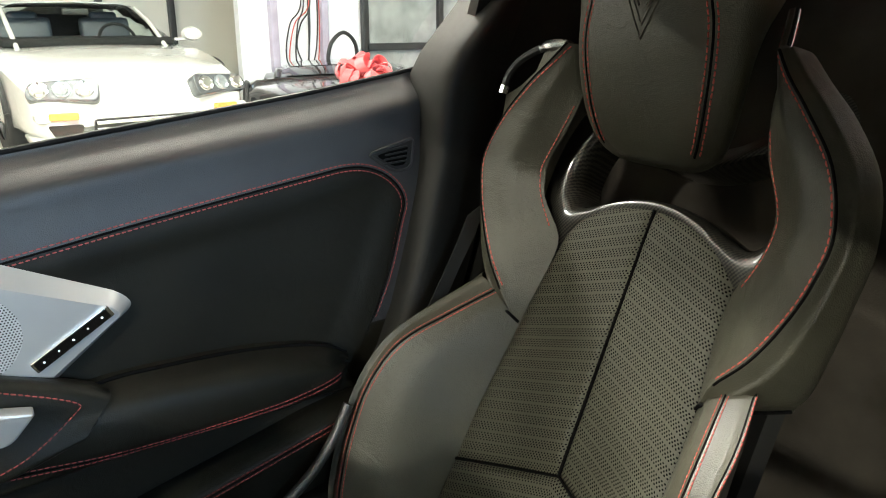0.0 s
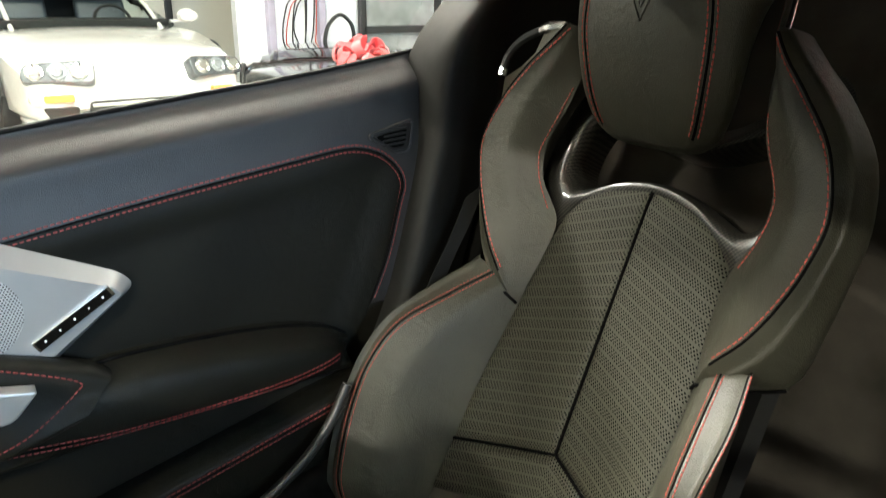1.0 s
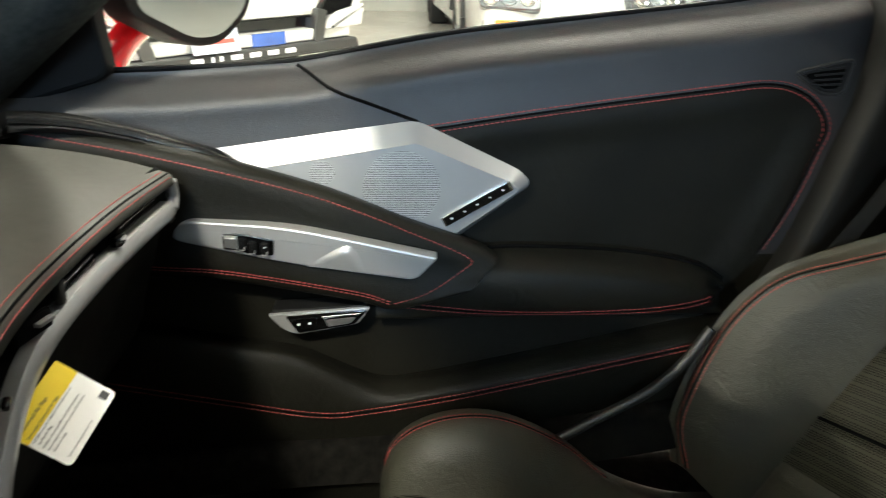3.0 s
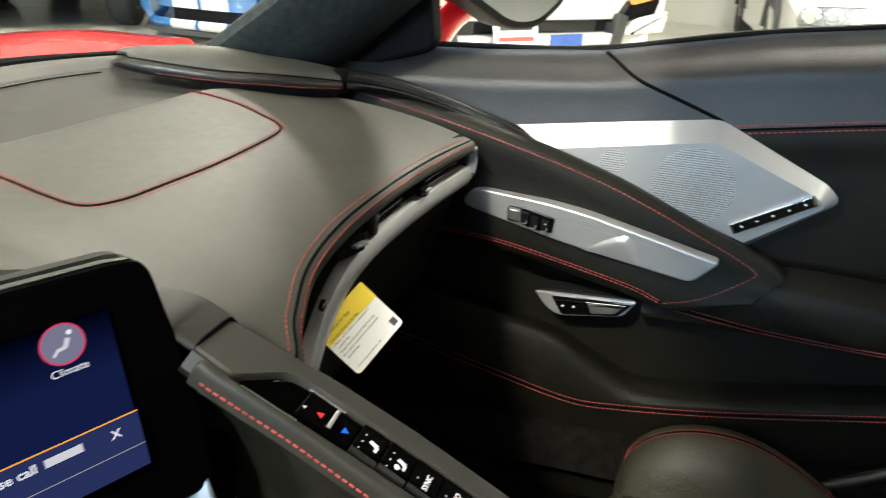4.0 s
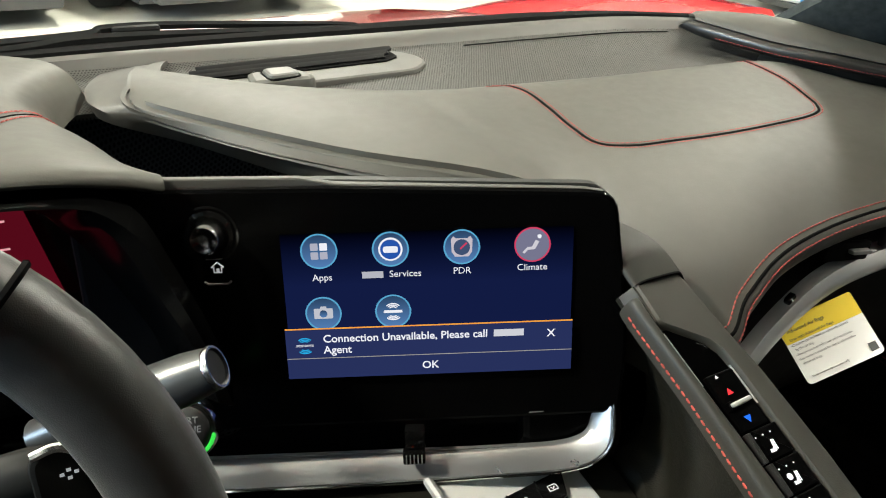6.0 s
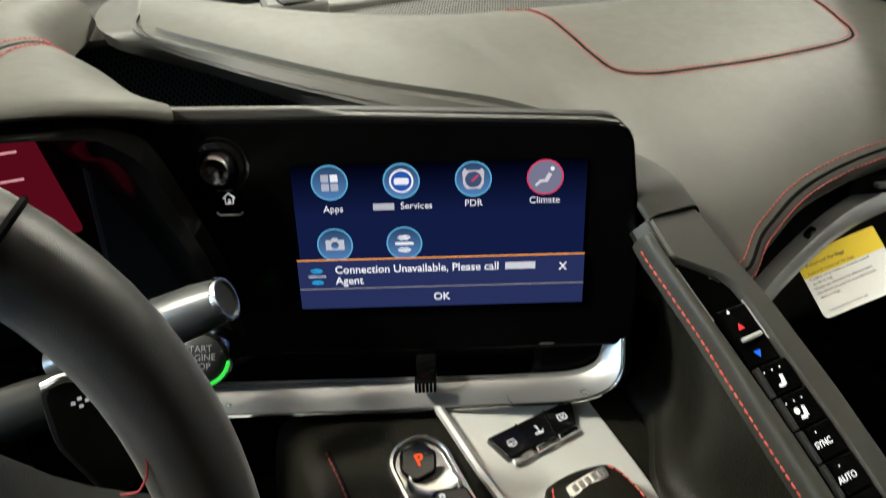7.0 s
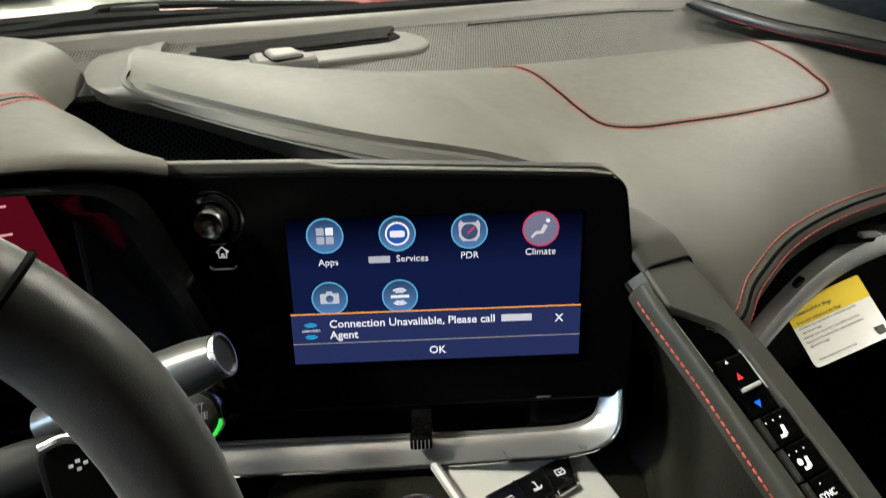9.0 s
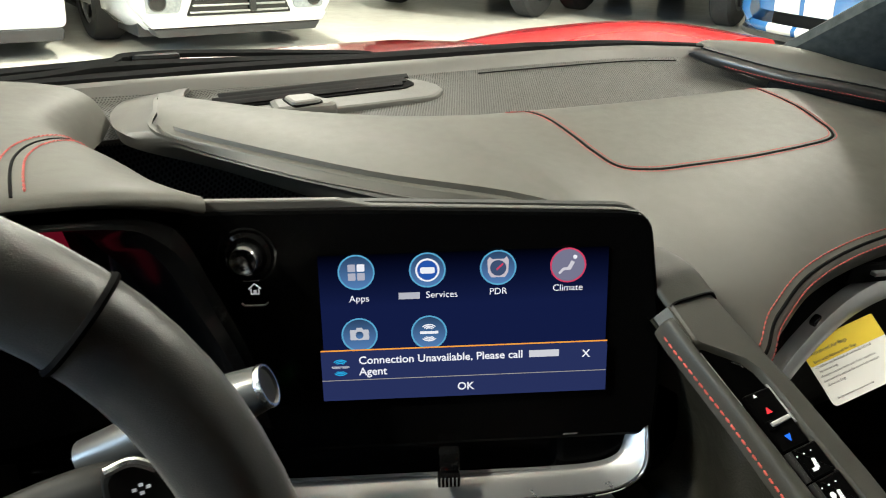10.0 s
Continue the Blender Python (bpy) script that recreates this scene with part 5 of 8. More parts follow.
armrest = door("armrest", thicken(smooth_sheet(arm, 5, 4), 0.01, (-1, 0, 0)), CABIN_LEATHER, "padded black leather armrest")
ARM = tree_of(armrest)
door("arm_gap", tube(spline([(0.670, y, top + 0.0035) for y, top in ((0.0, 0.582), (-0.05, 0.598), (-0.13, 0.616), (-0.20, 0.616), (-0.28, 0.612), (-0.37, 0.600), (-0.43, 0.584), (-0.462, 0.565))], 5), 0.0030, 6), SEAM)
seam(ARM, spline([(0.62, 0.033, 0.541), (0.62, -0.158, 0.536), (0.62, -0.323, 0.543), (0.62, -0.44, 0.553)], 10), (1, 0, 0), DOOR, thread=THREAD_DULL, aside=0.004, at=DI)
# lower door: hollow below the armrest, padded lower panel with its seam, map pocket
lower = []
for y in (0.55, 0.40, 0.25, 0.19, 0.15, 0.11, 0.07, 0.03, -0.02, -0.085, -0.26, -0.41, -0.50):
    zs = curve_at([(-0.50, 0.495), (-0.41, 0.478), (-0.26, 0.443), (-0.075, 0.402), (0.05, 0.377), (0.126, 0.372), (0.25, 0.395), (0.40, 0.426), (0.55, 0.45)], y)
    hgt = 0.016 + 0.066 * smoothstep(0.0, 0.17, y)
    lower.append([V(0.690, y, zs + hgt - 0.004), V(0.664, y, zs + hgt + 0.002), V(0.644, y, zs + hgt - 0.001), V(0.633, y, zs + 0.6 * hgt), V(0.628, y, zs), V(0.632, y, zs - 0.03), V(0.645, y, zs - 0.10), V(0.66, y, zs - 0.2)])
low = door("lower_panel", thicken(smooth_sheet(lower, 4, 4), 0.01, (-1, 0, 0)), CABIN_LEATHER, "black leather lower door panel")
LOW = tree_of(low)
seam(LOW, spline([(0.62, y, z) for y, z in ((0.42, 0.428), (0.25, 0.394), (0.126, 0.371), (0.05, 0.376), (-0.085, 0.400), (-0.261, 0.441), (-0.43, 0.481))], 8), (1, 0, 0), DOOR, thread=THREAD_DULL, aside=0.004, at=DI)
door("pocket_lip", tube(spline([(0.645, 0.19, 0.462), (0.643, 0.155, 0.443), (0.641, 0.10, 0.407), (0.640, 0.06, 0.392), (0.640, 0.023, 0.3855), (0.640, -0.03, 0.3905), (0.640, -0.075, 0.402)], 8), 0.0040, 8), CABIN_LEATHER, "edge of the map pocket")
# door handle and lock switches in a bright frame
hm = pose(0.640, 0, 0, 0, 0, -90)
door("handle_frame", plate(rounded([(-0.1895, 0.5310), (-0.046, 0.5410), (-0.064, 0.5150), (-0.150, 0.4990), (-0.170, 0.5075)], [0.004, 0.006, 0.006, 0.010, 0.010]), hm, 0.005, 0.002), ALU, "chrome-edged handle and lock switches")
door("handle_body", plate(rounded([(-0.186, 0.536), (-0.050, 0.543), (-0.074, 0.520), (-0.150, 0.511)], 0.006), hm @ pose(0, 0.005, 0), 0.03), PLASTIC)
door("handle_well", plate(rounded([(-0.165, 0.5290), (-0.051, 0.5380), (-0.068, 0.5165), (-0.148, 0.5025)], 0.004), hm @ pose(0, -0.002, 0), 0.006, 0.001), PIANO)
door("lock_switch", plate(rounded([(-0.160, 0.5250), (-0.120, 0.5285), (-0.124, 0.5115), (-0.147, 0.5075)], 0.002), hm @ pose(0, -0.005, 0), 0.01, 0.002), PIANO)
door("lock_mark", plate(disc(-0.1465, 0.5185, 0.0017, 10), hm @ pose(0, -0.0062, 0), 0.002), SYMBOL)
door("lock_mark", plate(disc(-0.1310, 0.5200, 0.0017, 10), hm @ pose(0, -0.0062, 0), 0.002), SYMBOL)
door("lever_edge", tube([hm @ V(x, -0.0075, z) for x, z in ((-0.114, 0.5310), (-0.060, 0.5358))], 0.0010, 6), CHROME_SOFT)
door("pull_lever", plate(rounded([(-0.113, 0.5290), (-0.062, 0.5335), (-0.074, 0.5185), (-0.106, 0.5130)], 0.003), hm @ pose(0, -0.006, 0), 0.012, 0.003), ALU_DARK)

# ---- passenger seat ----
SEAT = empty("bucket_seat", pose(0.345, -0.33, 0.16), "black leather bucket seat with red stitching and carbon trim", "seat")
SI = SEAT.matrix_world.inverted()
BACK = pose(0.345, -0.599, 0.480, 23.6, 0, 0)
BA = SI @ BACK


def back(name, bm, material, label="", smooth=True):
    return part(name, bm, material, SEAT, label, smooth, at=BA)


def crisp(r):
    """The section with a tight fold at its third point and flatter faces beside it."""
    return [r[0], r[0].lerp(r[1], 0.55), r[1], r[1].lerp(r[2], 0.5), r[1].lerp(r[2], 0.9), r[2].lerp(r[3], 0.12), r[2].lerp(r[3], 0.6), r[3], r[4], r[5]]


HW = [(-0.30, 0.167), (-0.15, 0.167), (-0.055, 0.161), (0.0, 0.160), (0.08, 0.158), (0.16, 0.153), (0.24, 0.143), (0.31, 0.134), (0.37, 0.126)]
DISH = [(-0.30, 0.036), (-0.05, 0.032), (0.016, 0.026), (0.08, 0.017), (0.16, 0.008), (0.24, 0.003), (0.31, -0.004)]
N = 36
for s in (-1, 1):
    rows = []
    for i in range(29):
        t = i / 28
        row = []
        for j in range(N + 1):
            q = j / N
            vt = 0.369 - 0.020 * q ** 2 - 0.045 * q ** 6
            vv = -0.35 * 0.16 * q + (vt + 0.35 * 0.16 * q) * t
            u = s * curve_at(HW, vv) * q
            edge = min(1.0, min(q * 2.2, 1 - q) * 9) ** 0.5 if 0 < q < 1 else 0.0
            te = min(1.0, min(t, 1 - t) * 20) ** 0.5 if 0 < t < 1 else 0.0
            row.append(V(u, -0.002 + 0.008 * edge * te + curve_at(DISH, vv) * q * q, vv))
        rows.append(row)
    ins = back("back_insert", thicken(sheet(rows), 0.02, (0, 1, 0)), PERF, "perforated black leather insert")
    # chevron band and smooth foot below it
    for nm, d0, d1, mt in (("chevron_band", 0.0, 0.092, PERF), ("back_foot", 0.092, 0.20, LEATHER)):
        rows = []
        for i in range(9):
            t = i / 8
            row = []
            for j in range(N + 1):
                q = j / N
                vv = -0.35 * 0.16 * q - d0 - (d1 - d0) * t + 0.10 * q * (d0 + (d1 - d0) * t)
                edge = min(1.0, (1 - q) * 9) ** 0.5 if q < 1 else 0.0
                te = min(1.0, min(t, 1 - t) * 7) ** 0.5 if 0 < t < 1 else 0.0
                row.append(V(s * curve_at(HW, vv) * q, -0.002 + (0.011 if nm == "chevron_band" else 0.006) * edge * te + curve_at(DISH, vv) * q * q, vv))
            rows.append(row)
        back(nm, thicken(sheet(rows), 0.02, (0, 1, 0)), mt)
    # shoulder wing: inner edge, face, crest, outer side, its rear, back
    net = [((0.135, 0.055, 0.548), (0.143, 0.086, 0.547), (0.153, 0.102, 0.544), (0.163, 0.090, 0.552), (0.167, 0.055, 0.556), (0.14, 0.02, 0.55)),
           ((0.137, 0.055, 0.520), (0.155, 0.087, 0.517), (0.176, 0.102, 0.515), (0.190, 0.086, 0.522), (0.196, 0.050, 0.526), (0.15, 0.00, 0.52)),
           ((0.141, 0.052, 0.485), (0.172, 0.084, 0.482), (0.206, 0.099, 0.4825), (0.224, 0.081, 0.488), (0.232, 0.045, 0.490), (0.17, -0.02, 0.48)),
           ((0.152, 0.047, 0.443), (0.200, 0.079, 0.438), (0.243, 0.091, 0.435), (0.262, 0.072, 0.437), (0.268, 0.040, 0.438), (0.19, -0.04, 0.43)),
           ((0.176, 0.037, 0.390), (0.220, 0.070, 0.383), (0.2635, 0.0853, 0.375), (0.276, 0.063, 0.375), (0.277, 0.020, 0.376), (0.20, -0.05, 0.37)),
           ((0.171, 0.026, 0.343), (0.215, 0.060, 0.330), (0.256, 0.075, 0.325), (0.270, 0.055, 0.322), (0.272, 0.010, 0.320), (0.20, -0.05, 0.32)),
           ((0.141, 0.003, 0.295), (0.190, 0.041, 0.285), (0.238, 0.064, 0.279), (0.257, 0.046, 0.272), (0.264, 0.000, 0.268), (0.19, -0.05, 0.27)),
           ((0.141, 0.004, 0.240), (0.175, 0.032, 0.240), (0.212, 0.053, 0.234), (0.237, 0.038, 0.225), (0.254, -0.01, 0.222), (0.18, -0.05, 0.22)),
           ((0.149, 0.008, 0.185), (0.163, 0.025, 0.190), (0.178, 0.042, 0.195), (0.205, 0.034, 0.189), (0.245, -0.01, 0.205), (0.17, -0.05, 0.18)),
           ((0.152, 0.008, 0.163), (0.157, 0.016, 0.166), (0.163, 0.026, 0.172), (0.190, 0.026, 0.176), (0.240, -0.02, 0.198), (0.17, -0.05, 0.17))]
    ctrl = [[V(s * u, w, v) for u, w, v in r] for r in net]
    wing = back("shoulder_wing", smooth_sheet([crisp(r) for r in ctrl], 5, 4), LEATHER, "padded leather shoulder wing")
    WT = tree_of(wing)
    crest = [r[2] for r in ctrl[:9]]
    seam(WT, spline([V(p.x, 0.2, p.z) for p in crest], 8), (0, -1, 0), SEAT, sides=(-s,), aside=0.0045, groove=0.0017, at=BA, fine=1.15)
    inn = [V(s * u, 0.2, v) for u, v in ((0.146, 0.472), (0.157, 0.440), (0.1795, 0.390), (0.1805, 0.366), (0.172, 0.338), (0.152, 0.303))]
    seam(WT, spline(inn, 8), (0, -1, 0), SEAT, sides=(s,), aside=0.002, groove=0, at=BA)
    back("wing_border", tube(spline([(s * 0.152, 0.011, 0.160), (s * 0.165, 0.024, 0.168), (s * 0.192, 0.028, 0.174), (s * 0.222, 0.012, 0.186), (s * 0.242, -0.01, 0.198)], 6), 0.0022, 6), SEAM)
    # side bolster
    net = [((0.150, 0.004, 0.185), (0.168, 0.020, 0.193), (0.193, 0.036, 0.193), (0.228, 0.040, 0.205), (0.255, 0.000, 0.210), (0.2, -0.07, 0.20)),
           ((0.153, 0.008, 0.140), (0.188, 0.060, 0.142), (0.2165, 0.085, 0.139), (0.252, 0.080, 0.150), (0.275, 0.000, 0.150), (0.2, -0.07, 0.14)),
           ((0.157, 0.017, 0.080), (0.205, 0.098, 0.075), (0.241, 0.135, 0.077), (0.270, 0.129, 0.082), (0.290, 0.020, 0.080), (0.2, -0.07, 0.08)),
           ((0.158, 0.026, 0.010), (0.212, 0.115, 0.006), (0.255, 0.153, 0.006), (0.281, 0.148, 0.008), (0.298, 0.030, 0.000), (0.2, -0.07, 0.00)),
           ((0.160, 0.030, -0.068), (0.214, 0.116, -0.068), (0.258, 0.153, -0.068), (0.285, 0.148, -0.070), (0.300, 0.030, -0.070), (0.2, -0.07, -0.07)),
           ((0.164, 0.030, -0.140), (0.208, 0.108, -0.140), (0.252, 0.147, -0.140), (0.282, 0.142, -0.140), (0.298, 0.030, -0.140), (0.2, -0.07, -0.14)),
           ((0.164, 0.028, -0.190), (0.203, 0.096, -0.185), (0.245, 0.136, -0.185), (0.275, 0.132, -0.190), (0.290, 0.030, -0.190), (0.2, -0.06, -0.19)),
           ((0.164, 0.010, -0.250), (0.190, 0.060, -0.245), (0.232, 0.095, -0.240), (0.262, 0.100, -0.250), (0.280, 0.000, -0.250), (0.2, -0.06, -0.25))]
    ctrl = [[V(s * u, w, v) for u, w, v in r] for r in net]
    if s < 0:
        for r in ctrl:
            r[4].x += 0.065
            r[5].x += 0.03
    bol = back("side_bolster", smooth_sheet([crisp(r) for r in ctrl], 5, 4), LEATHER, "leather side bolster")
    BT = tree_of(bol)
    seam(BT, spline([V(r[2].x, 0.3, r[2].z) for r in ctrl], 8), (0, -1, 0), SEAT, sides=(-1, 1), aside=0.0046, groove=0.0016, at=BA, fine=0.8)
    if s < 0:
        seam(BT, spline([V(r[3].x + 0.004, 0.3, r[3].z) for r in ctrl[:7]], 8), (0, -1, 0), SEAT, sides=(-1,), aside=0.004, groove=0.0014, at=BA, fine=0.9)
back("centre_seam", tube([V(0, 0.0015, v) for v in np.linspace(0.0, 0.366, 20)], 0.0024, 6), SEAM)
back("centre_seam", tube([V(-0.160, 0.031, -0.0565), V(-0.08, 0.010, -0.0285), V(0, 0.001, -0.001), V(0.08, 0.010, -0.0285), V(0.160, 0.031, -0.0565)], 0.0022, 6), SEAM)
# head restraint
rows = []
for v, hw, wf, wb in ((0.416, 0.040, 0.044, 0.026), (0.420, 0.066, 0.054, 0.018), (0.436, 0.092, 0.070, 0.020), (0.466, 0.108, 0.093, 0.034), (0.5035, 0.117, 0.116, 0.050), (0.534, 0.121, 0.133, 0.058), (0.57, 0.125, 0.148, 0.058), (0.61, 0.134, 0.161, 0.052), (0.66, 0.142, 0.172, 0.055), (0.70, 0.132, 0.172, 0.075), (0.725, 0.09, 0.155, 0.10)):
    ring = []
    for k in range(40):
        a = 2 * math.pi * k / 40
        c, sn = math.cos(a), math.sin(a)
        e = (abs(c) ** 3.2 + abs(sn) ** 2.6) ** (-1 / 3.0)
        ring.append(V(hw * c * e, (wf + wb) / 2 + (wf - wb) / 2 * sn * e, v))
    rows.append(ring)
cols = [spline(c, 4) for c in zip(*rows)]
bm = sheet([list(r) for r in zip(*cols)], True)
bmesh.ops.holes_fill(bm, edges=[e for e in bm.edges if len(e.link_faces) == 1], sides=0)
hr = back("head_restraint", bm, LEATHER, "fixed leather head restraint with double red seams")
HT = tree_of(hr)
for s in (-1, 1):
    seam(HT, spline([(s * u, 0.3, v) for u, v in ((0.080, 0.700), (0.082, 0.640), (0.085, 0.587), (0.091, 0.560), (0.093, 0.534), (0.0907, 0.5035), (0.084, 0.466), (0.0757, 0.440), (0.068, 0.426))], 8), (0, -1, 0), SEAT, aside=0.0054, groove=0.0017, at=BA, fine=1.1)
for k, (a, b) in enumerate((((0.0, 0.538), (-0.040, 0.610)), ((0.0, 0.538), (0.040, 0.610)), ((0.0, 0.552), (-0.030, 0.606)), ((0.0, 0.552), (0.030, 0.606)), ((-0.006, 0.572), (-0.024, 0.604)), ((0.006, 0.572), (0.024, 0.604)))):
    dr = drape(HT, even([V(a[0], 0.3, a[1]), V((a[0] + b[0]) / 2, 0.3, (a[1] + b[1]) / 2), V(b[0], 0.3, b[1])], 0.006), (0, -1, 0), -0.0004)
    back("embossed_mark", tube([p for p, n in dr], 0.0017, 6), LEATHER)
# carbon back frame with its opening
half = [(0.0, 0.381), (0.05, 0.374), (0.10, 0.355), (0.130, 0.348), (0.151, 0.364), (0.155, 0.400), (0.142, 0.440), (0.118, 0.455), (0.088, 0.443), (0.05, 0.428), (0.0, 0.4225)]
hole = half + [(-u, v) for u, v in reversed(half[1:-1])]
ho = spline([(u, -0.016, v) for u, v in hole], 4, True)
mid2 = [V(p.x * 1.12, 0.003, 0.405 + (p.z - 0.405) * 1.36 - 0.002) for p in ho]
far2 = [V(p.x * 1.42, -0.022, 0.405 + (p.z - 0.405) * 2.8) for p in ho]
deep = [p + V(0, -0.05, 0) for p in ho]
cols = [spline([d, a, b, c], 4) for d, a, b, c in zip(deep, ho, mid2, far2)]
back("carbon_frame", sheet([list(r) for r in zip(*cols)], True), CARBON, "glossy carbon fibre back frame")
back("back_shell", thicken(smooth_sheet([[V(u, w, v) for u, w in ((-0.21, -0.07), (-0.15, -0.10), (0.0, -0.115), (0.2, -0.10), (0.27, -0.05))] for v in (-0.28, 0.0, 0.2, 0.34)], 4, 4), 0.02, (0, -1, 0)), PLASTIC)
# belt guide loop on the outer shoulder, its bracket, and the fixing on the inner shoulder
loop = spline([(0.160, 0.092, 0.5455), (0.186, 0.092, 0.543), (0.212, 0.090, 0.538), (0.247, 0.088, 0.522), (0.266, 0.086, 0.500), (0.270, 0.084, 0.474)], 6)
back("belt_guide", tube(loop, 0.0058, 8), PLASTIC, "black belt guide loop")
back("guide_end", tube(loop[:13], 0.0070, 8, taper=lambda t: 0.8 + 0.4 * math.sin(3.1 * t)), CHROME_SOFT, "chrome end of the belt guide")
back("guide_end", tube([V(0.270, 0.084, 0.481), V(0.2705, 0.083, 0.470)], 0.0072, 8), CHROME_SOFT, "chrome end of the belt guide")
back("guide_bracket", thicken(sheet([[V(0.170, 0.094, 0.538), V(0.205, 0.088, 0.534), V(0.212, 0.082, 0.512), V(0.240, 0.078, 0.487), V(0.272, 0.074, 0.470)], [V(0.180, 0.090, 0.505), V(0.205, 0.084, 0.495), V(0.225, 0.078, 0.470), V(0.248, 0.072, 0.445), V(0.270, 0.064, 0.420)]]), 0.02, (0, 1, 0)), LEATHER)
back("inner_guide", tube(spline([(0.262, 0.060, 0.478), (0.240, 0.062, 0.496), (0.220, 0.066, 0.502)], 6), 0.004, 8), PLASTIC)
back("guide_post", tube([V(-0.146, 0.078, 0.552), V(-0.138, 0.068, 0.575), V(-0.128, 0.058, 0.602)], 0.0078, 10), CHROME_SOFT, "chrome belt guide post")


def cush(name, bm, material, label="", smooth=True):
    return part(name, bm, material, SEAT, label, smooth, at=SI)


rows = [[V(0.345 + u, y, z + 0.010 * (1 - (u / 0.18) ** 2)) for u in (-0.18, -0.12, -0.04, 0.04, 0.12, 0.18)] for y, z in ((-0.60, 0.255), (-0.50, 0.250), (-0.35, 0.252), (-0.18, 0.290), (-0.04, 0.325), (0.02, 0.318), (0.045, 0.28), (0.04, 0.2))]
cush("seat_cushion", thicken(smooth_sheet(rows, 4, 4), 0.03, (0, 0, 1)), PERF, "leather seat cushion")
for s in (-1, 1):
    net = []
    for y, top, w in ((-0.52, 0.250, 0.8), (-0.40, 0.258, 0.9), (-0.30, 0.296, 1.0), (-0.226, 0.360, 1.0), (-0.145, 0.404, 1.0), (-0.08, 0.413, 1.0), (-0.02, 0.397, 0.95), (0.02, 0.360, 0.8), (0.035, 0.30, 0.6)):
        net.append([V(0.345 + s * u, y, max(0.165, z)) for u, z in ((0.150, top - 0.085), (0.172, top - 0.030), (0.198, top - 0.004), (0.220, top), (0.248 * w + 0.225 * (1 - w), top - 0.012), (0.262 * w + 0.23 * (1 - w), top - 0.06), (0.262, top - 0.18))])
    cb = cush("thigh_bolster", smooth_sheet(net, 5, 5), LEATHER, "leather thigh bolster")
    CT = tree_of(cb)
    seam(CT, spline([(0.345 + s * 0.215, y, 0.6) for y in (0.028, -0.02, -0.08, -0.145, -0.226, -0.32, -0.42)], 6), (0, 0, -1), SEAT, aside=0.004, groove=0.0016, thread=THREAD_DULL, at=SI)
cush("seat_base", block(pose(0.345, -0.28, 0.211), 0.48, 0.60, 0.102, 0.03), PLASTIC)
belt = empty("seat_belt", pose(0.62, -0.64, 0.5), "black seat belt webbing running down behind the seat", "seat belt")
BI = belt.matrix_world.inverted()
bl = spline([(0.632, -0.68, 0.77), (0.622, -0.64, 0.71), (0.612, -0.595, 0.65), (0.606, -0.52, 0.52), (0.60, -0.47, 0.40)], 8)
part("webbing", thicken(sheet([[p + V(0.0, -0.020, 0.010) for p in bl], [p + V(0, 0.020, -0.010) for p in bl]]), 0.002), shader("belt_webbing", (0.014, 0.014, 0.013), 0.8, spec=0.15, grain=0.6, grain_scale=900), belt, at=BI)
part("buckle", block(pose(0.600, -0.462, 0.385, -20, 0, 0), 0.022, 0.05, 0.07, 0.008), PLASTIC, belt, "black belt buckle", at=BI)

# ---- dashboard ----
DASHB = empty("dashboard", pose(0.15, 0.6, 0.3), "black leather dashboard with red seams and silver trim", "dashboard")
HI = DASHB.matrix_world.inverted()


def dash(name, bm, material, label="", smooth=True, parent=None):
    return part(name, bm, material, DASHB, label, smooth, at=HI)


def deck(y):
    return 0.805 + 0.085 * (y - 0.4)


FRONT = [(-0.2295, 0.712), (-0.212, 0.696), (-0.128, 0.637), (-0.055, 0.603), (0.008, 0.589), (0.069, 0.585), (0.150, 0.580), (0.232, 0.576), (0.320, 0.576), (0.394, 0.575), (0.480, 0.572), (0.585, 0.565)]
REAR = [(-0.2485, 0.618, 0.827), (-0.2340, 0.585, 0.8225), (-0.128, 0.468, 0.811), (-0.032, 0.386, 0.804), (0.012, 0.325, 0.787), (0.052, 0.246, 0.733), (0.095, 0.262, 0.744), (0.148, 0.279, 0.758), (0.225, 0.287, 0.766), (0.340, 0.288, 0.767), (0.460, 0.285, 0.763), (0.585, 0.280, 0.7535)]
f_c = spline([(x, y, deck(y)) for x, y in FRONT], 6)
r_c = spline(REAR, 6)
rows = []
for t in (0.0, 0.02, 0.06, 0.12, 0.2, 0.3, 0.4, 0.5, 0.6, 0.68, 0.76, 0.83, 0.89, 0.94, 0.975, 1.0):
    row = []
    for a, b in zip(f_c, r_c):
        p = a.lerp(b, t)
        drop = deck(b.y) - b.z
        soft = 0.25 * t + 0.75 * t ** 4 if drop > 0.005 else t
        p.z = deck(p.y) - drop * soft + 0.006 * math.sin(math.pi * t) - 0.006 * smoothstep(0.06, 0.0, t) - 0.024 * smoothstep(0.40, 0.59, p.x) * (1 - t ** 3)
        row.append(p)
    rows.append(row)
for dy, dz in ((-0.0022, -0.0018), (-0.0042, -0.0060), (-0.0046, -0.0110), (-0.0025, -0.0150), (0.008, -0.0165)):
    rows.append([b + V(0, dy, dz) * (0.4 + 0.6 * smoothstep(-0.02, 0.06, b.x)) for b in r_c])
pad = dash("dash_pad", thicken(sheet(rows), 0.012, (0, 0, 1)), DASH, "soft black leather dash top")
PAD = tree_of(pad)
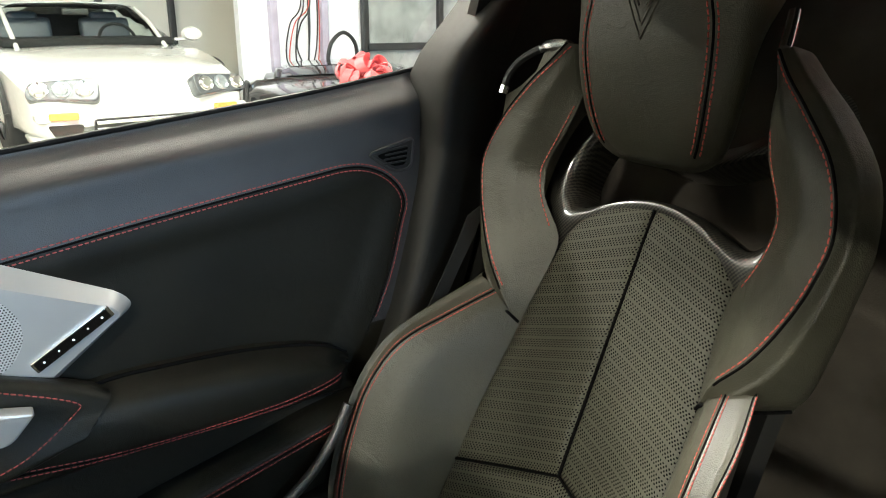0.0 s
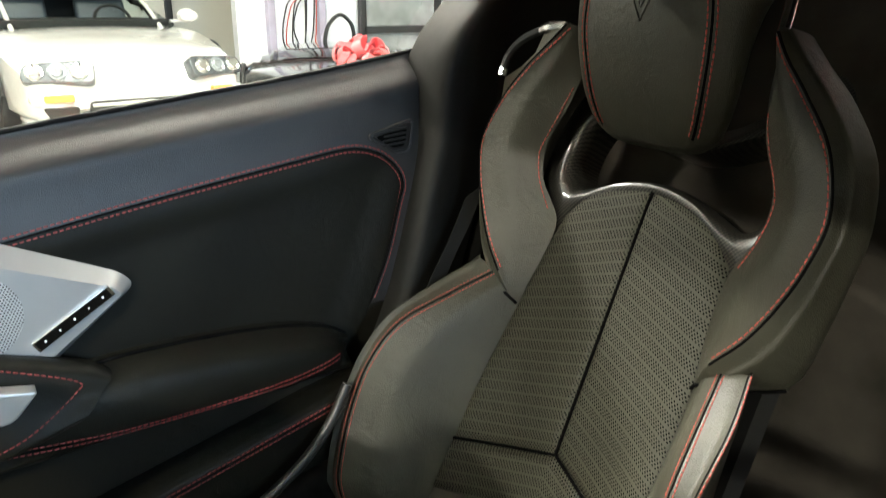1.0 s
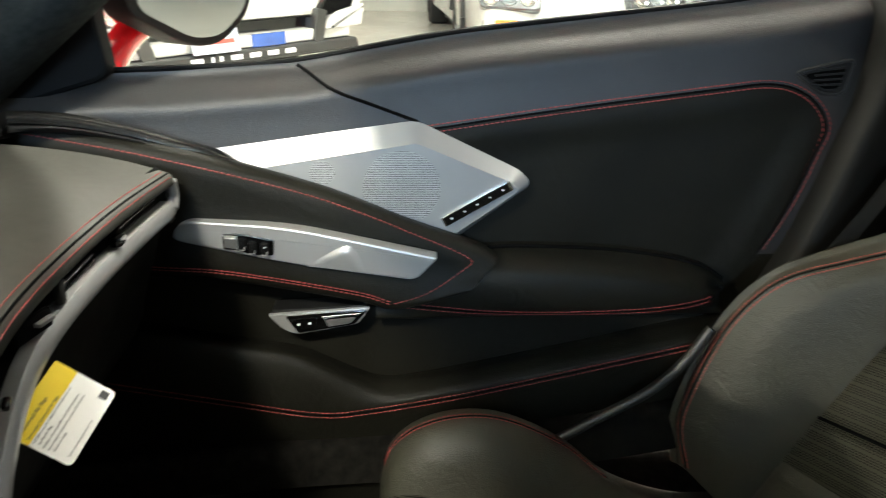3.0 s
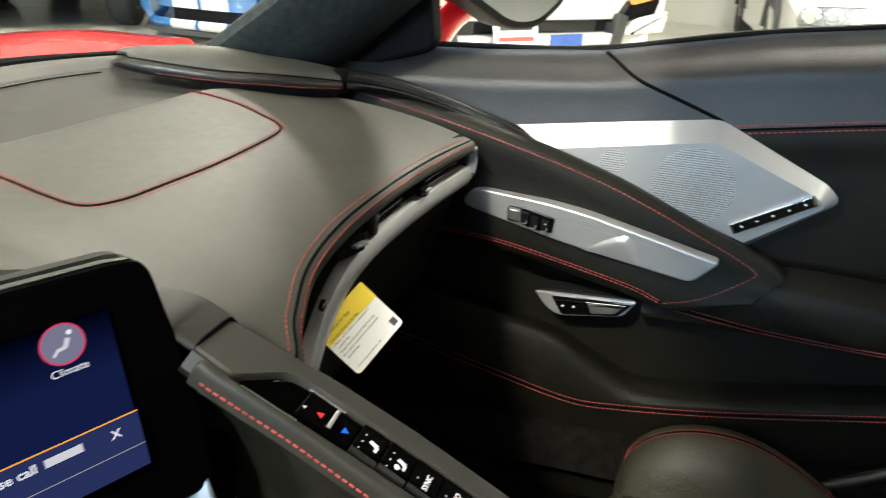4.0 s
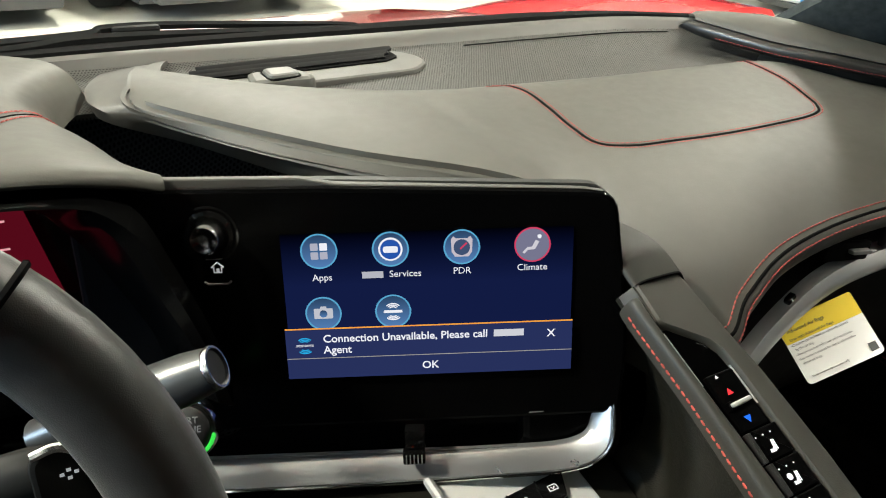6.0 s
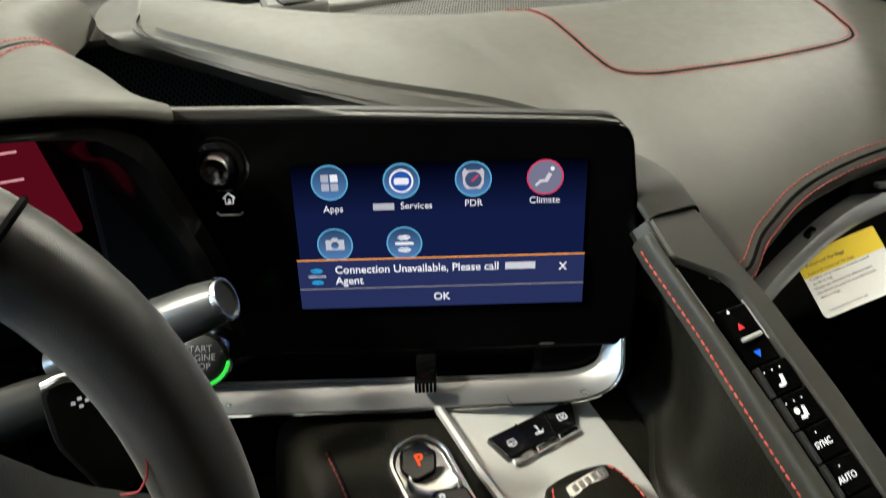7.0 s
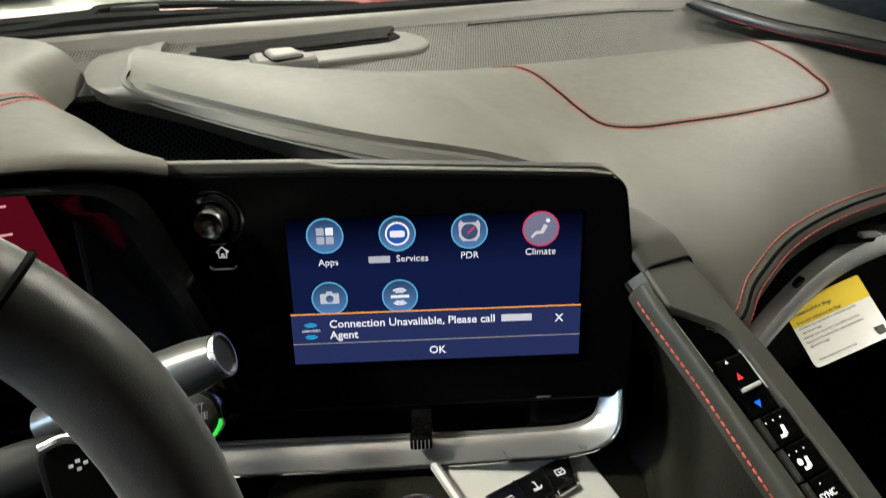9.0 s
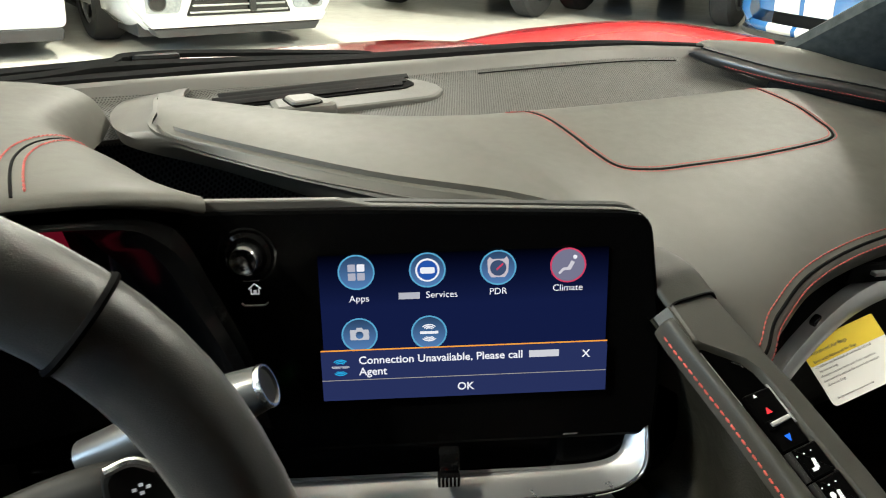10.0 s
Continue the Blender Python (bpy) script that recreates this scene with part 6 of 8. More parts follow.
GLOVE = [(0.066, 0.588), (0.080, 0.572), (0.092, 0.545), (0.088, 0.500), (0.083, 0.462), (0.085, 0.430), (0.109, 0.416), (0.150, 0.411), (0.217, 0.406), (0.300, 0.408), (0.340, 0.414), (0.356, 0.428), (0.366, 0.450), (0.384, 0.490), (0.396, 0.535), (0.400, 0.570)]
seam(PAD, spline([(x, y, 0.85) for x, y in GLOVE], 6), (0, 0, -1), DASHB, thread=THREAD_DULL, aside=0.0036, groove=0.0016, at=HI, fine=0.6)
edge = [b + V(0, -0.134, 0.154) for b in r_c if b.x > 0.05]
seam(PAD, edge, (0, 0.66, -0.75), DASHB, thread=THREAD_DULL, aside=0.0062, groove=0.0015, at=HI, fine=0.7)
# lower ledge of the wing and the hollow under it
w_up = spline([(-0.215, 0.745, 0.820), (-0.234, 0.705, 0.821), (-0.242, 0.660, 0.820), (-0.247, 0.612, 0.818), (-0.188, 0.525, 0.810), (-0.128, 0.460, 0.803), (-0.040, 0.385, 0.792)], 6)
w_dn = spline([(-0.246, 0.768, 0.815), (-0.267, 0.720, 0.816), (-0.275, 0.678, 0.815), (-0.266, 0.640, 0.813), (-0.213, 0.572, 0.809), (-0.151, 0.487, 0.801), (-0.066, 0.395, 0.791)], 6)
dash("wing_edge", thicken(sheet([[V(*p) for p in spline([(-0.228, 0.712, 0.8265), (-0.2335, 0.700, 0.8275), (-0.2400, 0.665, 0.827), (-0.2475, 0.612, 0.823), (-0.188, 0.532, 0.814), (-0.128, 0.468, 0.807), (-0.032, 0.386, 0.803)], 6)], w_up, [p + V(0.02, 0.02, -0.002) for p in w_up]]), 0.004), DASH)
dash("wing_ledge", thicken(sheet([[p + V(0.03, 0.03, 0.0) for p in w_up], w_up, w_dn, [p + V(0.004, 0.006, -0.010) for p in w_dn], [p + V(0.05, 0.05, -0.02) for p in w_dn]]), 0.004, (0, 0, 1)), SOFT_GREY, "grey ledge under the dash wing")
dash("hollow", thicken(smooth_sheet([[V(-0.36, 0.74, 0.800), V(-0.22, 0.73, 0.80), V(-0.06, 0.63, 0.80), V(0.03, 0.50, 0.79)], [V(-0.34, 0.68, 0.720), V(-0.20, 0.62, 0.715), V(-0.06, 0.52, 0.715), V(0.03, 0.44, 0.715)], [V(-0.34, 0.44, 0.680), V(-0.20, 0.42, 0.680), V(-0.06, 0.40, 0.68), V(0.03, 0.38, 0.68)], [V(-0.34, 0.38, 0.66), V(-0.20, 0.38, 0.66), V(-0.06, 0.36, 0.66), V(0.03, 0.34, 0.66)]], 4, 4), 0.01, (0, 0, 1)), dotted("pierced_dark_plastic", (0.014, 0.014, 0.013), 0.8, 0.0042, 0.0036, 0.0013, (0.003, 0.003, 0.003), plane="XY"))
# pierced tray below the glass and its raised border
base_line = [(-0.60, 0.66), (-0.45, 0.735), (-0.30, 0.765), (-0.136, 0.774), (0.056, 0.777), (0.282, 0.784), (0.40, 0.775), (0.50, 0.725), (0.57, 0.66), (0.63, 0.57)]
bl = spline([(x, y, 0.833) for x, y in base_line], 6)
tray = []
for dy, z in ((-0.21, 0.803), (-0.18, 0.806), (-0.10, 0.813), (-0.045, 0.818), (-0.030, 0.822), (-0.020, 0.831), (-0.004, 0.834), (0.010, 0.831), (0.02, 0.822)):
    tray.append([V(p.x, p.y + dy * (0.45 + 0.55 * smoothstep(-0.30, -0.02, p.x)) * (1 - 0.75 * smoothstep(0.40, 0.60, p.x)), z) for p in bl])
dash("speaker_tray", thicken(sheet(tray[:5]), 0.006, (0, 0, 1)), MESH_TRAY, "finely pierced grey tray below the windscreen")
dash("tray_border", thicken(sheet(tray[4:]), 0.006, (0, 0, 1)), SOFT_GREY)
dash("tray_seam", tube([V(p.x, p.y - 0.043 * (1 - 0.75 * smoothstep(0.40, 0.60, p.x)), 0.8203) for p in bl if 0.12 < p.x < 0.44], 0.0009, 6), SEAM)
# defroster vent with its slats and the round light sensor
vm = pose(-0.052, 0.690, 0.8185, 3, 0, 7)
dash("vent_frame", plate(rounded([(-0.13, -0.030), (0.085, -0.036), (0.112, -0.016), (0.118, 0.010), (0.105, 0.038), (-0.16, 0.038)], 0.012), vm @ pose(0, 0, 0, -90, 0, 0), 0.012, 0.004), SOFT_GREY, "grey defroster vent frame")
dash("vent_well", plate(rounded([(-0.145, 0.004), (0.070, 0.000), (0.090, 0.010), (0.092, 0.033), (-0.158, 0.033)], 0.005), vm @ pose(0, 0, 0.0015, -90, 0, 0), 0.006), SEAM, "black vent slot")
for k in range(3):
    dash("vent_slat", block(vm @ pose(-0.035 + k * 0.009, 0.009 + k * 0.009, 0.004 + k * 0.001, 30, 0, 0), 0.215, 0.006, 0.0022, 0.0006), RUBBER)
for k in range(5):
    dash("vent_rib", block(vm @ pose(-0.120 + k * 0.045, 0.018, 0.003), 0.002, 0.026, 0.003), RUBBER)
sm = pose(-0.108, 0.671, 0.8165, 0, 0, 8)
dash("sensor_base", plate(rounded([(-0.036, -0.018), (0.026, -0.026), (0.034, -0.010), (0.026, 0.020), (-0.024, 0.024)], 0.008), sm @ pose(0, 0, 0.006, -90, 0, 0), 0.02, 0.006), SOFT_GREY, "grey sensor mount")
dash("sensor_ring", plate(rounded([(-0.0200, -0.0185), (0.0150, -0.0185), (0.0180, 0.0135), (-0.0150, 0.0170)], 0.008), sm @ pose(0.002, 0, 0.0068, -90, 0, 0), 0.004), SEAM)
dash("sensor_cap", plate(rounded([(-0.0185, -0.0170), (0.0135, -0.0170), (0.0165, 0.0125), (-0.0135, 0.0155)], 0.008), sm @ pose(0.002, 0, 0.0100, -90, 0, 0), 0.006, 0.0035), shader("sensor_plastic", (0.075, 0.073, 0.066), 0.5), "pale domed sensor cap")
# padded corner below the pillar with a gloss strip and a seam
BAND_SKIN = shader("satin_band_leather", (0.020, 0.0195, 0.018), 0.32, spec=0.5, grain=0.2, grain_scale=900, cell=True)
c_top = spline([(0.4485, 0.6900, 0.8450), (0.456, 0.6700, 0.8525), (0.4888, 0.5870, 0.8556), (0.533, 0.5331, 0.8431), (0.580, 0.505, 0.8320), (0.6120, 0.490, 0.8230)], 8)
c_mid = spline([(0.425, 0.668, 0.8476), (0.4340, 0.642, 0.8442), (0.46, 0.577, 0.8359), (0.4912, 0.5247, 0.8316), (0.540, 0.485, 0.8230), (0.5803, 0.4637, 0.8147)], 8)
c_low = spline([(0.4091, 0.6771, 0.8383), (0.4283, 0.6442, 0.8280), (0.4605, 0.5628, 0.8195), (0.4860, 0.5230, 0.8160), (0.530, 0.4840, 0.8085), (0.5766, 0.4596, 0.8024)], 8)
pad_rows = [[p + V(0.05, 0.06, -0.010) for p in c_top], [p + V(0.012, 0.015, -0.001) for p in c_top], c_top] + [[a.lerp(b, t) + V(0, 0, 0.0035 * math.sin(math.pi * t)) for a, b in zip(c_top, c_mid)] for t in (0.25, 0.5, 0.75, 0.93)] + [[p + V(0.0005, 0.0005, -0.002) for p in c_mid], [p + V(0.006, 0.007, -0.005) for p in c_mid]]
dash("corner_pad", thicken(sheet(pad_rows), 0.003, (-0.3, -0.3, 1)), DASH, "padded corner below the pillar")
strip_rows = [[p + V(0.008, 0.009, -0.004) for p in c_mid]] + [[a.lerp(b, t) + V(-0.003, -0.003, 0.001) * math.sin(math.pi * t) + V(0, 0, -0.0035) * (1 - t) for a, b in zip(c_mid, c_low)] for t in (0.0, 0.2, 0.4, 0.6, 0.8, 0.95)] + [[p + V(0.003, 0.003, -0.003) for p in c_low], [p + V(0.012, 0.012, -0.005) for p in c_low]]
dash("corner_strip", thicken(sheet(strip_rows), 0.002, (-0.5, -0.5, 0.5)), BAND_SKIN, "satin black strip along the corner")
# dark sheet added where the strip's shadow falls on the dash side
skirt = [p for p in c_low if p.x > 0.452]
dash("corner_shade_sheet", thicken(sheet([[p + V(0.006, 0.006, -0.003) for p in skirt], [p + V(0.016, 0.02, -0.030) for p in skirt], [p + V(0.03, 0.03, -0.06) for p in skirt]]), 0.003, (-0.5, -0.5, 0)), REAR_TRIM)
dash("corner_thread", stitch_row([(p + V(-0.0016, -0.0016, 0.0012), V(-0.6, -0.6, 0.4).normalized()) for p in even([p for p in c_low if p.x > 0.43], 0.0025)], 0.0034, 0.0012, 0.0005), THREAD_DULL)
dash("corner_joint", block(pose(0.598, 0.476, 0.808, 0, 0, -28), 0.022, 0.022, 0.032, 0.004), RUBBER, "black joint where the door meets the dash")
# end of the dash beside the door
dash("dash_end", thicken(smooth_sheet([[V(0.600, y, z) for y in (0.285, 0.38, 0.50, 0.62)] for z in (0.750, 0.72, 0.69)], 3, 3), 0.02, (1, 0, 0)), CABIN_LEATHER)
# vent band, silver trim and glove-box face below the rolled edge
trim_line = [(0.085, 0.254, 0.668), (0.150, 0.276, 0.685), (0.215, 0.286, 0.708), (0.285, 0.289, 0.7165), (0.380, 0.289, 0.7165), (0.480, 0.287, 0.7125), (0.575, 0.283, 0.7085), (0.588, 0.283, 0.712)]
tl = spline(trim_line, 6)
top_l = spline([(0.070, 0.262, 0.728), (0.130, 0.280, 0.742), (0.200, 0.294, 0.749), (0.285, 0.297, 0.751), (0.380, 0.297, 0.751), (0.480, 0.294, 0.750), (0.575, 0.290, 0.746), (0.590, 0.290, 0.746)], 6)
dash("vent_band", thicken(sheet([[p + V(0, 0.002, 0.012) for p in top_l], [a.lerp(b, 0.5) + V(0, 0.022, 0) for a, b in zip(top_l, tl)], [p + V(0, 0.006, 0.006) for p in tl]]), 0.006, (0, -1, 0)), SEAM, "black vent band")
sil = [[p + V(0, 0.010, 0.012) for p in tl], [p + V(0, -0.001, 0.0105) for p in tl], [p + V(0, -0.005, 0.004) for p in tl], [p + V(0, -0.005, -0.006) for p in tl], [p + V(0, -0.001, -0.011) for p in tl], [p + V(0, 0.012, -0.013) for p in tl]]
dash("silver_trim", thicken(sheet(sil), 0.003, (0, -1, 0)), ALU_SWEEP, "satin silver trim sweeping across the dash")
dash("trim_end", tube(spline([(0.585, 0.281, 0.709), (0.596, 0.281, 0.722), (0.592, 0.281, 0.742)], 5), 0.0065, 8), ALU_SWEEP)
for x0, x1 in ((0.30, 0.385), (0.44, 0.56)):
    for k in range(3):
        c = [p for p in top_l if x0 <= p.x <= x1]
        dash("vent_fin", tube([p + V(0, -0.001, -0.007 - k * 0.007) for p in c], 0.0012, 6), SATIN)
dash("vent_well", block(pose(0.243, 0.291, 0.7352, 0, 6, -6), 0.050, 0.006, 0.017, 0.003), SEAM)
dash("vent_tab", block(pose(0.252, 0.286, 0.7355, 0, 6, -6), 0.022, 0.009, 0.0034, 0.0010), ALU, "bright vent slider")
dash("vent_divider", block(pose(0.296, 0.291, 0.7390, 0, 10, 0), 0.010, 0.008, 0.022, 0.003), PLASTIC)
dash("vent_knob", block(pose(0.425, 0.288, 0.7330, 0, 0, 0), 0.018, 0.012, 0.011, 0.004), PIANO, "black vent knob")
dash("vent_tab", block(pose(0.425, 0.281, 0.7360, 0, 0, 0), 0.012, 0.003, 0.002, 0.0008), ALU)
dash("vent_tab", block(pose(0.170, 0.280, 0.7140, 0, -18, 12), 0.010, 0.006, 0.006, 0.002), PIANO)
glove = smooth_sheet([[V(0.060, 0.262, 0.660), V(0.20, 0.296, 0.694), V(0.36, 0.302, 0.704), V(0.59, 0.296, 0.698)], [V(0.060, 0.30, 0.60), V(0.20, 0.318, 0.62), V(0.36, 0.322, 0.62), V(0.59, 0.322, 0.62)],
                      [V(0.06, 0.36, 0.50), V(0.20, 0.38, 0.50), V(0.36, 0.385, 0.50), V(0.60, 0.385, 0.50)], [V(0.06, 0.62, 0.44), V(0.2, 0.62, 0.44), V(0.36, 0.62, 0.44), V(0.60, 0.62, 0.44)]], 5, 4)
# leather coloured near black to hold the shade below the trim
dash("glove_box", thicken(glove, 0.01, (0, -1, 0)), shader("shaded_glove_box_leather", (0.006, 0.0058, 0.0048), 0.6, spec=0.12, grain=0.3, grain_scale=850, cell=True), "black glove box face")
dash("under_dash", thicken(sheet([[V(x, y, z) for x in (-0.84, 0.60)] for y, z in ((0.45, 0.70), (0.50, 0.45), (0.8, 0.40))]), 0.01, (0, -1, 0)), PLASTIC)

# ---- warning tag hanging from the trim ----
tag = empty("warning_tag", pose(0.29, 0.30, 0.62), "white paper tag with a yellow head hanging from the trim", "tag")
T, Rr, B, Lc = V(0.266, 0.287, 0.695), V(0.260, 0.247, 0.657), V(0.197, 0.264, 0.631), V(0.203, 0.304, 0.669)
ex = (T - Lc).normalized()
ez = (T - Rr)
ez = (ez - ex * ez.dot(ex)).normalized()
ey = ez.cross(ex)
TM = Matrix(((ex.x, ey.x, ez.x, 0), (ex.y, ey.y, ez.y, 0), (ex.z, ey.z, ez.z, 0), (0, 0, 0, 1)))
TM.translation = (T + Rr + B + Lc) / 4
TI = tag.matrix_world.inverted()
tw, th = (T - Lc).length, (T - Rr).length
part("card", plate(rounded([(-tw / 2, -th / 2), (tw / 2, -th / 2), (tw / 2, th / 2), (-tw / 2, th / 2)], 0.005), TM, 0.0008), PAPER, tag, at=TI)
part("yellow_head", plate(rounded([(-tw / 2, th / 2 - 0.020), (tw / 2, th / 2 - 0.020), (tw / 2, th / 2), (-tw / 2, th / 2)], 0.002), TM @ pose(0, -0.0004, 0), 0.0004), YELLOW, tag, at=TI)
k = th / 0.085
for body, size, x, z in (("Advanced Air Bags", 0.0068, -0.42, 0.315), ("Even with Advanced Air Bags", 0.0052, -0.44, 0.19), ("\u2022Children can be killed or seriously injured", 0.0046, -0.46, 0.105), ("  by the air bag.", 0.0046, -0.46, 0.035),
                         ("\u2022Always use seat belts and child restraints.", 0.0046, -0.46, -0.04), ("\u2022See owner's manual for more information", 0.0046, -0.46, -0.115), ("  about air bags.", 0.0046, -0.46, -0.185), ("To be removed by customer only", 0.0038, -0.42, -0.40)):
    part("print", text_bm(body, size * k, TM @ pose(x * tw, -0.0007, z * th), "LEFT", 0.00005), INK, tag, at=TI, smooth=False)
part("print_mark", block(TM @ pose(0.40 * tw, -0.0007, -0.36 * th), 0.007, 0.0003, 0.007), INK, tag, at=TI)

# ---- instrument binnacle and centre display ----
SCR = pose(-0.1225, 0.3203, 0.7294, -8.964, -2.588, -25.546)
DISP = empty("centre_display", SCR, "glossy black touch display showing a blue menu", "display")


def disp(name, bm, material, label="", parent=None, smooth=True):
    return part(name, bm, material, parent or DISP, label, smooth)


BEZ = rounded([(-0.34, -0.0555), (0.1255, -0.0535), (0.1285, 0.004), (0.1160, 0.0985), (-0.06, 0.1065), (-0.20, 0.109), (-0.34, 0.109)], [0.0, 0.006, 0.03, 0.014, 0.01, 0.01, 0.0])
bez = disp("bezel", plate(BEZ, pose(0, 0.002, 0), 0.022, 0.003), SATIN, "gloss black bezel")
disp("housing", plate([(x * 0.99 + 0.001, z * 0.99 + 0.0005) for x, z in BEZ], pose(0, 0.024, 0), 0.012, 0.0), PLASTIC)
TOPB = rounded([(-0.22, 0.1075), (-0.06, 0.1062), (0.095, 0.0995), (0.1085, 0.0975), (0.1075, 0.0990), (0.094, 0.1012), (-0.055, 0.1085), (-0.075, 0.1125), (-0.16, 0.1140), (-0.22, 0.1120)], 0.0006)
disp("top_rim", plate(TOPB, pose(0, 0.003, 0), 0.006, 0.0012), SOFT_GREY, "grey rim along the display's top")
lit = disp("screen", plate([(-0.0885, -0.0172), (0.0895, -0.0172), (0.0895, 0.078), (-0.0885, 0.078)], pose(0, 0.0008, 0), 0.001), DISPLAY, "dark blue lit screen", smooth=False)
nt = DISPLAY.node_tree
tcn, sp, mr = nt.nodes.new("ShaderNodeTexCoord"), nt.nodes.new("ShaderNodeSeparateXYZ"), nt.nodes.new("ShaderNodeMapRange")
nt.links.new(tcn.outputs["Object"], sp.inputs[0])
nt.links.new(sp.outputs["Z"], mr.inputs["Value"])
mr.inputs["From Min"].default_value, mr.inputs["From Max"].default_value, mr.inputs["To Min"].default_value, mr.inputs["To Max"].default_value = 0.078, 0.045, 0.05, 1.0
nt.links.new(mr.outputs["Result"], nt.nodes["Emission"].inputs[1])
gi = ICON_BLUE.node_tree
gt, gs, gm = gi.nodes.new("ShaderNodeTexCoord"), gi.nodes.new("ShaderNodeSeparateXYZ"), gi.nodes.new("ShaderNodeMapRange")
gi.links.new(gt.outputs["Generated"], gs.inputs[0])
gi.links.new(gs.outputs["Z"], gm.inputs["Value"])
gm.inputs["To Min"].default_value, gm.inputs["To Max"].default_value = 1.7, 0.45
gi.links.new(gm.outputs["Result"], gi.nodes["Emission"].inputs[1])
DY = 0.0
IX = (-0.0655, -0.0223, 0.0210, 0.0642)


def icon(cx, cz, ring):
    ic = disp("icon", plate(disc(cx, cz, 0.0104, 32), pose(0, DY, 0), 0.0004), ICON_BLUE if ring is ICON_RING else ICON_GREY, parent=lit, smooth=False)
    disp("icon_ring", ring_plate(cx, cz, 0.0102, 0.0112, pose(0, 0, 0), DY - 0.0003), ring, parent=lit)
    return ic


for cx in IX:
    icon(cx, 0.0675, ICON_RED if cx == IX[3] else ICON_RING)
for cx in IX[:2]:
    icon(cx, 0.0268, ICON_RING)
SY = DY - 0.0005
for dx, dz, mt in ((-0.0028, 0.0028, LIT_LINE), (0.0028, 0.0028, LIT_WHITE), (-0.0028, -0.0028, LIT_LINE), (0.0028, -0.0028, LIT_LINE)):
    c = (IX[0] + dx, 0.0675 + dz)
    disp("icon_tile", plate(rounded([(c[0] - 0.0023, c[1] - 0.0023), (c[0] + 0.0023, c[1] - 0.0023), (c[0] + 0.0023, c[1] + 0.0023), (c[0] - 0.0023, c[1] + 0.0023)], 0.0006), pose(0, SY, 0), 0.0003), glow("tile_grey", (0.42, 0.43, 0.52), 1.0) if mt is LIT_LINE else LIT_WHITE, parent=lit, smooth=False)
disp("icon_disc", plate(disc(IX[1], 0.0675, 0.0074, 28), pose(0, SY, 0), 0.0003), LIT_WHITE, parent=lit, smooth=False)
disp("icon_disc", plate(disc(IX[1], 0.0675, 0.0062, 28), pose(0, SY - 0.0003, 0), 0.0003), glow("emblem_blue", (0.02, 0.09, 0.40), 1.0), parent=lit, smooth=False)
disp("icon_bar", plate(rounded([(IX[1] - 0.0045, 0.0655), (IX[1] + 0.0045, 0.0655), (IX[1] + 0.0045, 0.0695), (IX[1] - 0.0045, 0.0695)], 0.0015), pose(0, SY - 0.0006, 0), 0.0003), LIT_WHITE, parent=lit, smooth=False)
GX = IX[2]
disp("gauge_body", plate([(GX - 0.0062, 0.0645), (GX - 0.0042, 0.0614), (GX + 0.0042, 0.0614), (GX + 0.0062, 0.0645), (GX + 0.0066, 0.0722), (GX + 0.0052, 0.0744), (GX + 0.0036, 0.0730), (GX - 0.0036, 0.0730), (GX - 0.0052, 0.0744), (GX - 0.0066, 0.0722)], pose(0, SY, 0), 0.0003), glow("gauge_grey", (0.55, 0.50, 0.56), 1.0), parent=lit, smooth=False)
disp("gauge_dial", plate(disc(IX[2], 0.0674, 0.0050, 24), pose(0, SY - 0.0003, 0), 0.0003), glow("dial_blue", (0.05, 0.08, 0.16), 1.0), parent=lit, smooth=False)
disp("gauge_needle", plate(slanted((IX[2] - 0.001, 0.0664), (IX[2] + 0.0030, 0.0702), 0.0010), pose(0, SY - 0.0006, 0), 0.0003), ICON_RED, parent=lit, smooth=False)
for a, b, h in (((0.0030, 0.0024), (0.0006, -0.0022), 0.0024), ((0.0014, -0.0020), (-0.0030, -0.0024), 0.0018), ((-0.0026, -0.0020), (-0.0056, -0.0052), 0.0015)):
    disp("climate_mark", plate(slanted((IX[3] + a[0], 0.0675 + a[1]), (IX[3] + b[0], 0.0675 + b[1]), h), pose(0, SY, 0), 0.0003), glow("mark_pale", (0.62, 0.60, 0.66), 1.0), parent=lit, smooth=False)
disp("climate_mark", plate(disc(IX[3] + 0.0042, 0.0675 + 0.0052, 0.0013, 12), pose(0, SY, 0), 0.0003), LIT_WHITE, parent=lit, smooth=False)
disp("camera_mark", plate([(IX[0] - 0.0022, 0.0300), (IX[0] + 0.0022, 0.0300), (IX[0] + 0.0016, 0.0316), (IX[0] - 0.0016, 0.0316)], pose(0, SY, 0), 0.0003), glow("mark_grey", (0.52, 0.54, 0.60), 1.0), parent=lit, smooth=False)
disp("camera_mark", plate(rounded([(IX[0] - 0.0058, 0.0235), (IX[0] + 0.0058, 0.0235), (IX[0] + 0.0058, 0.0302), (IX[0] - 0.0058, 0.0302)], 0.0008), pose(0, SY, 0), 0.0003), glow("mark_grey", (0.52, 0.54, 0.60), 1.0), parent=lit, smooth=False)
disp("camera_mark", plate(disc(IX[0], 0.0268, 0.0024, 16), pose(0, SY - 0.0003, 0), 0.0003), ICON_BLUE, parent=lit, smooth=False)


